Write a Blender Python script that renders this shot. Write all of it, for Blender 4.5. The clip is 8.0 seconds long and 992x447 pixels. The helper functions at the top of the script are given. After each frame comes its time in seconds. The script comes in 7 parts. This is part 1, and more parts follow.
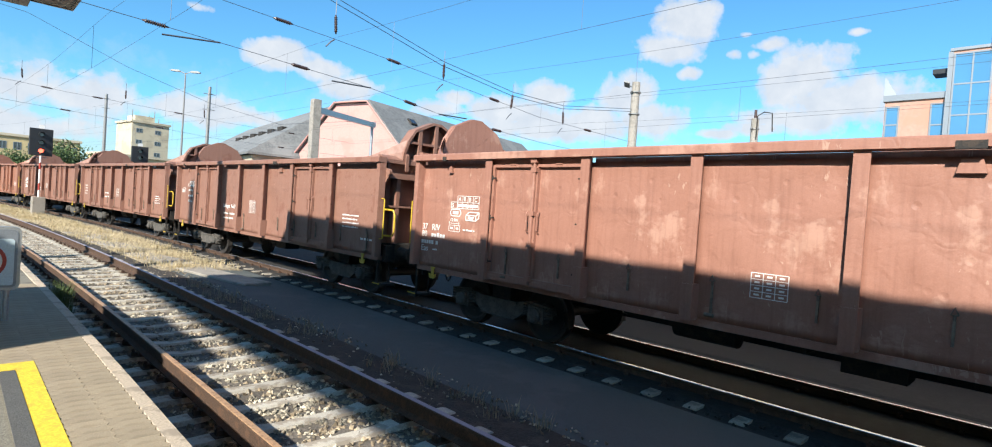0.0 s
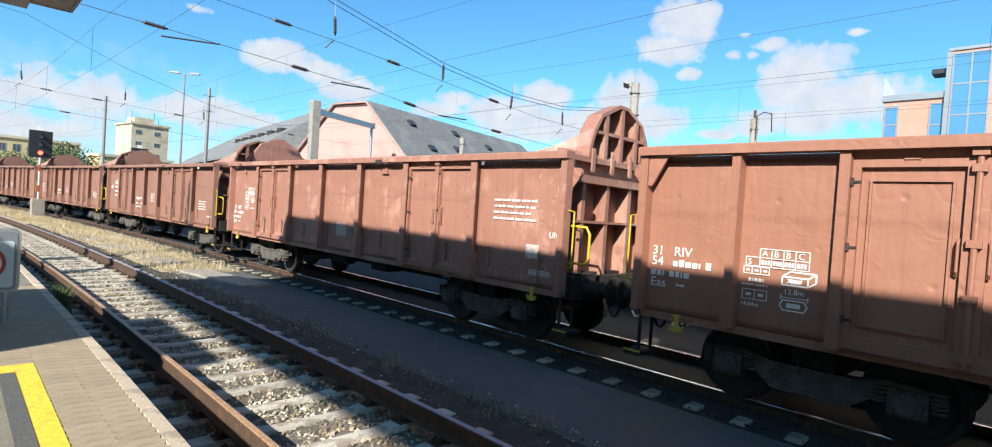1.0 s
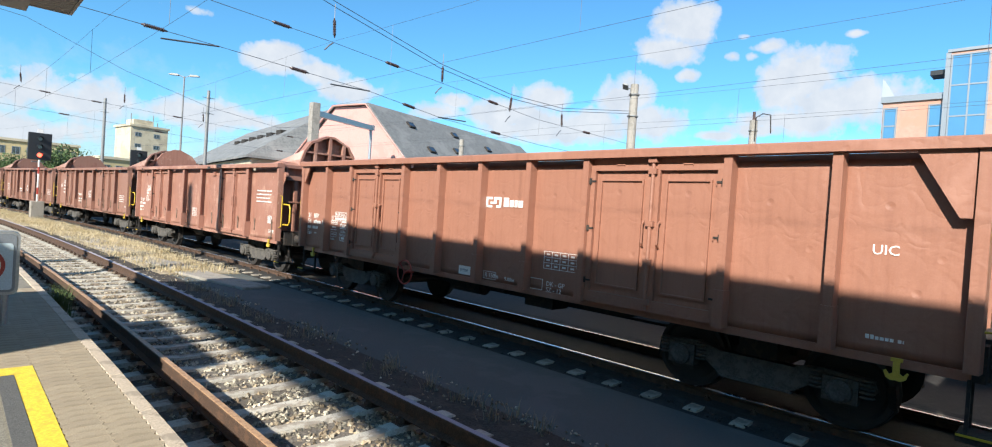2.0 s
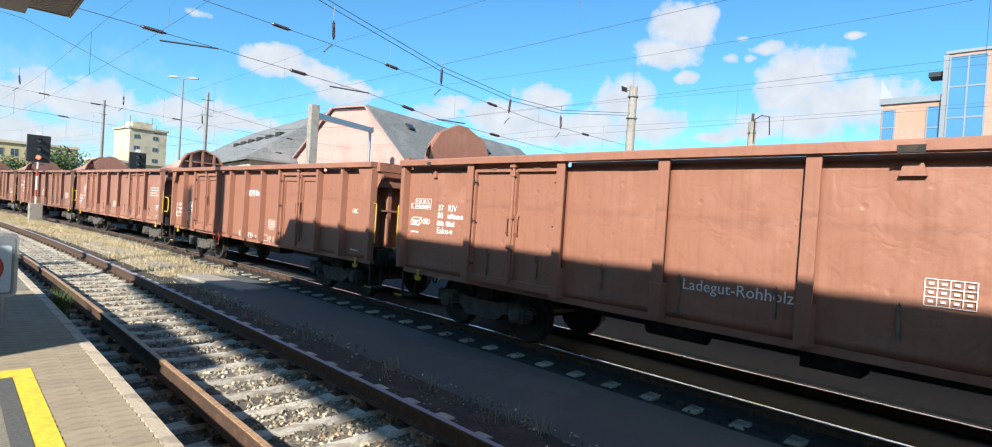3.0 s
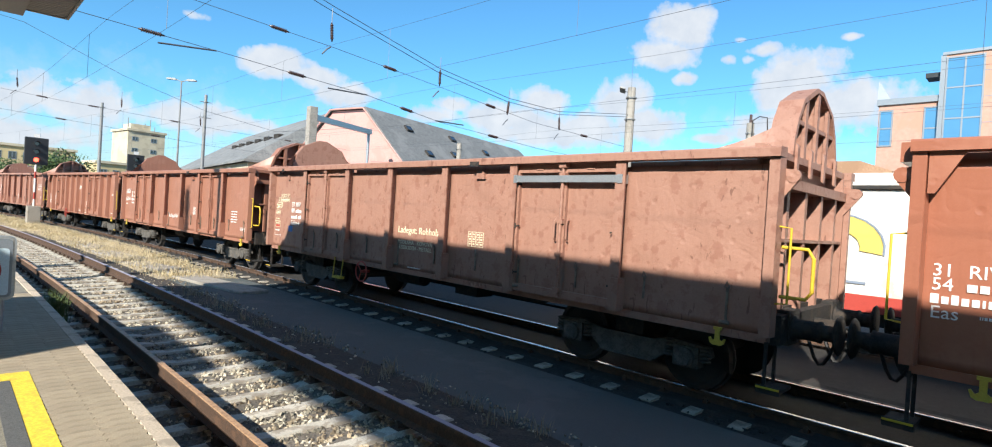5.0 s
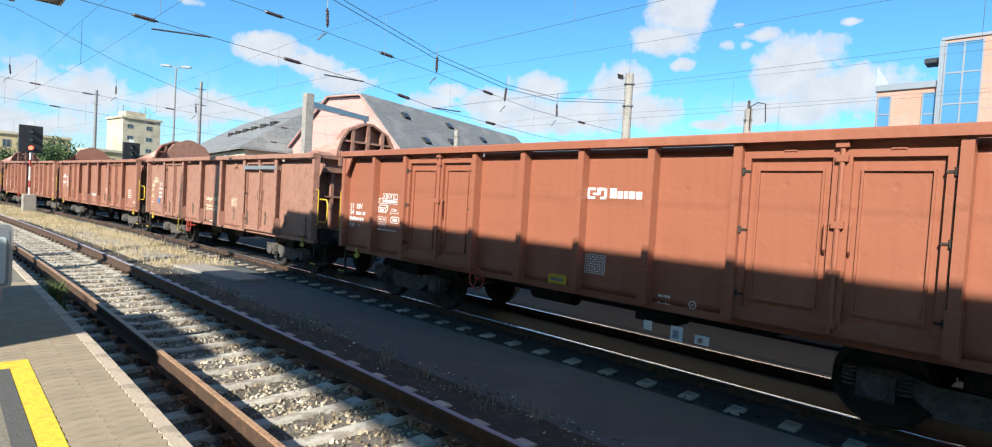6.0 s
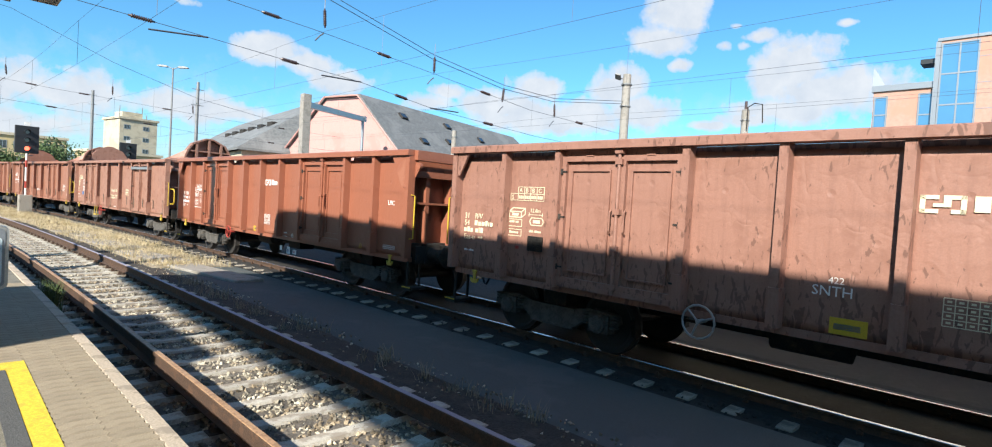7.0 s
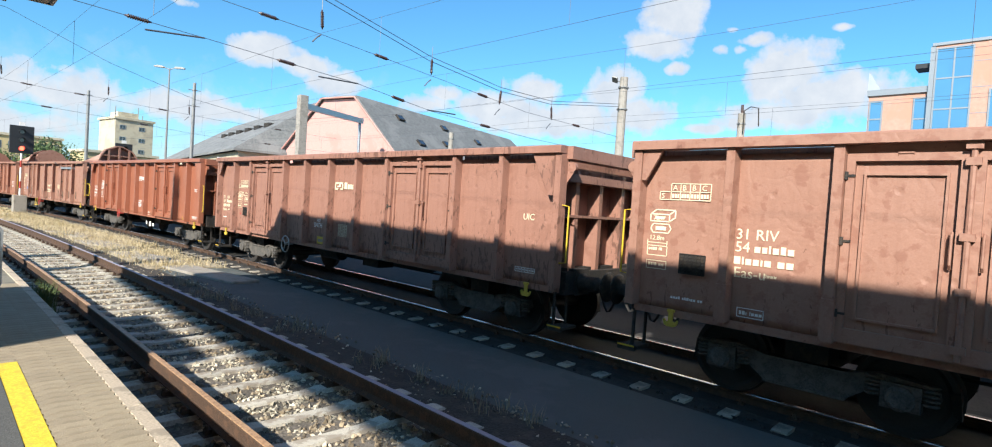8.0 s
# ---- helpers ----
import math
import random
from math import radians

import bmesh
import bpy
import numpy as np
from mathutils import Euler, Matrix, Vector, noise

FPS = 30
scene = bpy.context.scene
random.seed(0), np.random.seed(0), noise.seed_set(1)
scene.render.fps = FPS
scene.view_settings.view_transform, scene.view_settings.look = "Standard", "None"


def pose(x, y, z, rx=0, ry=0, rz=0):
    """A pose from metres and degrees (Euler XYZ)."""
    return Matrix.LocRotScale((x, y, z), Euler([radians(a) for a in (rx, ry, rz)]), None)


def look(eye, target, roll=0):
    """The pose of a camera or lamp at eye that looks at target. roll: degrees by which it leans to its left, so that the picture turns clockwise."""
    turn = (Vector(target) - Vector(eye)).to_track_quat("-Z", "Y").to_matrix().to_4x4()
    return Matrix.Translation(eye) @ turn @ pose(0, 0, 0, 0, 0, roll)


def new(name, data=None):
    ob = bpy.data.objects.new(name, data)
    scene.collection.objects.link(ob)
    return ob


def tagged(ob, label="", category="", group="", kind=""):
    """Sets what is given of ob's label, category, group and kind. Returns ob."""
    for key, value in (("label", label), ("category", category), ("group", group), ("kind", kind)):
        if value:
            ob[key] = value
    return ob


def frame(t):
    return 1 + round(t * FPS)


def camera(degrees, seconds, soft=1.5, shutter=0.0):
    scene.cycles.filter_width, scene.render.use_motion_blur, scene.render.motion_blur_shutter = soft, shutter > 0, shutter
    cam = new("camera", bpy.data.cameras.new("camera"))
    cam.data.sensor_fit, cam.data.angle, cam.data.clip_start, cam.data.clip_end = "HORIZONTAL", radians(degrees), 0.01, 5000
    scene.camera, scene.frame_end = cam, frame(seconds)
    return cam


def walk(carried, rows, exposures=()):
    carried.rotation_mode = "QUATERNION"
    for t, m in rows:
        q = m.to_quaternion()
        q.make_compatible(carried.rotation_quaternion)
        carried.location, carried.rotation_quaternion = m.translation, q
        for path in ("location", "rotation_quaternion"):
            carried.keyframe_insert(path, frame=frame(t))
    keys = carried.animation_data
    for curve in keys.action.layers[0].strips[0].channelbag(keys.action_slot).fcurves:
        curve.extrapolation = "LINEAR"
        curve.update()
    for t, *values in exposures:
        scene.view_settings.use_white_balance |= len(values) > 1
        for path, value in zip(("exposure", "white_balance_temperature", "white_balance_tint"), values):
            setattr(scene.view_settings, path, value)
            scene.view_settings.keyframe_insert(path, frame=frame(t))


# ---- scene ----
# ---- camera ----
EYE = (0.0, 0.0, 1.925)
cam = camera(82.785, 8.0, soft=1.1, shutter=0.0)


def aim(yaw, pitch, roll):
    """The pose of the hand-held camera: yaw from +Y towards +X, all in degrees."""
    a, b = radians(yaw), radians(pitch)
    way = Vector((math.sin(a) * math.cos(b), math.cos(a) * math.cos(b), math.sin(b)))
    return look(EYE, Vector(EYE) + way * 10, roll)


TURNS = [
    (0.0, 44.224, -1.259, 4.037),
    (0.5, 44.237, -1.272, 3.956),
    (1.0, 44.245, -1.168, 3.897),
    (1.5, 44.258, -1.048, 3.844),
    (3.0, 44.357, -0.798, 3.768),
    (3.5, 44.343, -0.515, 3.781),
    (4.0, 44.360, -0.311, 3.786),
    (4.5, 44.374, -0.177, 3.701),
    (6.0, 44.795, -1.930, 3.476),
    (6.5, 44.910, -1.877, 3.440),
    (7.0, 45.028, -1.863, 3.453),
    (7.5, 45.239, -1.795, 3.586),
    (8.0, 45.357, -1.621, 3.681),
]
walk(cam, [(t, aim(yaw, pitch, roll)) for t, yaw, pitch, roll in TURNS])

# ---- light ----
SUN = Vector((-1.79, -0.78, 1.225)).normalized()
elev, turn = math.asin(SUN.z), math.atan2(SUN.x, SUN.y)
lamp_data = bpy.data.lights.new("sun", "SUN")
lamp_data.energy, lamp_data.angle, lamp_data.color = 5.0, radians(0.9), (1.0, 0.945, 0.855)
sun = new("sun", lamp_data)
sun.matrix_world = look(SUN * 100, (0, 0, 0))

world = bpy.data.worlds.new("world")
scene.world = world
world.use_nodes = True


class Nodes:
    """A small helper to write node trees in one line each."""

    def __init__(self, tree):
        self.tree = tree
        tree.nodes.clear()

    def add(self, kind, ins=None):
        n = self.tree.nodes.new("ShaderNode" + kind)
        if kind == "Mix":
            n.data_type = "RGBA"
        for k, v in (ins or {}).items():
            if isinstance(v, bpy.types.NodeSocket):
                self.tree.links.new(v, n.inputs[k])
            else:
                n.inputs[k].default_value = v
        return n

    def math(self, op, a, b=0.0, c=None):
        ins = {0: a, 1: b}
        if c is not None:
            ins[2] = c
        n = self.add("Math", ins)
        n.operation = op
        return n.outputs[0]

    def mix(self, fac, a, b, blend="MIX"):
        n = self.add("Mix", {0: fac, 6: a, 7: b})
        n.blend_type = blend
        return n.outputs[2]

    def ramp(self, x, stops):
        n = self.add("ValToRGB", {0: x})
        e = n.color_ramp.elements
        while len(e) < len(stops):
            e.new(0.5)
        for el, (p, c) in zip(e, stops):
            el.position, el.color = p, (*((c, c, c) if isinstance(c, (int, float)) else c), 1)
        return n.outputs[0]


def make_sky():
    n = Nodes(world.node_tree)
    sky = n.add("TexSky")
    sky.sky_type, sky.sun_disc, sky.sun_elevation, sky.sun_rotation = "NISHITA", False, elev, turn
    sky.altitude, sky.air_density, sky.dust_density, sky.ozone_density = 200.0, 1.0, 0.7, 2.0
    co = n.add("TexCoord").outputs["Generated"]
    xyz = n.add("SeparateXYZ", {0: co}).outputs
    az = n.math("ARCTAN2", xyz[0], xyz[1])
    el = n.math("ARCSINE", xyz[2])
    wob = n.add("TexNoise", {"Vector": co, "Scale": 19.0, "Detail": 9.0, "Roughness": 0.6})
    w = n.math("SUBTRACT", wob.outputs[0], 0.5)
    fine = n.add("TexNoise", {"Vector": co, "Scale": 26.0, "Detail": 6.0, "Roughness": 0.6}).outputs[0]
    # heaps of cumulus: azimuth, elevation, half width, half height in degrees, density
    heaps = [(61.6, 18.7, 2.9, 2.1, 1), (59.8, 16.6, 3.0, 1.5, 1), (63.0, 17.9, 1.6, 1.4, 0.8), (62.0, 14.3, 0.9, 0.5, 0.7), (71.8, 13.9, 3.5, 2.2, 1), (68.8, 16.5, 1.4, 0.6, 0.8), (75.3, 11.3, 4.7, 2.2, 1), (70.1, 13.3, 1.9, 2.1, 0.9),
             (71.7, 9.9, 4.3, 1.1, 0.9), (67.7, 15.8, 0.7, 0.4, 0.6), (56.3, 12.2, 2.7, 2.1, 1), (58.5, 9.9, 3.4, 1.7, 1), (53.5, 9.3, 3.8, 1.7, 1), (48.1, 11.9, 2.8, 1.2, 0.9), (44.9, 10.0, 4.1, 1.6, 0.95), (48.6, 8.7, 6.3, 1.5, 0.95),
             (37.5, 9.8, 2.5, 0.9, 0.8), (39.3, 10.9, 1.9, 0.6, 0.6), (22.8, 13.0, 3.1, 1.4, 1), (25.7, 12.3, 2.7, 1.0, 0.95), (28.9, 10.9, 2.4, 1.0, 0.8), (20.5, 12.6, 1.4, 0.8, 0.8), (4.7, 6.8, 7.1, 1.6, 0.72), (9.2, 7.2, 6.0, 1.7, 0.72),
             (15.2, 7.1, 6.8, 1.4, 0.8), (19.6, 7.1, 4.4, 1.0, 0.85), (3.3, 4.1, 4.7, 1.4, 0.75), (15.0, 15.8, 1.7, 0.5, 0.6), (75.7, 17.1, 0.8, 0.3, 0.65), (66.0, 15.8, 0.7, 0.5, 0.6), (66.8, 17.5, 1.1, 0.3, 0.45), (68.9, 9.2, 3.1, 0.6, 0.8),
             (64.9, 8.7, 2.2, 0.5, 0.8), (7.5, 8.7, 1.7, 0.5, 0.35), (-16.0, 8.0, 10.0, 3.5, 0.9), (112.0, 12.0, 14.0, 5.0, 0.9), (160.0, 10.0, 20.0, 6.0, 0.9), (-120.0, 9.0, 18.0, 5.0, 0.8), (230.0, 22.0, 10.0, 4.0, 0.8)]
    total = None
    for a, e, wa, we, d in heaps:
        da = n.math("DIVIDE", n.math("SUBTRACT", az, radians(a if a <= 180 else a - 360)), radians(wa))
        de = n.math("DIVIDE", n.math("SUBTRACT", el, radians(e)), radians(we))
        r = n.math("SQRT", n.math("ADD", n.math("MULTIPLY", da, da), n.math("MULTIPLY", de, de)))
        v = n.math("MULTIPLY", n.math("SUBTRACT", 1.23, r), d)
        total = v if total is None else n.math("MAXIMUM", total, v)
    f = n.math("ADD", n.math("MULTIPLY", w, 2.2), total)
    mask = n.ramp(f, [(0.02, 0.0), (0.22, 0.6), (0.55, 0.97)])
    haze = n.math("MULTIPLY", n.ramp(n.math("ADD", n.math("MULTIPLY", el, 2.2), n.math("MULTIPLY", w, -0.6)), [(0.0, 0.75), (0.42, 0.0)]), 0.8)
    mask = n.math("MAXIMUM", mask, haze)
    white = n.mix(n.ramp(fine, [(0.3, 0.0), (0.7, 1.0)]), (5.0, 5.5, 6.2, 1), (6.1, 6.4, 6.8, 1))
    blue = n.mix(1.0, sky.outputs[0], (0.62, 1.24, 1.50, 1), "MULTIPLY")
    col = n.mix(mask, blue, white)
    bg = n.add("Background", {"Color": col, "Strength": 0.075})
    n.tree.links.new(bg.outputs[0], n.add("OutputWorld").inputs[0])


make_sky()
scene.view_settings.exposure = 0.9


# ---- materials ----
def material(name, base, rough=0.7, metal=0.0, spots=None, spot_amount=0.0, spot_scale=3.0, grain=0.25, grain_scale=60.0,
             bump=0.15, bump_scale=80.0, streak=None, streak_amount=0.0, spec=0.5, per_object=0.0, flecks=None, fleck_amount=0.0, dents=0.0, per_island=0.0):
    """A worn surface: base colour with grain, blotches of a second colour, vertical streaks and relief."""
    m = bpy.data.materials.new(name)
    m.use_nodes = True
    n = Nodes(m.node_tree)
    co = n.add("TexCoord").outputs["Object"]
    big = n.add("TexNoise", {"Vector": co, "Scale": spot_scale, "Detail": 7.0, "Roughness": 0.62}).outputs[0]
    small = n.add("TexNoise", {"Vector": co, "Scale": grain_scale, "Detail": 4.0, "Roughness": 0.6}).outputs[0]
    col = n.mix(n.ramp(small, [(0.3, 0.0), (0.7, 1.0)]), tuple(c * (1 - grain) for c in base) + (1,), tuple(min(1, c * (1 + grain)) for c in base) + (1,))
    if spots:
        lo = 0.62 - 0.3 * spot_amount
        col = n.mix(n.ramp(big, [(lo, 0.0), (lo + 0.06, 0.85)]), col, (*spots, 1))
    if streak:
        sc = n.add("Mapping", {"Vector": co, "Scale": (9.0, 9.0, 0.7)}).outputs[0]
        st = n.add("TexNoise", {"Vector": sc, "Scale": 1.6, "Detail": 6.0, "Roughness": 0.6}).outputs[0]
        col = n.mix(n.math("MULTIPLY", n.ramp(st, [(0.48, 0.0), (0.68, 1.0)]), streak_amount), col, (*streak, 1))
    if flecks:
        sc = n.add("Mapping", {"Vector": co, "Scale": (15.0, 15.0, 5.5)}).outputs[0]
        fl = n.add("TexNoise", {"Vector": sc, "Scale": 1.0, "Detail": 4.0, "Roughness": 0.55, "Distortion": 0.6}).outputs[0]
        area = n.add("TexNoise", {"Vector": co, "Scale": 0.9, "Detail": 2.0}).outputs[0]
        fl = n.math("ADD", fl, n.math("MULTIPLY", n.math("SUBTRACT", area, 0.5), 0.55))
        lo = 0.74 - 0.16 * fleck_amount
        col = n.mix(n.ramp(fl, [(lo, 0.0), (lo + 0.025, 0.9)]), col, (*flecks, 1))
    if per_object:
        rnd = n.add("ObjectInfo").outputs["Random"]
        v = n.math("ADD", n.math("MULTIPLY", rnd, 2 * per_object), 1 - per_object)
        col = n.add("HueSaturation", {"Value": v, "Color": col}).outputs[0]
    if per_island:
        rnd = n.add("NewGeometry").outputs["Random Per Island"]
        v = n.ramp(rnd, [(0.0, 1 - per_island), (0.6, 1.0), (1.0, 1 + per_island)])
        col = n.mix(1.0, col, v, "MULTIPLY")
    rr = n.math("ADD", n.math("MULTIPLY", big, 0.25), rough - 0.12)
    fine = n.add("TexNoise", {"Vector": co, "Scale": bump_scale, "Detail": 3.0}).outputs[0]
    bp = n.add("Bump", {"Strength": bump, "Distance": 0.02, "Height": n.math("ADD", fine, big)}).outputs[0]
    if dents:
        # knocks and creases a hand wide in the sheet
        wide = n.add("TexNoise", {"Vector": co, "Scale": 3.2, "Detail": 2.0, "Roughness": 0.5, "Distortion": 0.8}).outputs[0]
        crease = n.math("ABSOLUTE", n.math("SUBTRACT", wide, 0.5))
        knock = n.add("TexVoronoi", {"Vector": co, "Scale": 3.6, "Randomness": 1.0}).outputs["Distance"]
        knock = n.ramp(knock, [(0.0, 0.0), (0.16, 1.0)])
        hgt = n.math("ADD", n.math("MULTIPLY", crease, 0.6), n.math("MULTIPLY", knock, 0.3))
        bp = n.add("Bump", {"Strength": dents, "Distance": 0.03, "Height": hgt, "Normal": bp}).outputs[0]
    p = n.add("BsdfPrincipled", {"Base Color": col, "Roughness": rr, "Metallic": metal, "Specular IOR Level": spec, "Normal": bp})
    n.tree.links.new(p.outputs[0], n.add("OutputMaterial").inputs[0])
    return m


def plain(name, base, rough=0.6, metal=0.0):
    return material(name, base, rough, metal, grain=0.12, bump=0.05)


def glass_material(name, tint, rough=0.05):
    m = bpy.data.materials.new(name)
    m.use_nodes = True
    n = Nodes(m.node_tree)
    co = n.add("TexCoord").outputs["Object"]
    v = n.add("TexNoise", {"Vector": co, "Scale": 0.35, "Detail": 2.0}).outputs[0]
    col = n.mix(v, tuple(c * 0.7 for c in tint) + (1,), tuple(c * 1.25 for c in tint) + (1,))
    p = n.add("BsdfPrincipled", {"Base Color": col, "Roughness": rough, "Metallic": 0.0, "Specular IOR Level": 1.0, "Coat Weight": 0.6})
    n.tree.links.new(p.outputs[0], n.add("OutputMaterial").inputs[0])
    return m


def lit_material(name, colour, strength):
    m = bpy.data.materials.new(name)
    m.use_nodes = True
    n = Nodes(m.node_tree)
    e = n.add("Emission", {"Color": (*colour, 1), "Strength": strength})
    n.tree.links.new(e.outputs[0], n.add("OutputMaterial").inputs[0])
    return m


PAINTS = {
    "red": material("red_oxide_paint", (0.318, 0.156, 0.112), 0.5, spots=(0.424, 0.244, 0.182), spot_amount=0.25, spot_scale=1.5, grain=0.07,
                    streak=(0.212, 0.096, 0.068), streak_amount=0.4, flecks=(0.424, 0.265, 0.200), fleck_amount=0.35, bump=0.12, dents=0.85, bump_scale=25),
    "brown": material("brown_paint", (0.306, 0.141, 0.093), 0.48, spots=(0.346, 0.169, 0.116), spot_amount=0.2, spot_scale=1.2, grain=0.06,
                      streak=(0.220, 0.096, 0.064), streak_amount=0.35, bump=0.08, dents=0.85, bump_scale=25),
    "umber": material("umber_paint", (0.255, 0.132, 0.095), 0.55, spots=(0.210, 0.094, 0.065), spot_amount=0.25, spot_scale=2.0, grain=0.07,
                      streak=(0.310, 0.170, 0.129), streak_amount=0.35, flecks=(0.160, 0.076, 0.052), fleck_amount=0.25, bump=0.12, dents=0.85, bump_scale=25),
    "orange": material("orange_brown_paint", (0.300, 0.112, 0.066), 0.34, spots=(0.340, 0.140, 0.085), spot_amount=0.25, spot_scale=0.9, grain=0.05,
                       streak=(0.242, 0.083, 0.048), streak_amount=0.25, bump=0.05, dents=0.6, bump_scale=18),
    "faded": material("faded_brown_paint", (0.299, 0.153, 0.111), 0.55, spots=(0.258, 0.127, 0.090), spot_amount=0.3, spot_scale=2.0, grain=0.08,
                      streak=(0.227, 0.113, 0.083), streak_amount=0.45, flecks=(0.154, 0.077, 0.055), fleck_amount=1.0, bump=0.12, dents=0.85, bump_scale=25),
    "tan": material("tan_brown_paint", (0.315, 0.167, 0.119), 0.55, spots=(0.255, 0.119, 0.082), spot_amount=0.28, spot_scale=5.0, grain=0.07,
                    streak=(0.250, 0.125, 0.087), streak_amount=0.35, flecks=(0.170, 0.080, 0.055), fleck_amount=0.45, bump=0.14, dents=0.85, bump_scale=25),
}
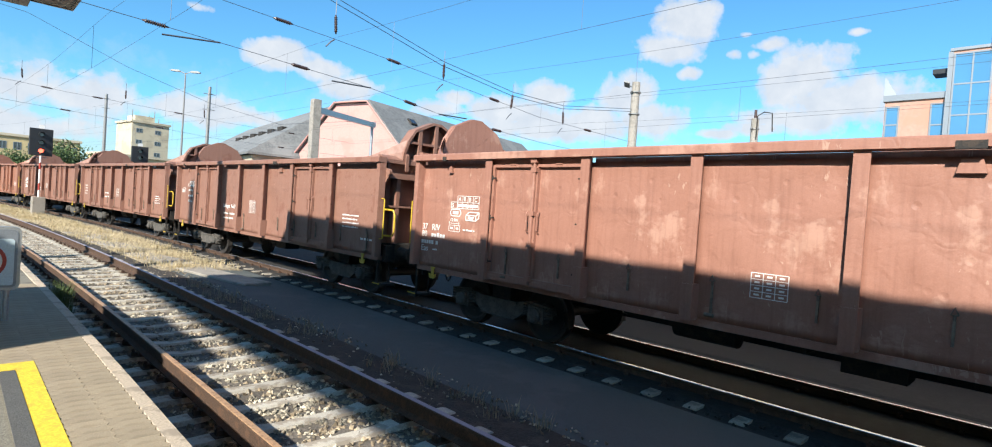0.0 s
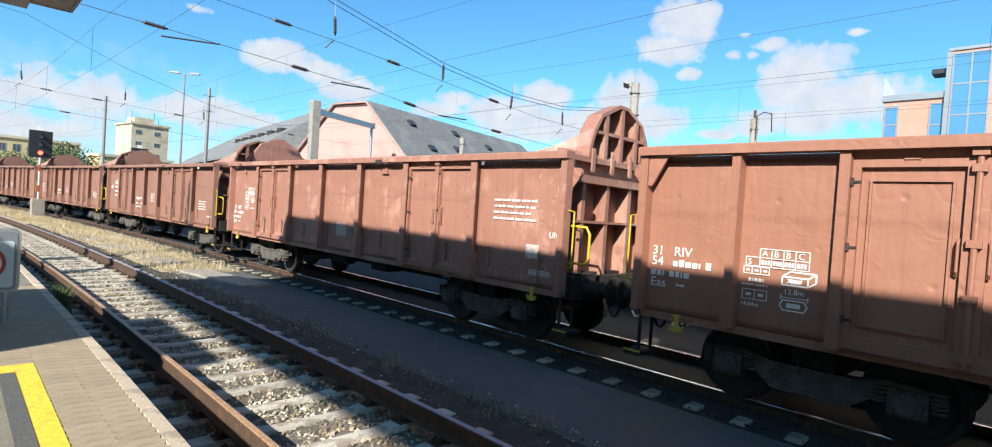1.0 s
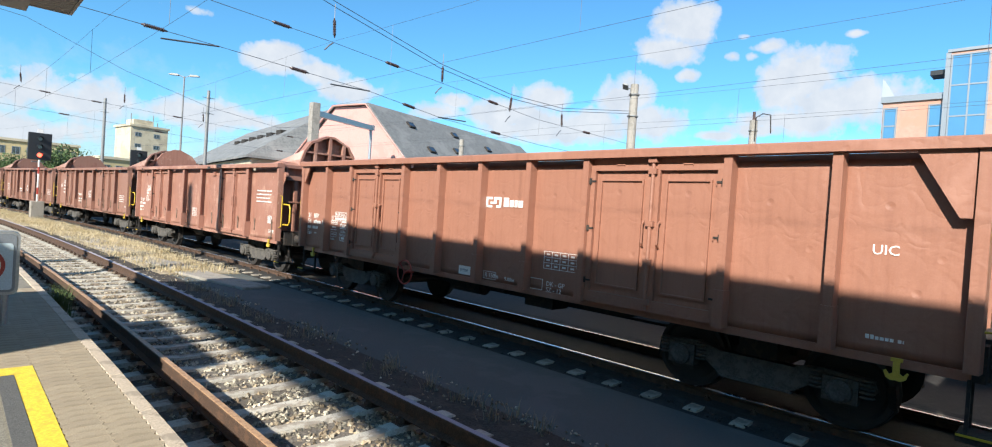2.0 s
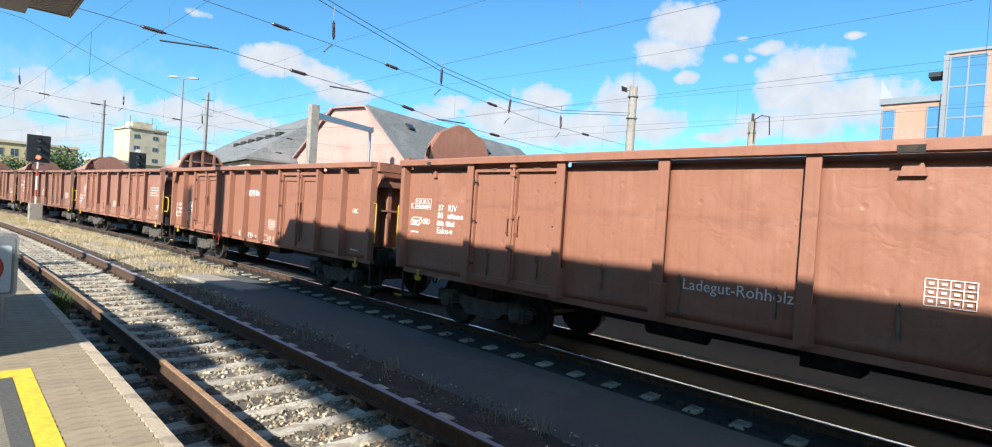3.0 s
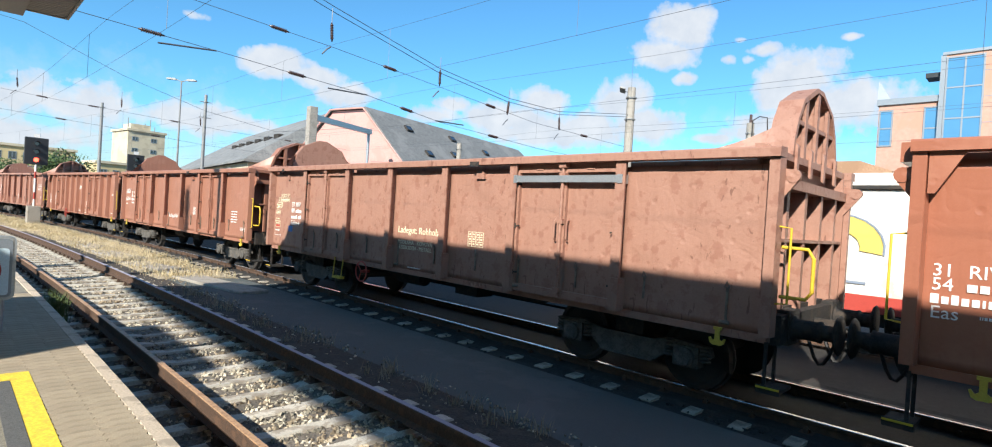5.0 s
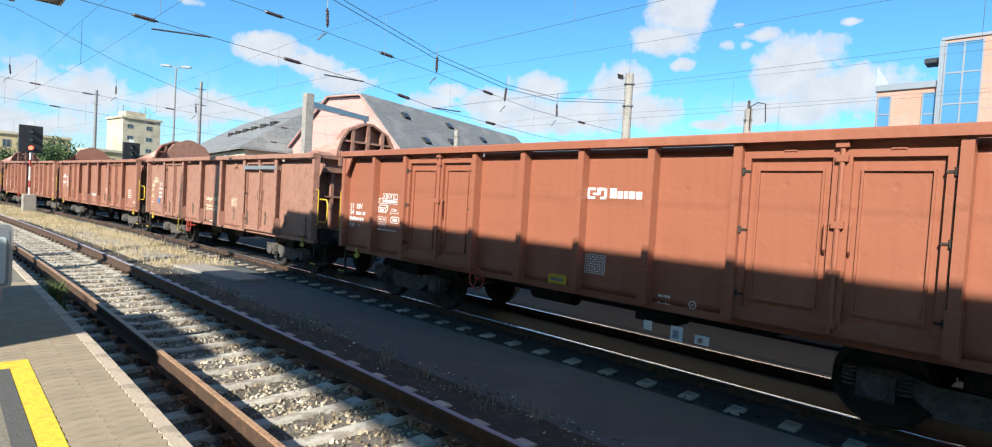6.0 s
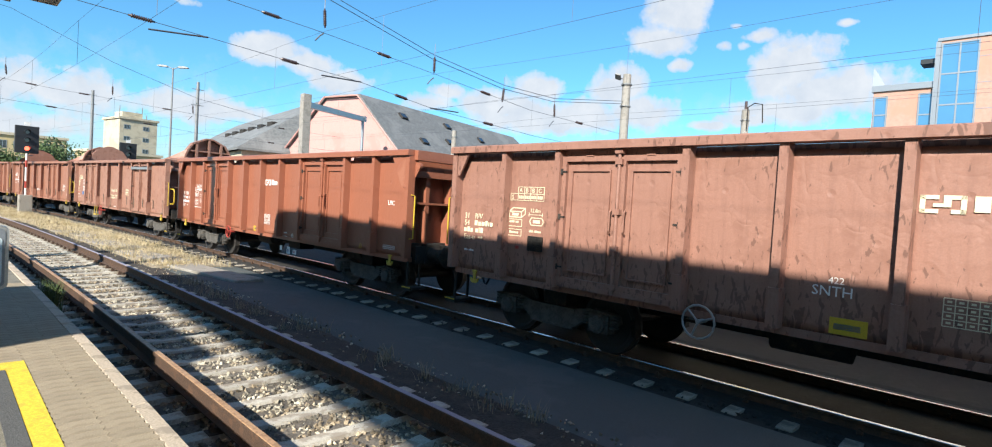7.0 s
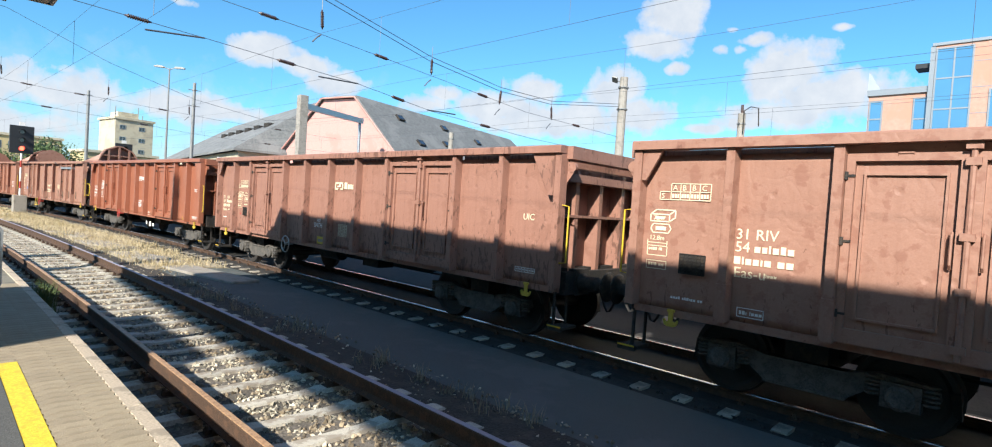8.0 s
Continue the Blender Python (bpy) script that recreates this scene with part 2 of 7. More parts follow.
M = {
    "ground": material("ballast_ground", (0.15, 0.13, 0.105), 0.9, spots=(0.10, 0.086, 0.068), spot_amount=0.45, spot_scale=0.7, grain=0.5, grain_scale=35, bump=0.9, bump_scale=30),
    "path": material("dusty_path", (0.082, 0.095, 0.090), 0.9, spots=(0.108, 0.114, 0.110), spot_amount=0.3, spot_scale=1.0, grain=0.25, grain_scale=90, bump=0.35, bump_scale=60),
    "slab": material("concrete_slab", (0.30, 0.275, 0.235), 0.85, spots=(0.22, 0.2, 0.165), spot_amount=0.35, spot_scale=2.5, bump=0.3),
    "stone": material("ballast_stone", (0.36, 0.325, 0.25), 0.9, spots=(0.25, 0.19, 0.12), spot_amount=0.5, spot_scale=3.0, grain=0.35, grain_scale=30, bump=0.3, per_island=0.75),
    # near-black base: the deep shade under the train is put into the colour
    "darkstone": material("shade_dark_stone", (0.024, 0.022, 0.020), 0.9, spots=(0.042, 0.038, 0.034), spot_amount=0.25, spot_scale=6.0, grain=0.4, grain_scale=30, bump=0.3),
    "sleeper": material("sleeper_concrete", (0.50, 0.465, 0.39), 0.85, spots=(0.30, 0.255, 0.20), spot_amount=0.4, spot_scale=4.0, grain=0.2, bump=0.35, per_object=0.14),
    # darker copy of the sleeper concrete, with the shade beneath the wagons coloured in
    "shadesleeper": material("shade_dark_sleeper_concrete", (0.33, 0.29, 0.23), 0.85, spots=(0.17, 0.15, 0.13), spot_amount=0.45, spot_scale=4.0, grain=0.25, bump=0.35, per_object=0.2),
    "railrust": material("rail_rust", (0.07, 0.041, 0.026), 0.85, spots=(0.11, 0.06, 0.035), spot_amount=0.3, spot_scale=9.0, grain=0.35, bump=0.4),
    "railhead": material("rail_head_worn", (0.46, 0.28, 0.15), 0.5, 0.1, spots=(0.30, 0.17, 0.09), spot_amount=0.35, spot_scale=14, grain=0.2, bump=0.08),
    "railshine": material("rail_head_polished", (0.62, 0.62, 0.64), 0.25, 0.9, grain=0.1, bump=0.03),
    # bluish base stands in for the sky reflected on the near right rail
    "railsky": material("rail_head_sky_tint", (0.36, 0.34, 0.40), 0.55, 0.3, grain=0.15, bump=0.05),
    "shoulder": material("dark_shoulder_ballast", (0.045, 0.038, 0.030), 0.9, spots=(0.075, 0.063, 0.048), spot_amount=0.35, spot_scale=5.0, grain=0.5, grain_scale=45, bump=0.9, bump_scale=35),
    "paver": material("paver_concrete", (0.335, 0.275, 0.19), 0.85, spots=(0.27, 0.22, 0.15), spot_amount=0.35, spot_scale=5, grain=0.2, grain_scale=120, bump=0.25, per_object=0.08),
    "kerb": material("kerb_concrete", (0.50, 0.415, 0.315), 0.85, spots=(0.31, 0.26, 0.2), spot_amount=0.3, spot_scale=4, bump=0.25, per_object=0.06),
    "tactile": material("dark_tactile_paving", (0.10, 0.10, 0.095), 0.8, grain=0.25, bump=0.3),
    "asphalt": material("platform_asphalt", (0.21, 0.195, 0.155), 0.9, spots=(0.13, 0.12, 0.1), spot_amount=0.3, spot_scale=2.0, grain=0.3, bump=0.4),
    "yellow": material("yellow_line_paint", (0.78, 0.58, 0.05), 0.6, spots=(0.62, 0.45, 0.06), spot_amount=0.25, spot_scale=8.0, bump=0.2),
    "white": plain("white_lettering", (0.80, 0.78, 0.74)),
    "cream": plain("cream_lettering", (0.74, 0.66, 0.46)),
    "hookyellow": plain("dull_yellow_paint", (0.52, 0.37, 0.05), 0.55),
    "grip": plain("yellow_grip_paint", (0.58, 0.39, 0.03), 0.5),
    "iron": material("grimy_iron", (0.022, 0.02, 0.018), 0.8, 0.0, spots=(0.05, 0.037, 0.028), spot_amount=0.35, spot_scale=8, grain=0.4, bump=0.3),
    "greyiron": material("dusty_cast_iron", (0.08, 0.075, 0.068), 0.85, 0.0, spots=(0.12, 0.11, 0.095), spot_amount=0.4, spot_scale=9, grain=0.4, bump=0.3),
    "lever": material("dusty_lever_steel", (0.17, 0.13, 0.10), 0.7, 0.2, spots=(0.24, 0.19, 0.14), spot_amount=0.4, spot_scale=12, bump=0.2),
    "rubber": plain("black_rubber", (0.02, 0.02, 0.02), 0.6),
    "steel": material("galvanised_steel", (0.42, 0.44, 0.45), 0.45, 0.7, grain=0.15, bump=0.06),
    "wheelrim": plain("wheel_tread_steel", (0.045, 0.042, 0.04), 0.6, 0.3),
    "mast": material("weathered_mast_concrete", (0.31, 0.285, 0.25), 0.85, spots=(0.24, 0.22, 0.19), spot_amount=0.35, spot_scale=3, bump=0.25),
    "wood": material("grey_timber", (0.22, 0.185, 0.15), 0.85, streak=(0.12, 0.1, 0.08), streak_amount=0.5, bump=0.3),
    "wire": plain("dark_copper_wire", (0.10, 0.11, 0.125), 0.5, 0.3),
    "insul": plain("brown_porcelain", (0.06, 0.035, 0.03), 0.25),
    "blackpaint": plain("black_signal_paint", (0.02, 0.022, 0.025), 0.45),
    "redlamp": lit_material("red_signal_light", (1.0, 0.09, 0.05), 3.5),
    "redpaint": plain("red_paint", (0.38, 0.05, 0.035), 0.5),
    "bluepaint": plain("blue_paint", (0.03, 0.16, 0.42), 0.5),
    "pink": material("pink_render", (0.52, 0.285, 0.25), 0.85, spots=(0.49, 0.25, 0.215), spot_amount=0.3, spot_scale=0.4, grain=0.1, grain_scale=8, bump=0.2, bump_scale=12),
    "roof": material("grey_slate_roof", (0.17, 0.172, 0.168), 0.8, spots=(0.225, 0.225, 0.218), spot_amount=0.35, spot_scale=0.35, grain=0.25, grain_scale=3.5, bump=0.5, bump_scale=5, streak=(0.13, 0.125, 0.12), streak_amount=0.3),
    "creamwall": material("cream_render", (0.52, 0.455, 0.33), 0.85, spots=(0.42, 0.36, 0.26), spot_amount=0.35, spot_scale=0.3, grain=0.08, bump=0.15, bump_scale=6),
    "yellowwall": material("ochre_render", (0.50, 0.40, 0.22), 0.85, spots=(0.55, 0.43, 0.22), spot_amount=0.3, spot_scale=0.2, grain=0.08, bump=0.15, bump_scale=6),
    "terra": material("terracotta_cladding", (0.43, 0.255, 0.195), 0.75, spots=(0.46, 0.24, 0.17), spot_amount=0.3, spot_scale=0.5, grain=0.1, grain_scale=5, bump=0.15, per_object=0.06),
    "blueglass": glass_material("blue_facade_glass", (0.065, 0.20, 0.36)),
    "darkglass": glass_material("dark_window_glass", (0.03, 0.035, 0.04)),
    "frame": plain("grey_window_frame", (0.22, 0.25, 0.28), 0.5, 0.3),
    "brick": material("tan_brick_wall", (0.36, 0.215, 0.13), 0.85, spots=(0.29, 0.17, 0.1), spot_amount=0.35, spot_scale=0.6, grain=0.2, grain_scale=12, bump=0.3),
    "whitewag": material("white_wagon_paint", (0.70, 0.68, 0.61), 0.6, spots=(0.52, 0.46, 0.36), spot_amount=0.18, spot_scale=2.5, streak=(0.45, 0.38, 0.28), streak_amount=0.35, bump=0.15),
    "leaf": material("tree_leaves", (0.065, 0.105, 0.03), 0.7, grain=0.4, grain_scale=4, bump=0.2, per_object=0.2),
    "bark": material("tree_bark", (0.12, 0.09, 0.065), 0.9, bump=0.5),
    "drygrass": material("dry_grass", (0.50, 0.415, 0.26), 0.85, spots=(0.34, 0.27, 0.13), spot_amount=0.4, spot_scale=1.2, grain=0.3, grain_scale=20),
    "drydirt": material("dry_turf", (0.37, 0.31, 0.215), 0.95, spots=(0.26, 0.21, 0.13), spot_amount=0.45, spot_scale=1.3, grain=0.4, grain_scale=40, bump=0.8, bump_scale=40),
    "deadweed": material("dead_weed", (0.30, 0.25, 0.17), 0.9, grain=0.3),
    "weed": material("green_weed", (0.08, 0.12, 0.035), 0.8, grain=0.3),
    "soffit": material("canopy_soffit", (0.36, 0.35, 0.32), 0.6, grain=0.1, bump=0.1),
    "fascia": material("canopy_fascia", (0.42, 0.40, 0.36), 0.6, grain=0.1, bump=0.1),
    "lampmetal": plain("lamp_grey_metal", (0.24, 0.24, 0.235), 0.5, 0.3),
    "load": material("rusty_load", (0.20, 0.10, 0.065), 0.9, spots=(0.27, 0.15, 0.1), spot_amount=0.4, spot_scale=2, grain=0.4, bump=0.6, bump_scale=15),
}


# ---- shapes ----
def box(bm, x0, x1, y0, y1, z0, z1, m=None):
    """Adds a box to bm, turned by m if given."""
    v = [bm.verts.new((x, y, z)) for x in (x0, x1) for y in (y0, y1) for z in (z0, z1)]
    for f in ((0, 1, 3, 2), (4, 6, 7, 5), (0, 4, 5, 1), (2, 3, 7, 6), (0, 2, 6, 4), (1, 5, 7, 3)):
        bm.faces.new([v[i] for i in f])
    if m is not None:
        bmesh.ops.transform(bm, matrix=m, verts=v)
    return v


def prism(bm, outline, a, b, axis="y"):
    """Adds an outline of 2D points drawn out from a to b along an axis."""
    def at(p, q):
        return {"x": (q, p[0], p[1]), "y": (p[0], q, p[1]), "z": (p[0], p[1], q)}[axis]
    lo, hi = [bm.verts.new(at(p, a)) for p in outline], [bm.verts.new(at(p, b)) for p in outline]
    k = len(outline)
    bm.faces.new(lo[::-1])
    bm.faces.new(hi)
    for i in range(k):
        bm.faces.new((lo[i], lo[(i + 1) % k], hi[(i + 1) % k], hi[i]))
    return lo + hi


def rod(bm, a, b, r, sides=8, r2=None):
    """Adds a round bar from a to b."""
    a, b = Vector(a), Vector(b)
    q = (b - a).to_track_quat("Z", "Y")
    rings = []
    for p, rad in ((a, r), (b, r if r2 is None else r2)):
        rings.append([bm.verts.new(p + q @ Vector((math.cos(2 * math.pi * i / sides) * rad, math.sin(2 * math.pi * i / sides) * rad, 0))) for i in range(sides)])
    for i in range(sides):
        bm.faces.new((rings[0][i], rings[0][(i + 1) % sides], rings[1][(i + 1) % sides], rings[1][i]))
    bm.faces.new(rings[0][::-1])
    bm.faces.new(rings[1])


def pipe(bm, points, r, sides=6):
    """Adds a bent round bar as one tube through the points."""
    pts = [Vector(p) for p in points]
    rings, side = [], None
    for i, p in enumerate(pts):
        d = (pts[min(i + 1, len(pts) - 1)] - pts[max(i - 1, 0)]).normalized()
        if side is None:
            side = d.orthogonal().normalized()
        side = (side - d * side.dot(d)).normalized() if (side - d * side.dot(d)).length > 0.05 else d.orthogonal().normalized()
        up = d.cross(side)
        rings.append([bm.verts.new(p + (side * math.cos(2 * math.pi * k / sides) + up * math.sin(2 * math.pi * k / sides)) * r) for k in range(sides)])
    for a, b in zip(rings, rings[1:]):
        for k in range(sides):
            bm.faces.new((a[k], a[(k + 1) % sides], b[(k + 1) % sides], b[k]))
    bm.faces.new(rings[0][::-1])
    bm.faces.new(rings[-1])


def turned(bm, profile, m=None, sides=20):
    """Adds a lathe shape round the local x axis: profile of (x, radius)."""
    rings = []
    for x, r in profile:
        rings.append([bm.verts.new((x, math.cos(2 * math.pi * i / sides) * r, math.sin(2 * math.pi * i / sides) * r)) for i in range(sides)])
    for a, b in zip(rings, rings[1:]):
        for i in range(sides):
            bm.faces.new((a[i], a[(i + 1) % sides], b[(i + 1) % sides], b[i]))
    bm.faces.new(rings[0][::-1])
    bm.faces.new(rings[-1])
    if m is not None:
        bmesh.ops.transform(bm, matrix=m, verts=[v for ring in rings for v in ring])


def mesh_of(name, bm, mat, smooth=False, bevel=0.0):
    if bevel:
        bmesh.ops.bevel(bm, geom=bm.edges[:], offset=bevel, segments=1, affect="EDGES", clamp_overlap=True)
    bmesh.ops.recalc_face_normals(bm, faces=bm.faces[:])
    me = bpy.data.meshes.new(name)
    bm.to_mesh(me)
    bm.free()
    for one in mat if isinstance(mat, (list, tuple)) else [mat]:
        me.materials.append(one)
    if smooth:
        for f in me.polygons:
            f.use_smooth = True
    return me


def part(name, bm, mat, parent=None, label="", at=None, smooth=False, bevel=0.0):
    """Links a bmesh, or a mesh that others share, as one object under a thing or a part."""
    me = bm if isinstance(bm, bpy.types.Mesh) else mesh_of(name, bm, mat, smooth, bevel)
    ob = new(name, me)
    ob.parent = parent
    if at is not None:
        ob.matrix_basis = at
    if label:
        ob["label"] = label
    return ob


def thing(name, label, category, group="", kind="", at=None):
    ob = new(name)
    ob.empty_display_size = 0.2
    if at is not None:
        ob.matrix_basis = at
    return tagged(ob, label, category, group, kind)


def solid(name, bm, mat, label, category="", group="", kind="", at=None, smooth=False, bevel=0.0):
    return tagged(part(name, bm, mat, None, "", at, smooth, bevel), label, category, group, kind)


LETTERS = {}


def letters(text, size, mat, thick=0.002):
    """A mesh of letters with the built-in font; x along the line, y up, z out."""
    key = (text, size, mat.name)
    if key not in LETTERS:
        c = bpy.data.curves.new("letters", "FONT")
        c.body, c.size, c.extrude, c.resolution_u = text, size, thick, 2
        ob = new("letters", c)
        bpy.context.view_layer.update()
        me = bpy.data.meshes.new_from_object(ob.evaluated_get(bpy.context.evaluated_depsgraph_get()))
        bpy.data.objects.remove(ob)
        bpy.data.curves.remove(c)
        me.materials.clear()
        me.materials.append(mat)
        LETTERS[key] = me
    return LETTERS[key]


# ---- the line of the tracks: straight past the camera, then a wide bend to the left ----
BEND_AT, BEND_R = 3.935, 397.3


def on_line(s, x):
    """The place s metres along the line, x metres to the right of it."""
    if s <= BEND_AT:
        return Vector((x, s, 0.0))
    a = (s - BEND_AT) / BEND_R
    return Vector((-BEND_R + (BEND_R + x) * math.cos(a), BEND_AT + (BEND_R + x) * math.sin(a), 0.0))


def heading(s):
    return max(0.0, (s - BEND_AT) / BEND_R)


def line_pose(s, x, z=0.0):
    return Matrix.Translation(on_line(s, x) + Vector((0, 0, z))) @ Matrix.Rotation(heading(s), 4, "Z")


def ribbon(name, x0, x1, z0, z1, stations, mat, label, kind="structure", parent=None, profile=None):
    """A long body that follows the line: a profile in x and z drawn along it."""
    prof = profile or [(x0, z0), (x0, z1), (x1, z1), (x1, z0)]
    verts, faces, k = [], [], len(prof)
    for s in stations:
        for x, z in prof:
            p = on_line(s, x)
            verts.append((p.x, p.y, z))
    for i in range(len(stations) - 1):
        for j in range(k):
            a, b = i * k + j, i * k + (j + 1) % k
            faces.append((a, b, b + k, a + k))
    faces.append(tuple(range(k))[::-1])
    faces.append(tuple(range((len(stations) - 1) * k, len(stations) * k)))
    me = bpy.data.meshes.new(name)
    me.from_pydata(verts, [], faces)
    me.materials.append(mat)
    ob = new(name, me)
    ob.parent = parent
    return tagged(ob, label, "", "", kind if parent is None else "")


NEAR, FAR = 2.628, 7.960          # centre lines of the two tracks
DROP = -0.174                     # the farther track lies a little lower
SIDE = 1.535                      # half the width of a wagon
LONG = [-40, -20, -10, -4, 0, BEND_AT] + [6 + 3 * i for i in range(60)] + [200, 230, 270, 320, 400]


# ---- ground ----
bm = bmesh.new()
edges = [-3000, -600, -150, -60, -30, 30, 60, 150, 300, 600, 3000]
grid = {(i, j): bm.verts.new((x, y, -0.46)) for i, x in enumerate(edges) for j, y in enumerate(edges)}
for i in range(len(edges) - 1):
    for j in range(len(edges) - 1):
        bm.faces.new((grid[i, j], grid[i + 1, j], grid[i + 1, j + 1], grid[i, j + 1]))
solid("ground", bm, M["ground"], "dusty grey-brown gravel ground of a railway yard", "ground", kind="structure")


def rail_profile(c):
    """The outline of a rail with its foot, web and head, top at zero."""
    half = [(0.070, -0.172), (0.070, -0.160), (0.012, -0.135), (0.009, -0.050), (0.035, -0.036), (0.036, -0.010), (0.028, -0.001)]
    return [(c - x, z) for x, z in half] + [(c + x, z) for x, z in half[::-1]]


def track(name, centre, z, shine, label):
    """Two rails on the line; the worn strip on each head is a part of its rail."""
    tr = thing(name, label, "railway track", kind="structure")
    for side in (-1, 1):
        c = centre + side * 0.7525
        r = ribbon("rail", 0, 0, 0, 0, LONG, M["railrust"], "", parent=tr, profile=[(x, q + z) for x, q in rail_profile(c)])
        ribbon("running_surface", 0, 0, 0, 0, LONG, shine[side], "worn metal running surface", parent=r,
               profile=[(c - 0.029, z - 0.002), (c - 0.026, z + 0.003), (c + 0.026, z + 0.003), (c + 0.029, z - 0.002)])
    return tr


near_track = track("track_1", NEAR, 0.0, {-1: M["railhead"], 1: M["railsky"]}, "rusty rails of a little-used station track on concrete sleepers")
far_track = track("track_2", FAR, DROP, {-1: M["railshine"], 1: M["railshine"]}, "polished rails of the track that carries the goods train")

# ballast beds: low banks that follow the line
ribbon("ballast_1", 0, 0, 0, 0, LONG, M["ground"], "grey-brown crushed stone ballast bed under the sleepers",
       profile=[(NEAR - 1.75, -0.47), (NEAR - 1.45, -0.274), (NEAR + 1.45, -0.274), (NEAR + 1.95, -0.47)])
# stones with the train's shade in their colour fill the goods track level with its sleepers; only their outer ends
# stand free
ribbon("ballast_2", 0, 0, 0, 0, LONG, M["darkstone"], "ballast bed under the goods train, coloured black for its shade",
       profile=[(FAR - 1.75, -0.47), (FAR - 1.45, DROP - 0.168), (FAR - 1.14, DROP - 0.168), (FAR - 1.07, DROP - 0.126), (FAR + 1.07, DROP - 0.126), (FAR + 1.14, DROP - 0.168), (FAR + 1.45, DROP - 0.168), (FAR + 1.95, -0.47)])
# dark strip that carries the shade behind the train in its colour
ribbon("ballast_3", 0, 0, 0, 0, LONG, M["darkstone"], "ballast between the far tracks, coloured dark for the train's shade",
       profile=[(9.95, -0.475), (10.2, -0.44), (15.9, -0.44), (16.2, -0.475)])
ribbon("path", 0, 0, 0, 0, LONG[:17], M["path"], "trodden grey dirt path between the two tracks",
       profile=[(4.15, -0.47), (4.35, -0.285), (5.2, -0.27), (6.25, -0.318), (6.5, -0.335), (6.64, -0.47)])
ribbon("ballast_4", 0, 0, 0, 0, LONG[:17], M["shoulder"], "dark ballast shoulder beside the near rail",
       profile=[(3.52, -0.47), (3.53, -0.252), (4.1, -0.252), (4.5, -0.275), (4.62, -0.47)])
ribbon("verge", 0, 0, 0, 0, [16.6, 18, 20] + LONG[13:], M["drydirt"], "dry straw-coloured turf between the tracks",
       profile=[(4.05, -0.47), (4.3, -0.262), (5.2, -0.235), (6.35, -0.285), (6.6, -0.47)])


def sleeper_mesh(k=1.0):
    """A concrete sleeper: high rail seats, a low waist and sloped flanks."""
    bm = bmesh.new()
    stations = [(-1.30, -0.018, 0.085), (-1.26, -0.004, 0.085), (-0.95, 0.006, 0.088), (-0.55, 0.004, 0.086), (-0.34, -0.018, 0.074), (0.34, -0.018, 0.074), (0.55, 0.004, 0.086), (0.95, 0.006, 0.088), (1.26, -0.004, 0.085), (1.30, -0.018, 0.085)]
    rings = [[bm.verts.new((x, -w - 0.035, -0.18)), bm.verts.new((x * k, -w, z)), bm.verts.new((x * k, w, z)), bm.verts.new((x * k, w + 0.035, -0.18))] for x, z, w in stations]
    for a, b in zip(rings, rings[1:]):
        for i in range(3):
            bm.faces.new((a[i], a[i + 1], b[i + 1], b[i]))
    bm.faces.new(rings[0])
    bm.faces.new(rings[-1][::-1])
    return bm


def clip_mesh():
    bm = bmesh.new()
    for side in (-1, 1):
        box(bm, side * 0.7525 - 0.16, side * 0.7525 + 0.16, -0.075, 0.075, -0.005, 0.012)
        for o in (-1, 1):
            box(bm, side * 0.7525 + o * 0.105 - 0.03, side * 0.7525 + o * 0.105 + 0.03, -0.03, 0.03, 0.012, 0.055)
            rod(bm, (side * 0.7525 + o * 0.115, 0, 0.05), (side * 0.7525 + o * 0.115, 0, 0.085), 0.018, 6)
    return mesh_of("fastening", bm, M["railrust"])


SLEEPER, SHADE_SLEEPER, CLIPS = mesh_of("sleeper", sleeper_mesh(), M["sleeper"]), mesh_of("sleeper", sleeper_mesh(1.04), M["shadesleeper"]), clip_mesh()


def lay_sleepers(tr, centre, s0, count, z, mesh):
    for i in range(count):
        turn_ = radians(random.uniform(-0.5, 0.5))
        m = line_pose(s0 + 0.6 * i, centre, z) @ Matrix.Rotation(turn_, 4, "Z") @ pose(random.uniform(-0.015, 0.015), 0, random.uniform(-0.006, 0.004))
        ob = part("sleeper", mesh, None, tr, at=m)
        if i < 70:
            part("fastening", CLIPS, None, ob)


lay_sleepers(near_track, NEAR, 3.935 - 0.6 * 8, 130, -0.225, SLEEPER)
lay_sleepers(far_track, FAR, 1.973 - 0.6 * 8, 130, DROP - 0.14, SHADE_SLEEPER)


def stones(name, count, place, mat, label, lo=0.018, hi=0.04):
    """Loose stones as one body: squashed, turned eight-sided lumps."""
    rng = np.random.default_rng(len(name) + count)
    base = np.array([(1, 0, 0), (-1, 0, 0), (0, 1, 0), (0, -1, 0), (0, 0, 1), (0, 0, -1)], float)
    tri = np.array([(0, 2, 4), (2, 1, 4), (1, 3, 4), (3, 0, 4), (2, 0, 5), (1, 2, 5), (3, 1, 5), (0, 3, 5)])
    vs, fs = np.empty((count * 6, 3)), np.empty((count * 8, 3), int)
    for i in range(count):
        s, x, z = place(rng)
        p = on_line(s, x)
        q = Euler(rng.uniform(0, 6.28, 3)).to_matrix()
        pts = base * rng.uniform(lo, hi, 3) * (1 + rng.uniform(-0.3, 0.3, (6, 1)))
        vs[i * 6:i * 6 + 6] = pts @ np.array(q) + np.array((p.x, p.y, z))
        fs[i * 8:i * 8 + 8] = tri + i * 6
    me = bpy.data.meshes.new(name)
    me.from_pydata(vs.tolist(), [], fs.tolist())
    me.materials.append(mat)
    return tagged(new(name, me), label, "stones", "", "stuff")


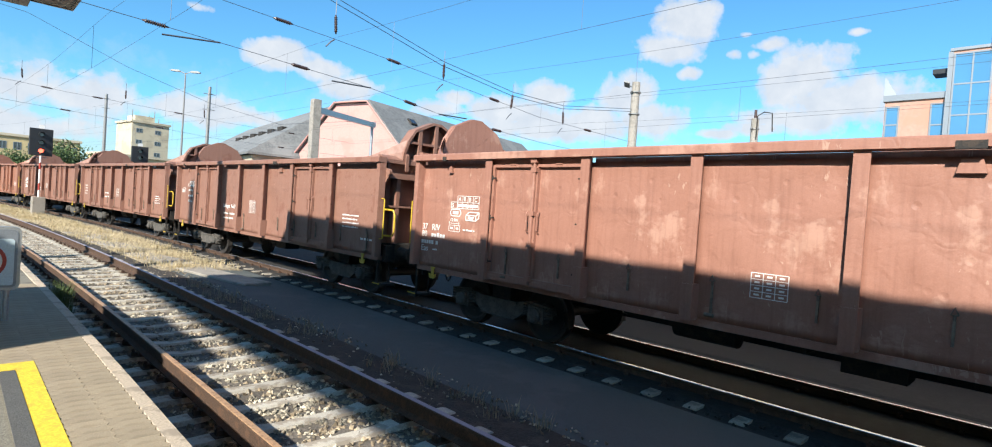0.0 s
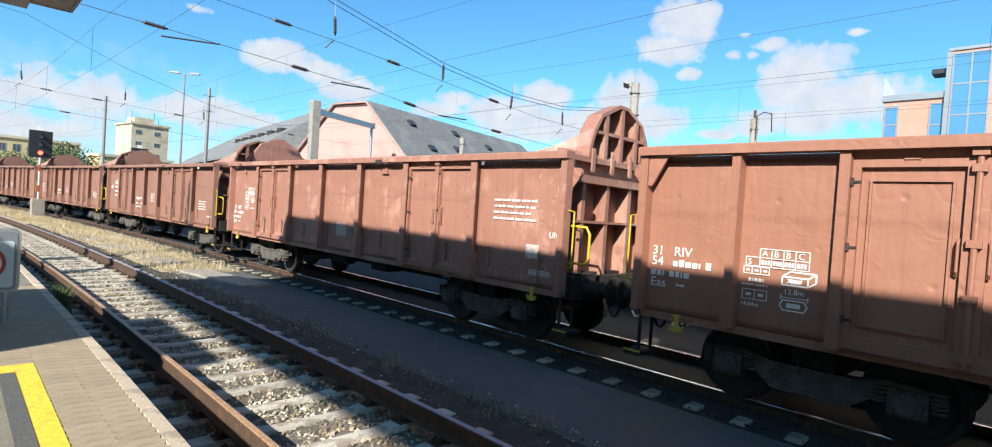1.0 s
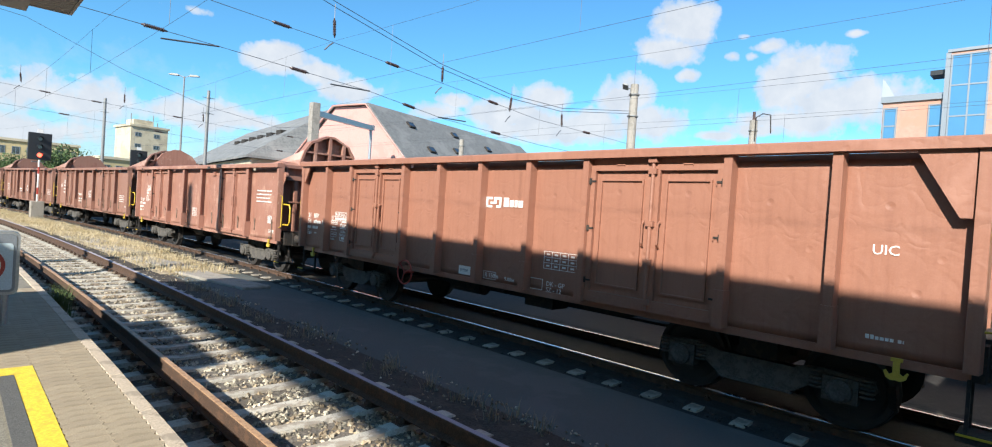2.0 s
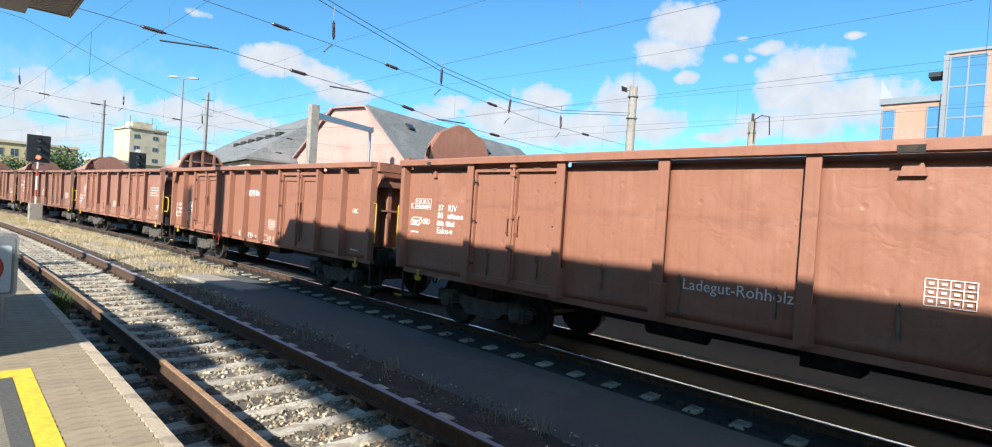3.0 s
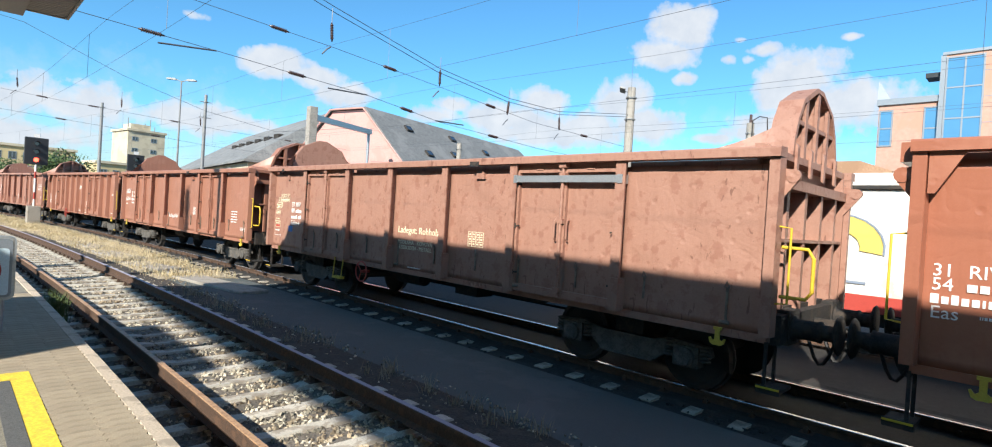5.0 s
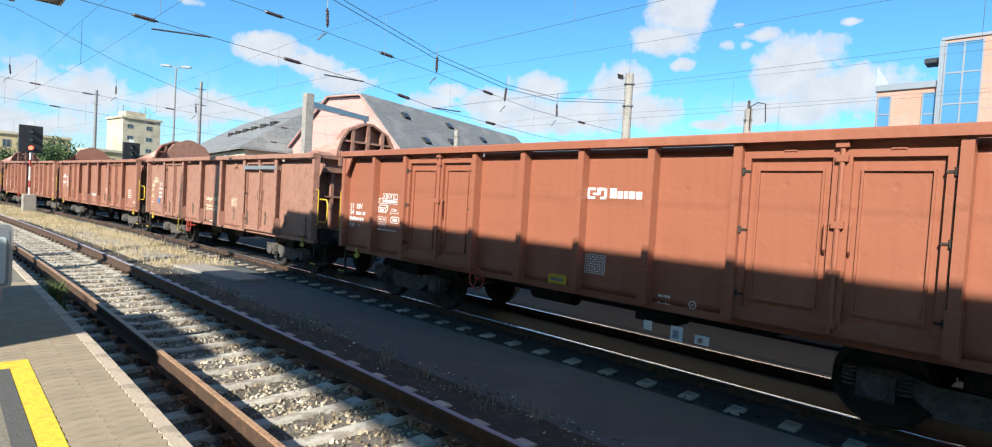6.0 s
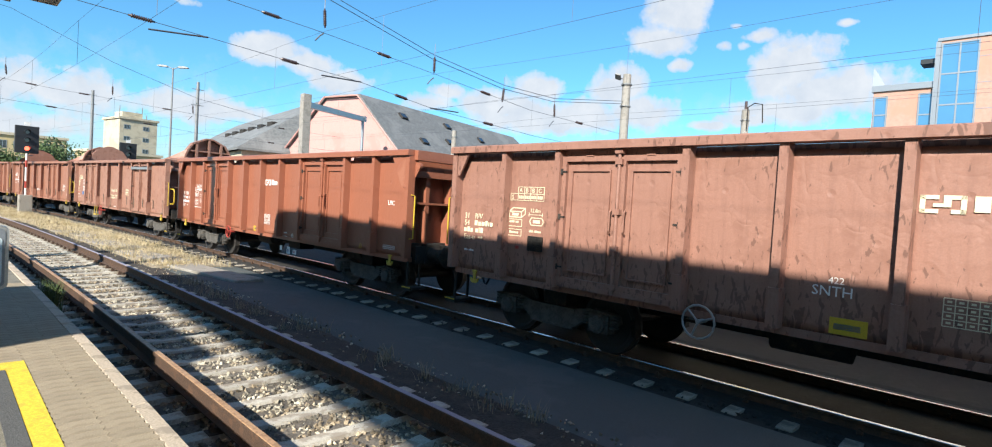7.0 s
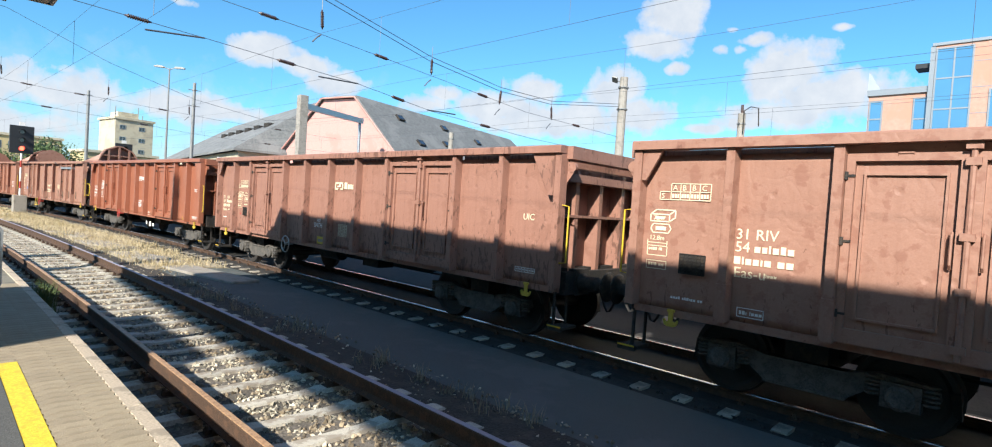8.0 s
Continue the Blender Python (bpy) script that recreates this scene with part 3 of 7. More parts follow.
def bed(centre, z, s0, s1, half=1.55, lift=0.280):
    def place(rng):
        u = rng.random() ** 1.6
        x = rng.uniform(-half, half)
        return s0 + (s1 - s0) * u, centre + x, z - lift + rng.uniform(-0.012, 0.02) - max(0, abs(x) - 1.4) * 0.25
    return place


stones("ballast_stones", 17000, bed(NEAR, 0.0, 1.0, 34.0, 0.98, 0.282), M["stone"], "loose pale grey ballast stones between the sleepers")
stones("ballast_stones", 3500, bed(FAR, DROP, 1.0, 26.0, 1.75, 0.176), M["darkstone"], "ballast stones under the train, coloured dark for its shade")
stones("gravel", 1500, lambda rng: (1.5 + 16 * rng.random() ** 1.3, rng.uniform(3.5, 4.75), -0.262 + rng.uniform(-0.03, 0.008)), M["stone"],
       "scattered pale pebbles beside the dirt path", 0.008, 0.03)

# ---- platform ----
TOP, EDGE = 0.373, 1.114
PLAT = [-40, -20, -10, -4, 0, BEND_AT] + [6 + 3 * i for i in range(40)]
ribbon("platform", 0, 0, 0, 0, PLAT, M["asphalt"], "low station platform with a worn asphalt body",
       profile=[(-9.0, -0.47), (-9.0, TOP - 0.012), (EDGE - 0.005, TOP - 0.012), (EDGE - 0.005, TOP - 0.16), (EDGE - 0.09, TOP - 0.18), (EDGE - 0.09, -0.47)])


# ---- goods wagons ----
HALF = 6.55                                   # half the length of a wagon body
SILL, RIM0, RIM1 = 0.97, 2.955, 3.068         # bottom of the side, bottom and top of the rim
LAYOUT = {
    # ribs, and doors as (front post, meeting line, rear post), in metres behind the front corner
    "rack": ([5.71, 7.42], [(2.06, 3.07, 4.05), (9.11, 10.09, 11.08)]),
    "plain": ([1.26, 5.45, 6.56, 7.66, 11.88], [(2.35, 3.39, 4.34), (8.75, 9.79, 10.76)]),
}
ON_SIDE = Matrix(((0, 0, -1, 0), (-1, 0, 0, 0), (0, 1, 0, 0), (0, 0, 0, 1)))


def dented(width, height, depth, seed, amount=0.014, cells=0.09):
    """A pressed sheet with shallow dents, from y 0 to -width, z 0 to height, its face at x 0."""
    bm = bmesh.new()
    nx, nz = max(4, int(width / cells)), max(4, int(height / cells))
    front = {}
    for i in range(nx + 1):
        for j in range(nz + 1):
            y, z = -width * i / nx, height * j / nz
            edge = min(i, nx - i, j, nz - j)
            d = noise.noise(Vector((seed * 7.3, y * 1.7, z * 1.7))) * 0.9 + noise.noise(Vector((seed * 3.1 + 50, y * 5, z * 5))) * 0.45
            front[i, j] = bm.verts.new((max(0.0, d + 0.12) * amount * min(1.0, edge / 2), y, z))
    for i in range(nx):
        for j in range(nz):
            bm.faces.new((front[i, j], front[i + 1, j], front[i + 1, j + 1], front[i, j + 1]))
    rim = [front[i, 0] for i in range(nx + 1)] + [front[nx, j] for j in range(1, nz + 1)] + [front[i, nz] for i in range(nx - 1, -1, -1)] + [front[0, j] for j in range(nz - 1, 0, -1)]
    back = [bm.verts.new((depth, v.co.y, v.co.z)) for v in rim]
    for i in range(len(rim)):
        j = (i + 1) % len(rim)
        bm.faces.new((rim[i], back[i], back[j], rim[j]))
    bm.faces.new(back)
    return bm


def rect_ring(bm, x0, x1, y0, y1, z0, z1, t):
    """A rectangular border of one piece in the y-z plane."""
    outer, inner = [(y0, z0), (y1, z0), (y1, z1), (y0, z1)], [(y0 + t, z0 + t), (y1 - t, z0 + t), (y1 - t, z1 - t), (y0 + t, z1 - t)]
    v = {(k, x, i): bm.verts.new((x, *p)) for k, ring in (("o", outer), ("i", inner)) for x in (x0, x1) for i, p in enumerate(ring)}
    for i in range(4):
        j = (i + 1) % 4
        bm.faces.new((v["o", x0, i], v["o", x0, j], v["i", x0, j], v["i", x0, i]))
        bm.faces.new((v["o", x1, i], v["i", x1, i], v["i", x1, j], v["o", x1, j]))
        bm.faces.new((v["o", x0, i], v["o", x1, i], v["o", x1, j], v["o", x0, j]))
        bm.faces.new((v["i", x0, i], v["i", x0, j], v["i", x1, j], v["i", x1, i]))


def rack_outline(k=1.0):
    half = [(0.90, 3.03), (0.88, 3.22), (0.78, 3.50), (0.60, 3.76), (0.12, 3.98)]
    return [(-x * k, z) for x, z in half] + [(x * k, z) for x, z in half[::-1]]


def build_rack(wagon, end, paint):
    """A tall arched end bulkhead with a deep lattice outside and curved gussets on the sides."""
    y = HALF + 0.02 if end > 0 else 0.36 - HALF
    out = y + end * (0.12 if end > 0 else 0.27)
    bm = bmesh.new()
    prism(bm, rack_outline(), y - 0.025, y + 0.025)
    rack = part("end_rack", bm, paint, wagon, "tall arched steel end rack")
    bm = bmesh.new()
    ol = rack_outline()
    for a, b in zip(ol, ol[1:]):
        va, vb = Vector((a[0], 0, a[1])), Vector((b[0], 0, b[1]))
        d = (vb - va).normalized()
        n_ = Vector((-d.z, 0, d.x)) * 0.05
        q = [va + n_ * 0.2, vb + n_ * 0.2, vb - n_, va - n_]
        prism(bm, [(p.x, p.z) for p in q], y + end * 0.02, out)
    bmesh.ops.remove_doubles(bm, verts=bm.verts[:], dist=0.03)
    part("arch", bm, paint, rack)
    for x in (-0.45, 0.0, 0.45):
        bm = bmesh.new()
        top = 3.80 if abs(x) > 0.1 else 3.95
        box(bm, x - 0.045, x + 0.045, min(out - end * 0.05, out - end * 0.01), max(out - end * 0.05, out - end * 0.01), 3.0, top)
        box(bm, x - 0.012, x + 0.012, min(y, out - end * 0.05), max(y, out - end * 0.05), 3.0, top)
        part("upright", bm, paint, rack)
    bm = bmesh.new()
    box(bm, -0.79, 0.79, min(y, out - end * 0.02), max(y, out - end * 0.02), 3.45, 3.50)
    part("crossbar", bm, paint, rack)
    bm = bmesh.new()
    prism(bm, [(y, 2.97), (out, 2.97), (out, 3.05), (y + end * 0.1, 3.14), (y, 3.14)], -1.36, 1.36, "x")
    foot = part("foot_rail", bm, paint, rack)
    for x in (-0.8, -0.27, 0.27, 0.8):
        bm = bmesh.new()
        prism(bm, [(out, 2.84), (out + end * 0.03, 2.82), (out + end * 0.03, 3.16), (out, 3.2)], x - 0.04, x + 0.04, "x")
        part("claw", bm, paint, foot)
    edge_ = rack_outline()[:3]
    for sx in (-1, 1):
        # the scoop that runs from the rim up into the arch
        bm = bmesh.new()
        rows = []
        for i in range(9):
            f = i / 8
            g = (1 - f) ** 2.2
            rows.append([bm.verts.new((-sx * (-1.40 + (x + 1.40) * g), out - end * 0.05 - end * 1.05 * f, 3.055 + (z - 3.03) * g)) for x, z in edge_])
        under = [[bm.verts.new((v.co.x - sx * 0.035, v.co.y, v.co.z - 0.012)) for v in r] for r in rows]
        for grid_ in (rows, under):
            for a, b in zip(grid_, grid_[1:]):
                for k in range(len(edge_) - 1):
                    bm.faces.new((a[k], a[k + 1], b[k + 1], b[k]))
        part("gusset", bm, paint, rack, "curved side gusset")


def bogie_meshes():
    """The two-axle bogie in pieces: side frame, bolster, spring, axle box and wheelset."""
    out = {}
    bm = bmesh.new()
    low, high = 0.40, 0.66
    outline = [(-1.22, 0.50), (-1.18, 0.62), (-0.72, high), (-0.42, 0.60), (0.42, 0.60), (0.72, high), (1.18, 0.62), (1.22, 0.50), (0.98, 0.44), (0.62, 0.46), (0.40, 0.30), (-0.40, 0.30), (-0.62, 0.46), (-0.98, 0.44)]
    prism(bm, outline, -0.06, 0.06, "x")
    box(bm, -0.085, 0.085, -0.45, 0.45, 0.56, 0.60)
    box(bm, -0.085, 0.085, -0.42, 0.42, 0.29, 0.32)
    out["side_frame"] = mesh_of("side_frame", bm, M["greyiron"])
    bm = bmesh.new()
    box(bm, -1.0, 1.0, -0.22, 0.22, 0.50, 0.80)
    box(bm, -0.55, 0.55, -0.30, 0.30, 0.62, 0.86)
    out["bolster"] = mesh_of("bolster", bm, M["iron"])
    bm = bmesh.new()
    for k in range(5):
        turned(bm, [(k * 0.045, 0.062), (k * 0.045 + 0.014, 0.078), (k * 0.045 + 0.028, 0.062)], Matrix.Rotation(radians(-90), 4, "Y"), 12)
    out["spring"] = mesh_of("spring", bm, M["greyiron"], True)
    bm = bmesh.new()
    box(bm, -0.09, 0.09, -0.17, 0.17, -0.12, 0.14)
    turned(bm, [(-0.16, 0.09), (-0.14, 0.125), (-0.09, 0.13), (0.0, 0.13)], None, 14)
    for i in range(6):
        a = i * math.pi / 3
        rod(bm, (-0.165, math.cos(a) * 0.085, math.sin(a) * 0.085), (-0.14, math.cos(a) * 0.085, math.sin(a) * 0.085), 0.014, 6)
    out["axle_box"] = mesh_of("axle_box", bm, M["greyiron"])
    bm = bmesh.new()
    for sx in (-1, 1):
        prof = [(0.64, 0.20), (0.655, 0.40), (0.68, 0.485), (0.71, 0.487), (0.72, 0.462), (0.82, 0.455), (0.825, 0.40), (0.79, 0.36), (0.78, 0.19), (0.83, 0.17), (0.83, 0.09)]
        turned(bm, [(sx * x, r) for x, r in prof], None, 28)
        for i in range(4):
            a = i * math.pi / 2
            box(bm, sx * 0.785 - 0.012, sx * 0.785 + 0.012, math.cos(a) * 0.27 - 0.03, math.cos(a) * 0.27 + 0.03, math.sin(a) * 0.27 - 0.03, math.sin(a) * 0.27 + 0.03)
    rod(bm, (-0.95, 0, 0), (0.95, 0, 0), 0.085, 14)
    out["wheelset"] = mesh_of("wheelset", bm, M["wheelrim"])
    bm = bmesh.new()
    prism(bm, [(0.47, 0.30), (0.40, 0.34), (0.36, 0.56), (0.44, 0.58)], -0.06, 0.06, "x")
    out["brake_block"] = mesh_of("brake_block", bm, M["iron"])
    return out


BOGIE = bogie_meshes()


def build_bogie(wagon, y):
    b = part("bogie", BOGIE["bolster"], None, wagon, "grimy cast-iron two-axle bogie", pose(0, y, 0))
    for sx in (-1, 1):
        part("side_frame", BOGIE["side_frame"], None, b, at=pose(sx * 1.0, 0, 0))
        for e in (-1, 1):
            part("axle_box", BOGIE["axle_box"], None, b, at=pose(sx * 1.02, e * 0.9, 0.46, 0, 0, 0 if sx < 0 else 180))
            for o in (-0.24, 0.24):
                part("spring", BOGIE["spring"], None, b, at=pose(sx * 1.05, e * 0.9 + o, 0.43))
        for e in (-1, 1):
            part("brake_block", BOGIE["brake_block"], None, b, at=pose(sx * 0.77, e * 0.9, 0))
            part("brake_block", BOGIE["brake_block"], None, b, at=pose(sx * 0.77, e * 0.9, 0, 0, 0, 180))
    return [part("wheelset", BOGIE["wheelset"], None, b, "steel wheels on an axle", pose(0, e * 0.9, 0.46)) for e in (-1, 1)]


def buffer_mesh():
    bm = bmesh.new()
    turned(bm, [(0.0, 0.15), (0.03, 0.15), (0.04, 0.115), (0.26, 0.115), (0.27, 0.125), (0.30, 0.125), (0.31, 0.09), (0.44, 0.09), (0.45, 0.20), (0.475, 0.225), (0.49, 0.20)], None, 20)
    return mesh_of("buffer", bm, M["iron"], True)


def hook_mesh():
    bm = bmesh.new()
    box(bm, 0, 0.22, -0.03, 0.03, -0.04, 0.05)
    for i in range(7):
        a0, a1 = math.pi * (i / 7) * 1.3, math.pi * ((i + 1) / 7) * 1.3
        rod(bm, (0.22 + 0.09 * math.sin(a0), 0, -0.09 + 0.09 * math.cos(a0) + 0.01), (0.22 + 0.09 * math.sin(a1), 0, -0.09 + 0.09 * math.cos(a1) + 0.01), 0.028, 6)
    pipe(bm, [(0.25, -0.07, -0.02), (0.52, -0.07, -0.10), (0.52, 0.07, -0.10), (0.25, 0.07, -0.02)], 0.02)
    rod(bm, (0.30, -0.12, -0.06), (0.30, 0.12, -0.06), 0.03)
    return mesh_of("coupling", bm, M["iron"])


def anchor_mesh():
    """The yellow rope hook under the side."""
    bm = bmesh.new()
    box(bm, -0.012, 0.012, -0.035, 0.035, -0.02, 0.14)
    box(bm, -0.014, 0.014, -0.06, 0.06, 0.12, 0.16)
    for s in (-1, 1):
        prism(bm, [(s * 0.02, 0.0), (s * 0.07, -0.035), (s * 0.105, 0.01), (s * 0.125, 0.0), (s * 0.10, -0.07), (s * 0.05, -0.095), (0.0, -0.09), (0.0, -0.01)], -0.014, 0.014, "x")
    bmesh.ops.scale(bm, vec=(1, 0.8, 0.85), verts=bm.verts[:])
    return mesh_of("rope_hook", bm, M["hookyellow"])


BUFFER, COUPLING, ANCHOR = buffer_mesh(), hook_mesh(), anchor_mesh()


def handrail(wagon, points, name="handrail", mat="grip", r=0.013, label="yellow painted grab rail"):
    bm = bmesh.new()
    pipe(bm, points, r, 8)
    return part(name, bm, M[mat], wagon, label)


def door_leaf(leaf_parent, width, height, framed, seed, paint, at):
    """A door leaf, hinge side at y 0: sheet, border frame and, on some, a pressed field."""
    leaf = part("door", dented(width, height, 0.04, seed, 0.008, 0.14), paint, leaf_parent, at=at)
    bm = bmesh.new()
    rect_ring(bm, -0.058, 0.002, -width, 0, 0, height, 0.075 if framed else 0.045)
    part("door_frame", bm, paint, leaf)
    if framed:
        bm = bmesh.new()
        rect_ring(bm, -0.03, 0.002, -width + 0.15, -0.15, 0.17, height - 0.19, 0.022)
        part("pressed_field", bm, paint, leaf)
    return leaf


def build_wagon(index, style, colour, seed, marks):
    """One open bogie wagon; local y runs forwards, the near side is at minus x."""
    paint = PAINTS[colour]
    kind_word = {"rack": "with tall arched end racks", "plain": "with flat open top"}[style]
    word = {"red": "red-oxide", "brown": "brown", "umber": "dull umber", "orange": "orange-brown", "faded": "faded brown", "tan": "tan-brown"}[colour]
    w = thing("freight_wagon", "%s steel open freight wagon %s" % (word, kind_word), "freight wagon", "wagons of the goods train")
    ribs, doors = LAYOUT[style]
    face, rib_face = SIDE - 0.15, SIDE - 0.005
    for sx in (-1, 1):
        flip = Matrix.Identity(4) if sx < 0 else Matrix.Rotation(math.pi, 4, "Z")
        posts = sorted([0.07, 2 * HALF - 0.07] + ribs + [d[0] for d in doors] + [d[2] for d in doors])
        for k, (a, b) in enumerate(zip(posts, posts[1:])):
            door = next((d for d in doors if abs(d[0] - a) < 0.01), None)
            if door is None:
                # a plain sheet between two ribs
                p = part("wall_panel", dented(b - a, RIM0 - SILL - 0.065, 0.05, seed + k + (20 if sx > 0 else 0), 0.032 if style == "rack" else 0.018), paint, w,
                         at=flip @ pose(-face, HALF - a, SILL))
                bm = bmesh.new()
                box(bm, 0.10, 0.13, -(b - a), 0, -0.30, 0.01)
                part("upper_strip", bm, paint, w, at=flip @ pose(-face, HALF - a, RIM0))
                for f in p.data.polygons:
                    f.use_smooth = f.area < 0.02
            else:
                h = RIM0 - SILL - 0.16
                for j, (d0, d1) in enumerate(((door[0] + 0.06, door[1] - 0.012), (door[1] + 0.012, door[2] - 0.06))):
                    leaf = door_leaf(w, d1 - d0, h, style == "plain", seed + 40 + k + j, paint, flip @ pose(-face - 0.03, HALF - d0, SILL + 0.07))
                    hinge = 0.0 if j == 0 else d1 - d0
                    for z in (0.22, h * 0.52, h - 0.22):
                        bm = bmesh.new()
                        rod(bm, (-0.065, -hinge, z - 0.04), (-0.065, -hinge, z + 0.04), 0.022, 8)
                        box(bm, -0.07, -0.04, -hinge - 0.08, -hinge + 0.08, z - 0.012, z + 0.012)
                        part("hinge", bm, M["iron"], leaf)
                    bm = bmesh.new()
                    yy = -(d1 - d0) + 0.1 if j == 0 else -0.1
                    pipe(bm, [(-0.035, yy, h * 0.42), (-0.075, yy, h * 0.44), (-0.075, yy, h * 0.58), (-0.035, yy, h * 0.60)], 0.013)
                    part("handle", bm, paint, leaf)
                    bm = bmesh.new()
                    pipe(bm, [(-0.035, -(d1 - d0) * 0.5 - 0.06, h - 0.05), (-0.06, -(d1 - d0) * 0.5 - 0.06, h + 0.0), (-0.06, -(d1 - d0) * 0.5 + 0.06, h + 0.0), (-0.035, -(d1 - d0) * 0.5 + 0.06, h - 0.05)], 0.012)
                    part("handle", bm, paint, leaf)
                bm = bmesh.new()
                box(bm, -0.09, 0.03, -(door[2] - door[0]), 0, 0.0, 0.07)
                part("door_sill", bm, paint, w, at=flip @ pose(-face, HALF - door[0], SILL))
                bm = bmesh.new()
                box(bm, -0.03, 0.03, -(door[2] - door[0]), 0, h + 0.08, h + 0.18)
                part("door_head", bm, paint, w, at=flip @ pose(-face, HALF - door[0], SILL))
                bm = bmesh.new()
                rod(bm, (-0.11, 0, 0.02), (-0.11, 0, h + 0.16), 0.026, 8)
                for z in (0.12, h * 0.35, h * 0.62, h - 0.02):
                    box(bm, -0.14, -0.03, -0.055, 0.055, z - 0.035, z + 0.035)
                box(bm, -0.15, -0.02, -0.06, 0.06, h + 0.09, h + 0.19)
                part("lock_bar", bm, paint, w, at=flip @ pose(-face, HALF - door[1], SILL))
        for a in posts:
            wide = 0.075 if style == "rack" else 0.06
            if a in (posts[0], posts[-1]):
                wide = 0.07
            bm = bmesh.new()
            d = rib_face - face
            if style == "rack" and 0.2 < a < 2 * HALF - 0.2:
                # a front flange on a thin web
                prism(bm, [(-wide, -d + 0.022), (-wide, -d), (wide, -d), (wide, -d + 0.022), (0.014, -d + 0.024), (0.014, 0.0), (-0.014, 0.0), (-0.014, -d + 0.024)], 0, RIM0 - SILL + 0.02, "z")
            else:
                prism(bm, [(-wide, 0.0), (-wide * 0.8, -d), (wide * 0.8, -d), (wide, 0.0)], 0, RIM0 - SILL + 0.02, "z")
            bmesh.ops.transform(bm, matrix=Matrix.Rotation(radians(-90), 4, "Z"), verts=bm.verts[:])
            if 0.2 < a < 2 * HALF - 0.2:
                prism(bm, [(-wide * 1.15, 0.0), (-wide, -d * 1.1), (wide, -d * 1.1), (wide * 1.15, 0.0)], -0.02, 0.42, "z")
                bmesh.ops.transform(bm, matrix=Matrix.Rotation(radians(-90), 4, "Z"), verts=bm.verts[-8:])
            part("rib", bm, paint, w, at=flip @ pose(-face, HALF - a, SILL))
        if style == "plain":
            for e, a in ((1, 0.14), (-1, 2 * HALF - 0.14)):
                bm = bmesh.new()
                k_ = 0.62 if e > 0 else 1.0
                pts = [(0.0, 0.0), (0.0, -0.62 * k_), (0.09 * k_, -0.62 * k_), (0.44 * k_, 0.0)]
                prism(bm, [(-e * p, z) for p, z in pts], -0.035, 0.0, "x")
                part("corner_brace", bm, paint, w, at=flip @ pose(-face - 0.1, HALF - a, RIM0))
        # rim, side sill and rope hooks
        bm = bmesh.new()
        prism(bm, [(-SIDE - 0.045, RIM0), (-SIDE - 0.045, RIM1 - 0.02), (-SIDE - 0.025, RIM1), (-SIDE + 0.16, RIM1), (-SIDE + 0.16, RIM0)], -HALF, HALF)
        part("top_rim", bm, paint, w, at=flip)
        bm = bmesh.new()
        box(bm, -face - 0.012, -face + 0.1, -HALF + 0.08, HALF - 0.08, SILL - 0.09, SILL)
        part("side_sill", bm, paint, w, at=flip)
        for y in (HALF - 0.62, -HALF + 0.62):
            part("rope_hook", ANCHOR, None, w, "yellow rope hook", at=flip @ pose(-face - 0.04, y, SILL - 0.13))
        if style == "rack":
            for a, wd in ((0.95, 0.05), (8.25, 0.11)):
                bm = bmesh.new()
                box(bm, -0.205, -0.15, -wd, wd, RIM0 - 0.02, RIM0 + 0.055)
                part("rim_clasp", bm, M["iron"], w, at=flip @ pose(-face, HALF - a, 0))
                bm = bmesh.new()
                prism(bm, [(-wd, RIM0 - 0.22), (wd, RIM0 - 0.22), (wd * 0.7, RIM0 - 0.09), (-wd * 0.7, RIM0 - 0.09)], -0.05, 0.0, "x")
                part("clasp_tab", bm, paint, w, at=flip @ pose(-face, HALF - a, 0))
            # lashing levers low on the side
            for k, a in enumerate((2.52, 3.62, 4.80, 5.96, 7.10, 8.22, 9.26, 10.38, 11.46, 12.55)):
                bm = bmesh.new()
                box(bm, -0.022, 0.0, -0.012, 0.012, -0.24 if k % 3 else -0.34, 0.05)
                pipe(bm, [(-0.02, -0.03, 0.05), (-0.03, 0.0, 0.12), (-0.02, 0.03, 0.05), (-0.02, -0.03, 0.05)], 0.009)
                if k % 3 == 0:
                    rod(bm, (-0.04, -0.05, -0.36), (-0.04, 0.06, -0.36), 0.024, 8)
                part("lashing_lever", bm, M["lever"], w, at=flip @ pose(-face - (0.04 if 2.1 < a < 4 or 9.2 < a < 11 else 0.0), HALF - a, SILL + 0.43))
    # ends
    for e in (1, -1):
        y = e * (HALF - 0.10)
        deep = e * (HALF - 0.30)
        bm = bmesh.new()
        box(bm, -face + 0.05, face - 0.05, min(deep, deep - e * 0.04), max(deep, deep - e * 0.04), 1.2, RIM0 + 0.09)
        end = part("end_wall", bm, paint, w)
        for x in (-0.98, -0.33, 0.33, 0.98):
            bm = bmesh.new()
            prism(bm, [(x - 0.06, deep), (x - 0.045, y + e * 0.02), (x + 0.045, y + e * 0.02), (x + 0.06, deep)], 1.15, RIM0 - 0.2, "z")
            part("end_rib", bm, paint, end)
        bm = bmesh.new()
        box(bm, -face + 0.06, face - 0.06, min(deep, y + e * 0.03), max(deep, y + e * 0.03), 2.02, 2.06)
        if style == "plain":
            box(bm, -SIDE + 0.12, SIDE - 0.12, min(y - e * 0.04, y + e * 0.2), max(y - e * 0.04, y + e * 0.2), RIM0 - 0.08, RIM1 - 0.004)
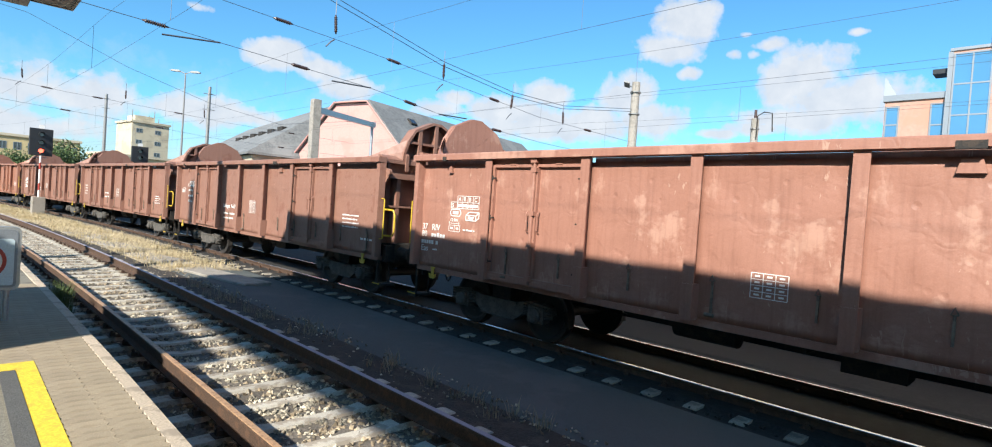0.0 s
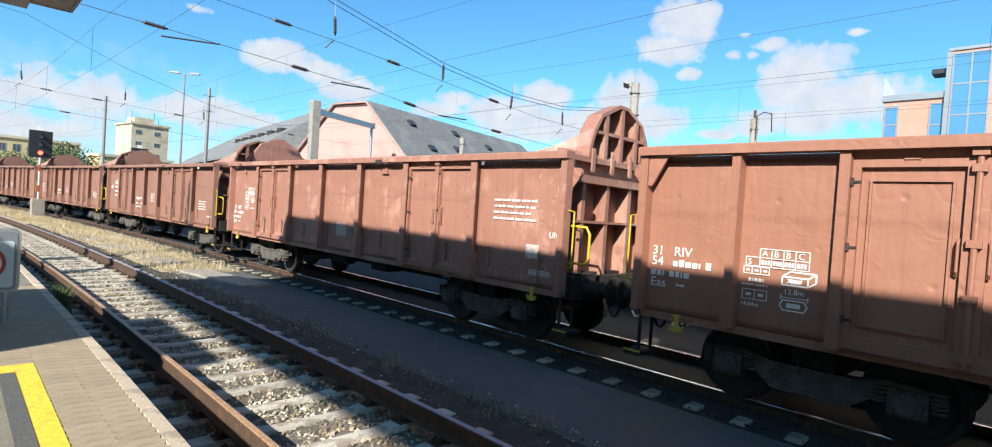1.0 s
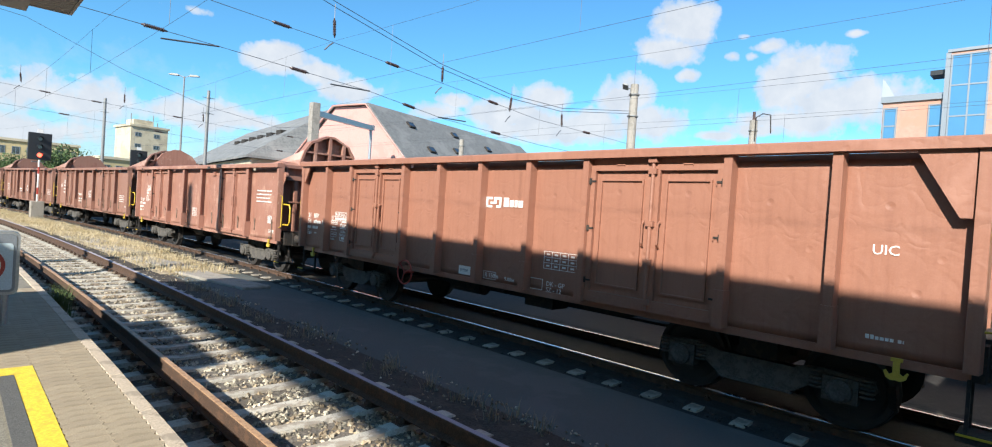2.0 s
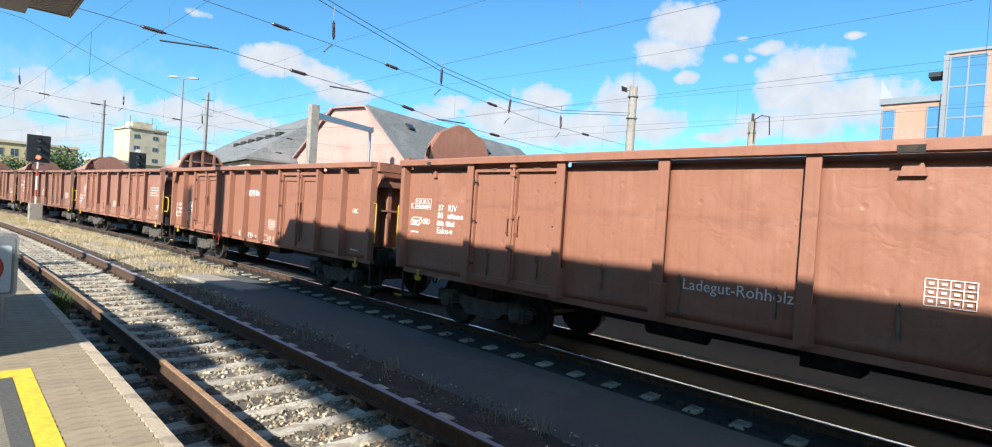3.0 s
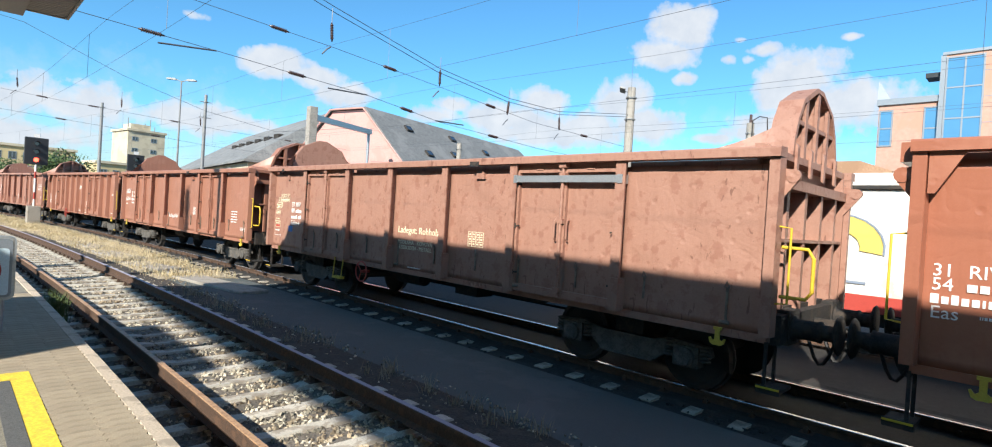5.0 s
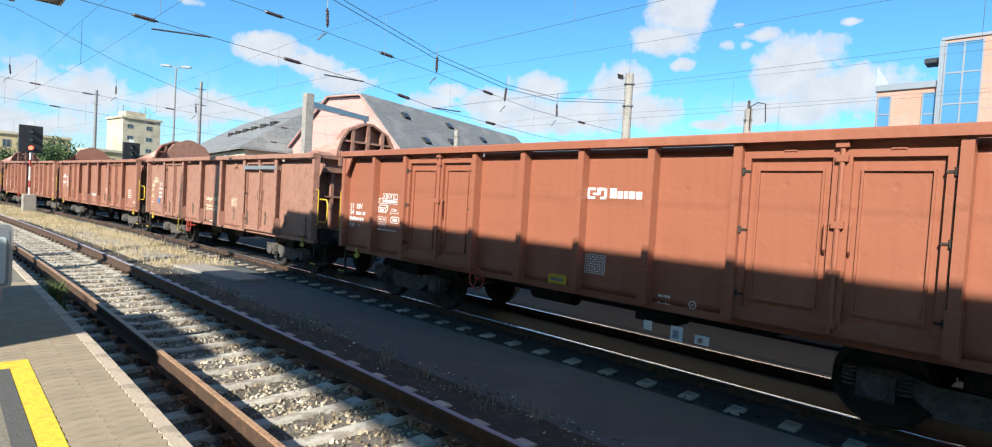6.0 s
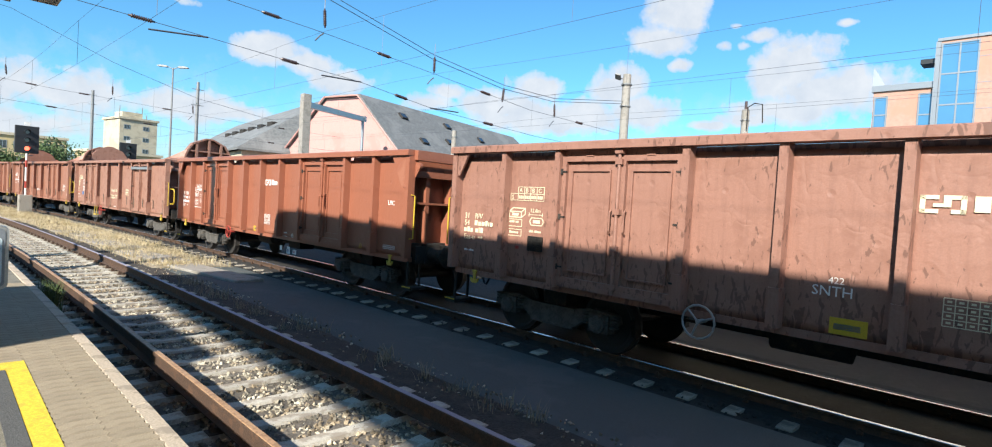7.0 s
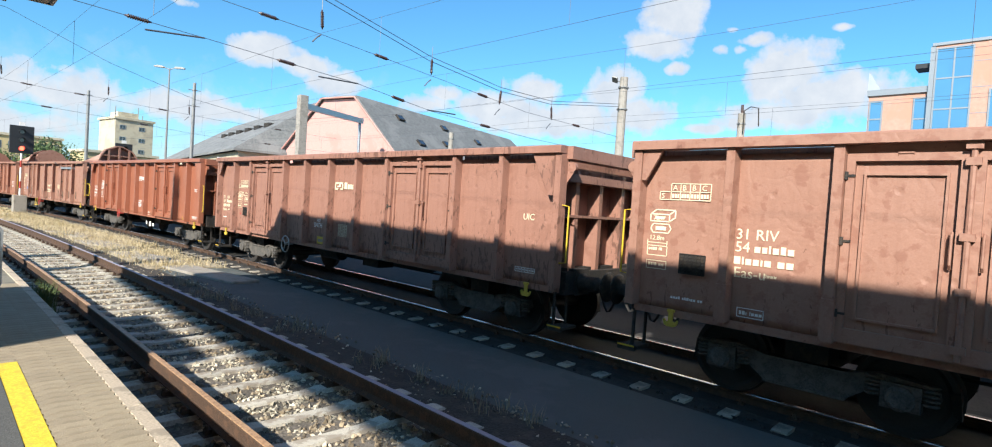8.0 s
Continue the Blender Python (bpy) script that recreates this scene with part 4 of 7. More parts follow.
            box(bm, -face + 0.04, face - 0.04, min(deep, y + e * 0.10), max(deep, y + e * 0.10), RIM0 - 0.40, RIM0 - 0.28)
        else:
            box(bm, -face + 0.04, face - 0.04, min(deep, y + e * 0.06), max(deep, y + e * 0.06), 2.64, 2.76)
        part("end_beam", bm, paint, end)
        for x in (-face + 0.02, face - 0.02):
            bm = bmesh.new()
            rod(bm, (x - 0.03, y + e * 0.18, RIM0 - 0.2), (x + 0.03, y + e * 0.18, RIM0 - 0.2), 0.075, 12)
            prism(bm, [(y, RIM0 - 0.1), (y + e * 0.22, RIM0 - 0.14), (y + e * 0.22, RIM0 - 0.27), (y, RIM0 - 0.55)], x - 0.02, x + 0.02, "x")
            part("end_bracket", bm, paint, end)
        bm = bmesh.new()
        box(bm, -1.28, 1.28, min(y, y + e * 0.12), max(y, y + e * 0.12), 0.86, 1.20)
        for x in (-0.875, 0.875):
            box(bm, x - 0.18, x + 0.18, min(y, y + e * 0.14), max(y, y + e * 0.14), 0.84, 1.24)
        part("headstock", bm, M["iron"], w)
        for x in (-0.875, 0.875):
            part("buffer", BUFFER, None, w, "black sprung buffer", at=pose(x, y + e * 0.13, 1.03, 0, 0, 90 * e))
        part("coupling", COUPLING, None, w, at=pose(0, y + e * 0.12, 1.03, 0, 0, 90 * e))
        bm = bmesh.new()
        pts = [(0.35, y + e * (0.12 + 0.36 * t), 0.92 - 0.42 * math.sin(math.pi * t)) for t in (0, 0.15, 0.3, 0.45, 0.6, 0.75, 0.9, 1.0)]
        pipe(bm, pts, 0.024, 6)
        part("brake_hose", bm, M["rubber"], w)
        bm = bmesh.new()
        pipe(bm, [(-p[0], p[1], p[2] + 0.06) for p in pts], 0.02, 6)
        part("brake_hose", bm, M["rubber"], w)
        bm = bmesh.new()
        box(bm, -1.42, -1.05, min(y - e * 0.05, y + e * 0.2), max(y - e * 0.05, y + e * 0.2), 0.36, 0.40)
        box(bm, -1.44, -1.40, min(y - e * 0.05, y + e * 0.2), max(y - e * 0.05, y + e * 0.2), 0.34, 0.42)
        for x in (-1.38, -1.08):
            box(bm, x - 0.02, x + 0.02, min(y, y + e * 0.03), max(y, y + e * 0.03), 0.36, 0.90)
        part("step", bm, [M["iron"]], w)
        bm = bmesh.new()
        box(bm, -1.452, -1.442, min(y - e * 0.05, y + e * 0.2), max(y - e * 0.05, y + e * 0.2), 0.395, 0.415)
        part("step_edge", bm, M["grip"], w, "yellow step edge")
        hx = -SIDE + 0.10
        handrail(w, [(hx, y + e * 0.06, 1.34), (hx - 0.02, y + e * 0.22, 1.36), (hx - 0.02, y + e * 0.22, 2.18), (hx, y + e * 0.06, 2.2)])
        if style == "rack" and e < 0:
            handrail(w, [(-1.34, y + e * 0.10, 1.42), (-1.32, y + e * 0.36, 1.42), (-1.32, y + e * 0.42, 1.50), (-1.32, y + e * 0.42, 1.86), (-1.32, y + e * 0.36, 1.96), (-1.34, y + e * 0.10, 1.97)], r=0.02)
        if style == "rack":
            build_rack(w, e, paint)
    # underframe
    bm = bmesh.new()
    box(bm, -1.24, 1.24, -HALF + 0.15, HALF - 0.15, 1.16, 1.24)
    floor_ = part("wagon_floor", bm, M["iron"], w)
    bm = bmesh.new()
    for x in (-0.28, 0.28):
        prism(bm, [(-HALF + 0.12, 1.16), (-HALF + 0.12, 0.92), (-3.1, 0.90), (-2.3, 0.62), (2.3, 0.62), (3.1, 0.90), (HALF - 0.12, 0.92), (HALF - 0.12, 1.16)], x - 0.05, x + 0.05, "x")
    for y in (-2.6, -1.2, 0.2, 1.6, 2.9):
        box(bm, -1.20, 1.20, y - 0.05, y + 0.05, 0.98, 1.16)
    part("centre_sill", bm, M["iron"], w)
    bm = bmesh.new()
    turned(bm, [(-0.45, 0.05), (-0.42, 0.16), (0.42, 0.16), (0.45, 0.05)], pose(-0.75, 0.9, 0.74, 0, 0, 90), 14)
    part("air_tank", bm, M["iron"], w)
    bm = bmesh.new()
    box(bm, -0.95, -0.55, -1.3, -0.7, 0.62, 0.95)
    rod(bm, (-1.2, -0.4, 0.8), (0.4, -0.4, 0.8), 0.03)
    rod(bm, (-0.2, -4.0, 0.6), (-0.2, 4.0, 0.6), 0.022)
    part("brake_gear", bm, M["iron"], w)
    wheels = []
    for y in (4.5, -4.5):
        wheels += build_bogie(w, y)
    for mk in marks:
        put_mark(w, face, mk)
    return w, wheels


def put_mark(w, face, mk):
    """A painted mark on the near side: kind, metres behind the front corner, height, then its sizes."""
    what, a, z = mk[:3]
    at = Matrix.Translation((-face - (0.004 if what in ("text", "bars", "table", "cube", "hexagon", "emblem", "plate", "loadgrid", "border", "bracket", "roundel", "spray") else 0.028), HALF - a, z)) @ ON_SIDE
    if what == "text":
        size, text = mk[3:5]
        mat = M[mk[5]] if len(mk) > 5 else M["white"]
        part("lettering", letters(text, size, mat), None, w, "painted letters", at)
        return
    bm = bmesh.new()
    mat = M["white"]
    if what == "bars":          # unreadable lines of writing
        width, rows, h = mk[3:6]
        for r in range(rows):
            x, y0 = 0.0, -r * h * 1.75
            stop = width * random.uniform(0.75, 1.0)
            while x < stop:
                for _ in range(random.choice((3, 4, 5, 6, 8))):
                    step = h * random.choice((0.16, 0.42, 0.5, 0.5, 0.56))
                    box(bm, x, x + step, y0 + h * 0.2, y0 + h * random.choice((0.74, 0.74, 0.9)), 0, 0.003)
                    x += step + h * 0.16
                    if x > stop:
                        break
                x += h * 0.4
        mat = M[mk[6]] if len(mk) > 6 else mat
    elif what == "table":       # a ruled box with cells
        width, height, cols, rows = mk[3:7]
        t = 0.008
        for i in range(cols + 1):
            box(bm, width * i / cols - t / 2, width * i / cols + t / 2, 0, height, 0, 0.003)
        for j in range(rows + 1):
            box(bm, 0, width, height * j / rows - t / 2, height * j / rows + t / 2, 0, 0.003)
        for i in range(cols):
            for j in range(rows):
                x0, y0, cw, ch = width * i / cols, height * j / rows, width / cols, height / rows
                box(bm, x0 + cw * 0.3, x0 + cw * 0.72, y0 + ch * 0.36, y0 + ch * 0.66, 0, 0.003)
        mat = M[mk[7]] if len(mk) > 7 else mat
    elif what == "cube":        # the drawn volume sign
        k = mk[3]
        pts = [(0, 0), (k, 0), (k, k * 0.34), (0, k * 0.34), (0, 0)]
        lines = list(zip(pts, pts[1:])) + [((0, k * 0.34), (k * 0.3, k * 0.56)), ((k * 0.3, k * 0.56), (k * 1.3, k * 0.56)), ((k * 1.3, k * 0.56), (k, k * 0.34)), ((k * 1.3, k * 0.56), (k * 1.3, k * 0.2)), ((k * 1.3, k * 0.2), (k, 0))]
        for p, q in lines:
            d = Vector((q[0] - p[0], q[1] - p[1], 0))
            box(bm, 0, d.length, -0.008, 0.008, 0, 0.003, Matrix.Translation((p[0], p[1], 0)) @ Matrix.Rotation(math.atan2(d.y, d.x), 4, "Z"))
        box(bm, k * 0.25, k * 0.75, k * 0.1, k * 0.24, 0, 0.003)
        mat = M[mk[4]] if len(mk) > 4 else mat
    elif what == "hexagon":
        k = mk[3]
        pts = [(0, 0), (0.12, 0.2), (0.88, 0.2), (1, 0), (0.88, -0.2), (0.12, -0.2), (0, 0)]
        for p, q in zip(pts, pts[1:]):
            p, q = Vector((*p, 0)) * k, Vector((*q, 0)) * k
            box(bm, 0, (q - p).length, -0.007, 0.007, 0, 0.003, Matrix.Translation(p) @ Matrix.Rotation(math.atan2((q - p).y, (q - p).x), 4, "Z"))
        box(bm, k * 0.25, k * 0.75, -k * 0.09, k * 0.09, 0, 0.003)
        mat = M[mk[4]] if len(mk) > 4 else mat
    elif what == "emblem":      # two interlocked blocks and a wide bar in place of the operator's name
        k = mk[3]
        for x0, x1, y0, y1 in ((0, 0.34, 0, 0.09), (0, 0.1, 0, 0.4), (0, 0.34, 0.31, 0.4), (0.42, 0.56, 0.14, 0.4), (0.24, 0.42, 0.14, 0.22), (0.56, 0.82, 0, 0.09), (0.72, 0.82, 0, 0.4), (0.56, 0.82, 0.31, 0.4)):
            box(bm, x0 * k, x1 * k, y0 * k, y1 * k, 0, 0.003)
        x = 0.95
        for wd, h in ((0.26, 0.34), (0.2, 0.25), (0.14, 0.25), (0.22, 0.25), (0.22, 0.25)):
            box(bm, x * k, (x + wd) * k, 0.05 * k, (0.05 + h) * k, 0, 0.003)
            x += wd + 0.05
        mat = M[mk[4]] if len(mk) > 4 else mat
    elif what == "loadgrid":    # two ruled rows, the upper one shorter by one cell
        width, height = mk[3:5]
        t, c = 0.009, width / 5.3
        for y in (0, height * 0.5):
            box(bm, 0, width, y - t / 2, y + t / 2, 0, 0.003)
        box(bm, c * 1.2, width, height - t / 2, height + t / 2, 0, 0.003)
        for i in range(5):
            x = width if i == 4 else c * (1.2 + i)
            box(bm, x - t / 2, x + t / 2, 0, height, 0, 0.003)
            if i < 4:
                for x0, x1 in ((0.12, 0.34), (0.42, 0.62), (0.70, 0.88)):
                    box(bm, x + c * x0, x + c * x1, height * 0.12, height * 0.36, 0, 0.003)
        box(bm, -t / 2, t / 2, 0, height * 0.5, 0, 0.003)
        mat = M[mk[5]] if len(mk) > 5 else mat
    elif what == "border":      # a ruled frame
        width, height = mk[3:5]
        for x0, x1, y0, y1 in ((0, width, 0, 0.009), (0, width, height - 0.009, height), (0, 0.009, 0, height), (width - 0.009, width, 0, height)):
            box(bm, x0, x1, y0, y1, 0, 0.003)
        mat = M[mk[5]] if len(mk) > 5 else mat
    elif what == "bracket":     # a measured length: a line between two short strokes
        width = mk[3]
        box(bm, 0, width, -0.004, 0.004, 0, 0.003)
        for x in (0, width):
            box(bm, x - 0.005, x + 0.005, -0.03, 0.03, 0, 0.003)
        mat = M[mk[4]] if len(mk) > 4 else mat
    elif what == "roundel":     # a small painted ring with a bar
        k, n_ = mk[3], 18
        for i in range(n_):
            c0, c1 = 2 * math.pi * i / n_, 2 * math.pi * (i + 1) / n_
            prism(bm, [(k * math.cos(c0), k * math.sin(c0)), (k * math.cos(c1), k * math.sin(c1)), (k * 0.78 * math.cos(c1), k * 0.78 * math.sin(c1)), (k * 0.78 * math.cos(c0), k * 0.78 * math.sin(c0))], 0, 0.003, "z")
        box(bm, -k * 0.35, k * 0.35, -k * 0.12, k * 0.12, 0, 0.003)
        mat = M[mk[4]] if len(mk) > 4 else mat
    elif what == "spray":       # pale scrawl of spray paint
        k = mk[3]
        for i in range(9):
            x = k * (i % 3) * 0.36
            z0 = k * (i // 3) * 0.42
            prism(bm, [(x, z0), (x + k * 0.22, z0 + k * 0.06), (x + k * 0.28, z0 + k * 0.30), (x + k * 0.12, z0 + k * 0.36), (x + k * 0.02, z0 + k * 0.2)], 0, 0.003, "z")
    elif what == "plate":       # a filled field in a colour
        width, height, colour = mk[3:6]
        box(bm, 0, width, 0, height, 0, 0.004)
        mat = M[colour]
    elif what == "strap":       # a bright steel strap bolted across a door
        width = mk[3]
        box(bm, 0, width, -0.05, 0.05, 0.10, 0.125)
        for x in (0.0, width):
            box(bm, x - 0.04, x + 0.04, -0.06, 0.06, -0.02, 0.13)
        part("door_strap", bm, M["steel"], w, "bright steel strap", at)
        return
    elif what == "ring":        # a spoked hand wheel standing off the side
        k = mk[3]
        n_ = 16
        pts = [(math.cos(2 * math.pi * i / n_) * k, math.sin(2 * math.pi * i / n_) * k, 0.10) for i in range(n_ + 1)]
        pipe(bm, pts, 0.014)
        for i in range(3):
            c_ = pts[i * 5 + 1]
            rod(bm, (0, 0, 0.10), c_, 0.012, 6)
        rod(bm, (0, 0, -0.1), (0, 0, 0.11), 0.03, 8)
        part("brake_wheel", bm, M[mk[4]], w, "spoked hand brake wheel", at)
        return
    elif what == "stirrup":     # a hanging foot step
        k = mk[3]
        pipe(bm, [(0, 0.52, 0), (0, 0, 0.04), (k, 0, 0.04), (k, 0.52, 0)], 0.014)
        box(bm, 0, k, -0.03, 0.02, -0.05, 0.06)
        part("foot_step", bm, M["hookyellow"], w, "yellow hanging foot step", at)
        return
    elif what == "mesh":        # a small grated pocket
        width, height = mk[3:5]
        for i in range(7):
            box(bm, width * i / 6 - 0.005, width * i / 6 + 0.005, 0, height, 0, 0.02)
            box(bm, 0, width, height * i / 6 - 0.005, height * i / 6 + 0.005, 0, 0.02)
        box(bm, 0, width, 0, height, -0.01, 0.004)
        part("label_pocket", bm, M["iron"], w, "", at)
        return
    part("marking" if what != "plate" else "plate", bm, mat, w, "painted marking", at)


random.seed(7)
def riv(a, z, dz, code, series, mat="white", size=0.165, gap=0.30, wide=0.62):
    """The four lines at the front corner: code, keeper and number as bars, and the series."""
    return [("text", a, z, size, code, mat), ("text", a + gap, z, size, "RIV", mat), ("text", a, z - dz, size, "54" if code == "31" else "80", mat), ("bars", a + gap, z - dz - 0.02, wide * 0.72, 1, 0.125, mat),
            ("bars", a, z - 2 * dz - 0.02, wide, 1, 0.125, mat), ("text", a, z - 3 * dz, size, series, mat), ("bars", a + 0.36, z - 3 * dz + 0.02, 0.12, 1, 0.05, mat)]


def loads(a, z, mat="white", k=1.0):
    """The ruled load table: letters over a row of figures, as it stands on every wagon."""
    out = [("loadgrid", a, z, 0.66 * k, 0.20 * k, mat)]
    for i, c in enumerate("ABBC"):
        out.append(("text", a + (0.17 + 0.125 * i) * k, z + 0.118 * k, 0.095 * k, c, mat))
    return out + [("text", a + 0.02 * k, z + 0.015 * k, 0.095 * k, "S", mat)]


def volume(a, z, mat="white"):
    """The drawn box with its cubic metres."""
    return [("cube", a, z, 0.26, mat), ("text", a + 0.04, z + 0.015, 0.08, "72m\u00b3", mat)]


def length(a, z, mat="white", text="12.8m"):
    return [("text", a, z, 0.085, text, mat), ("bracket", a - 0.02, z - 0.035, 0.27, mat)]


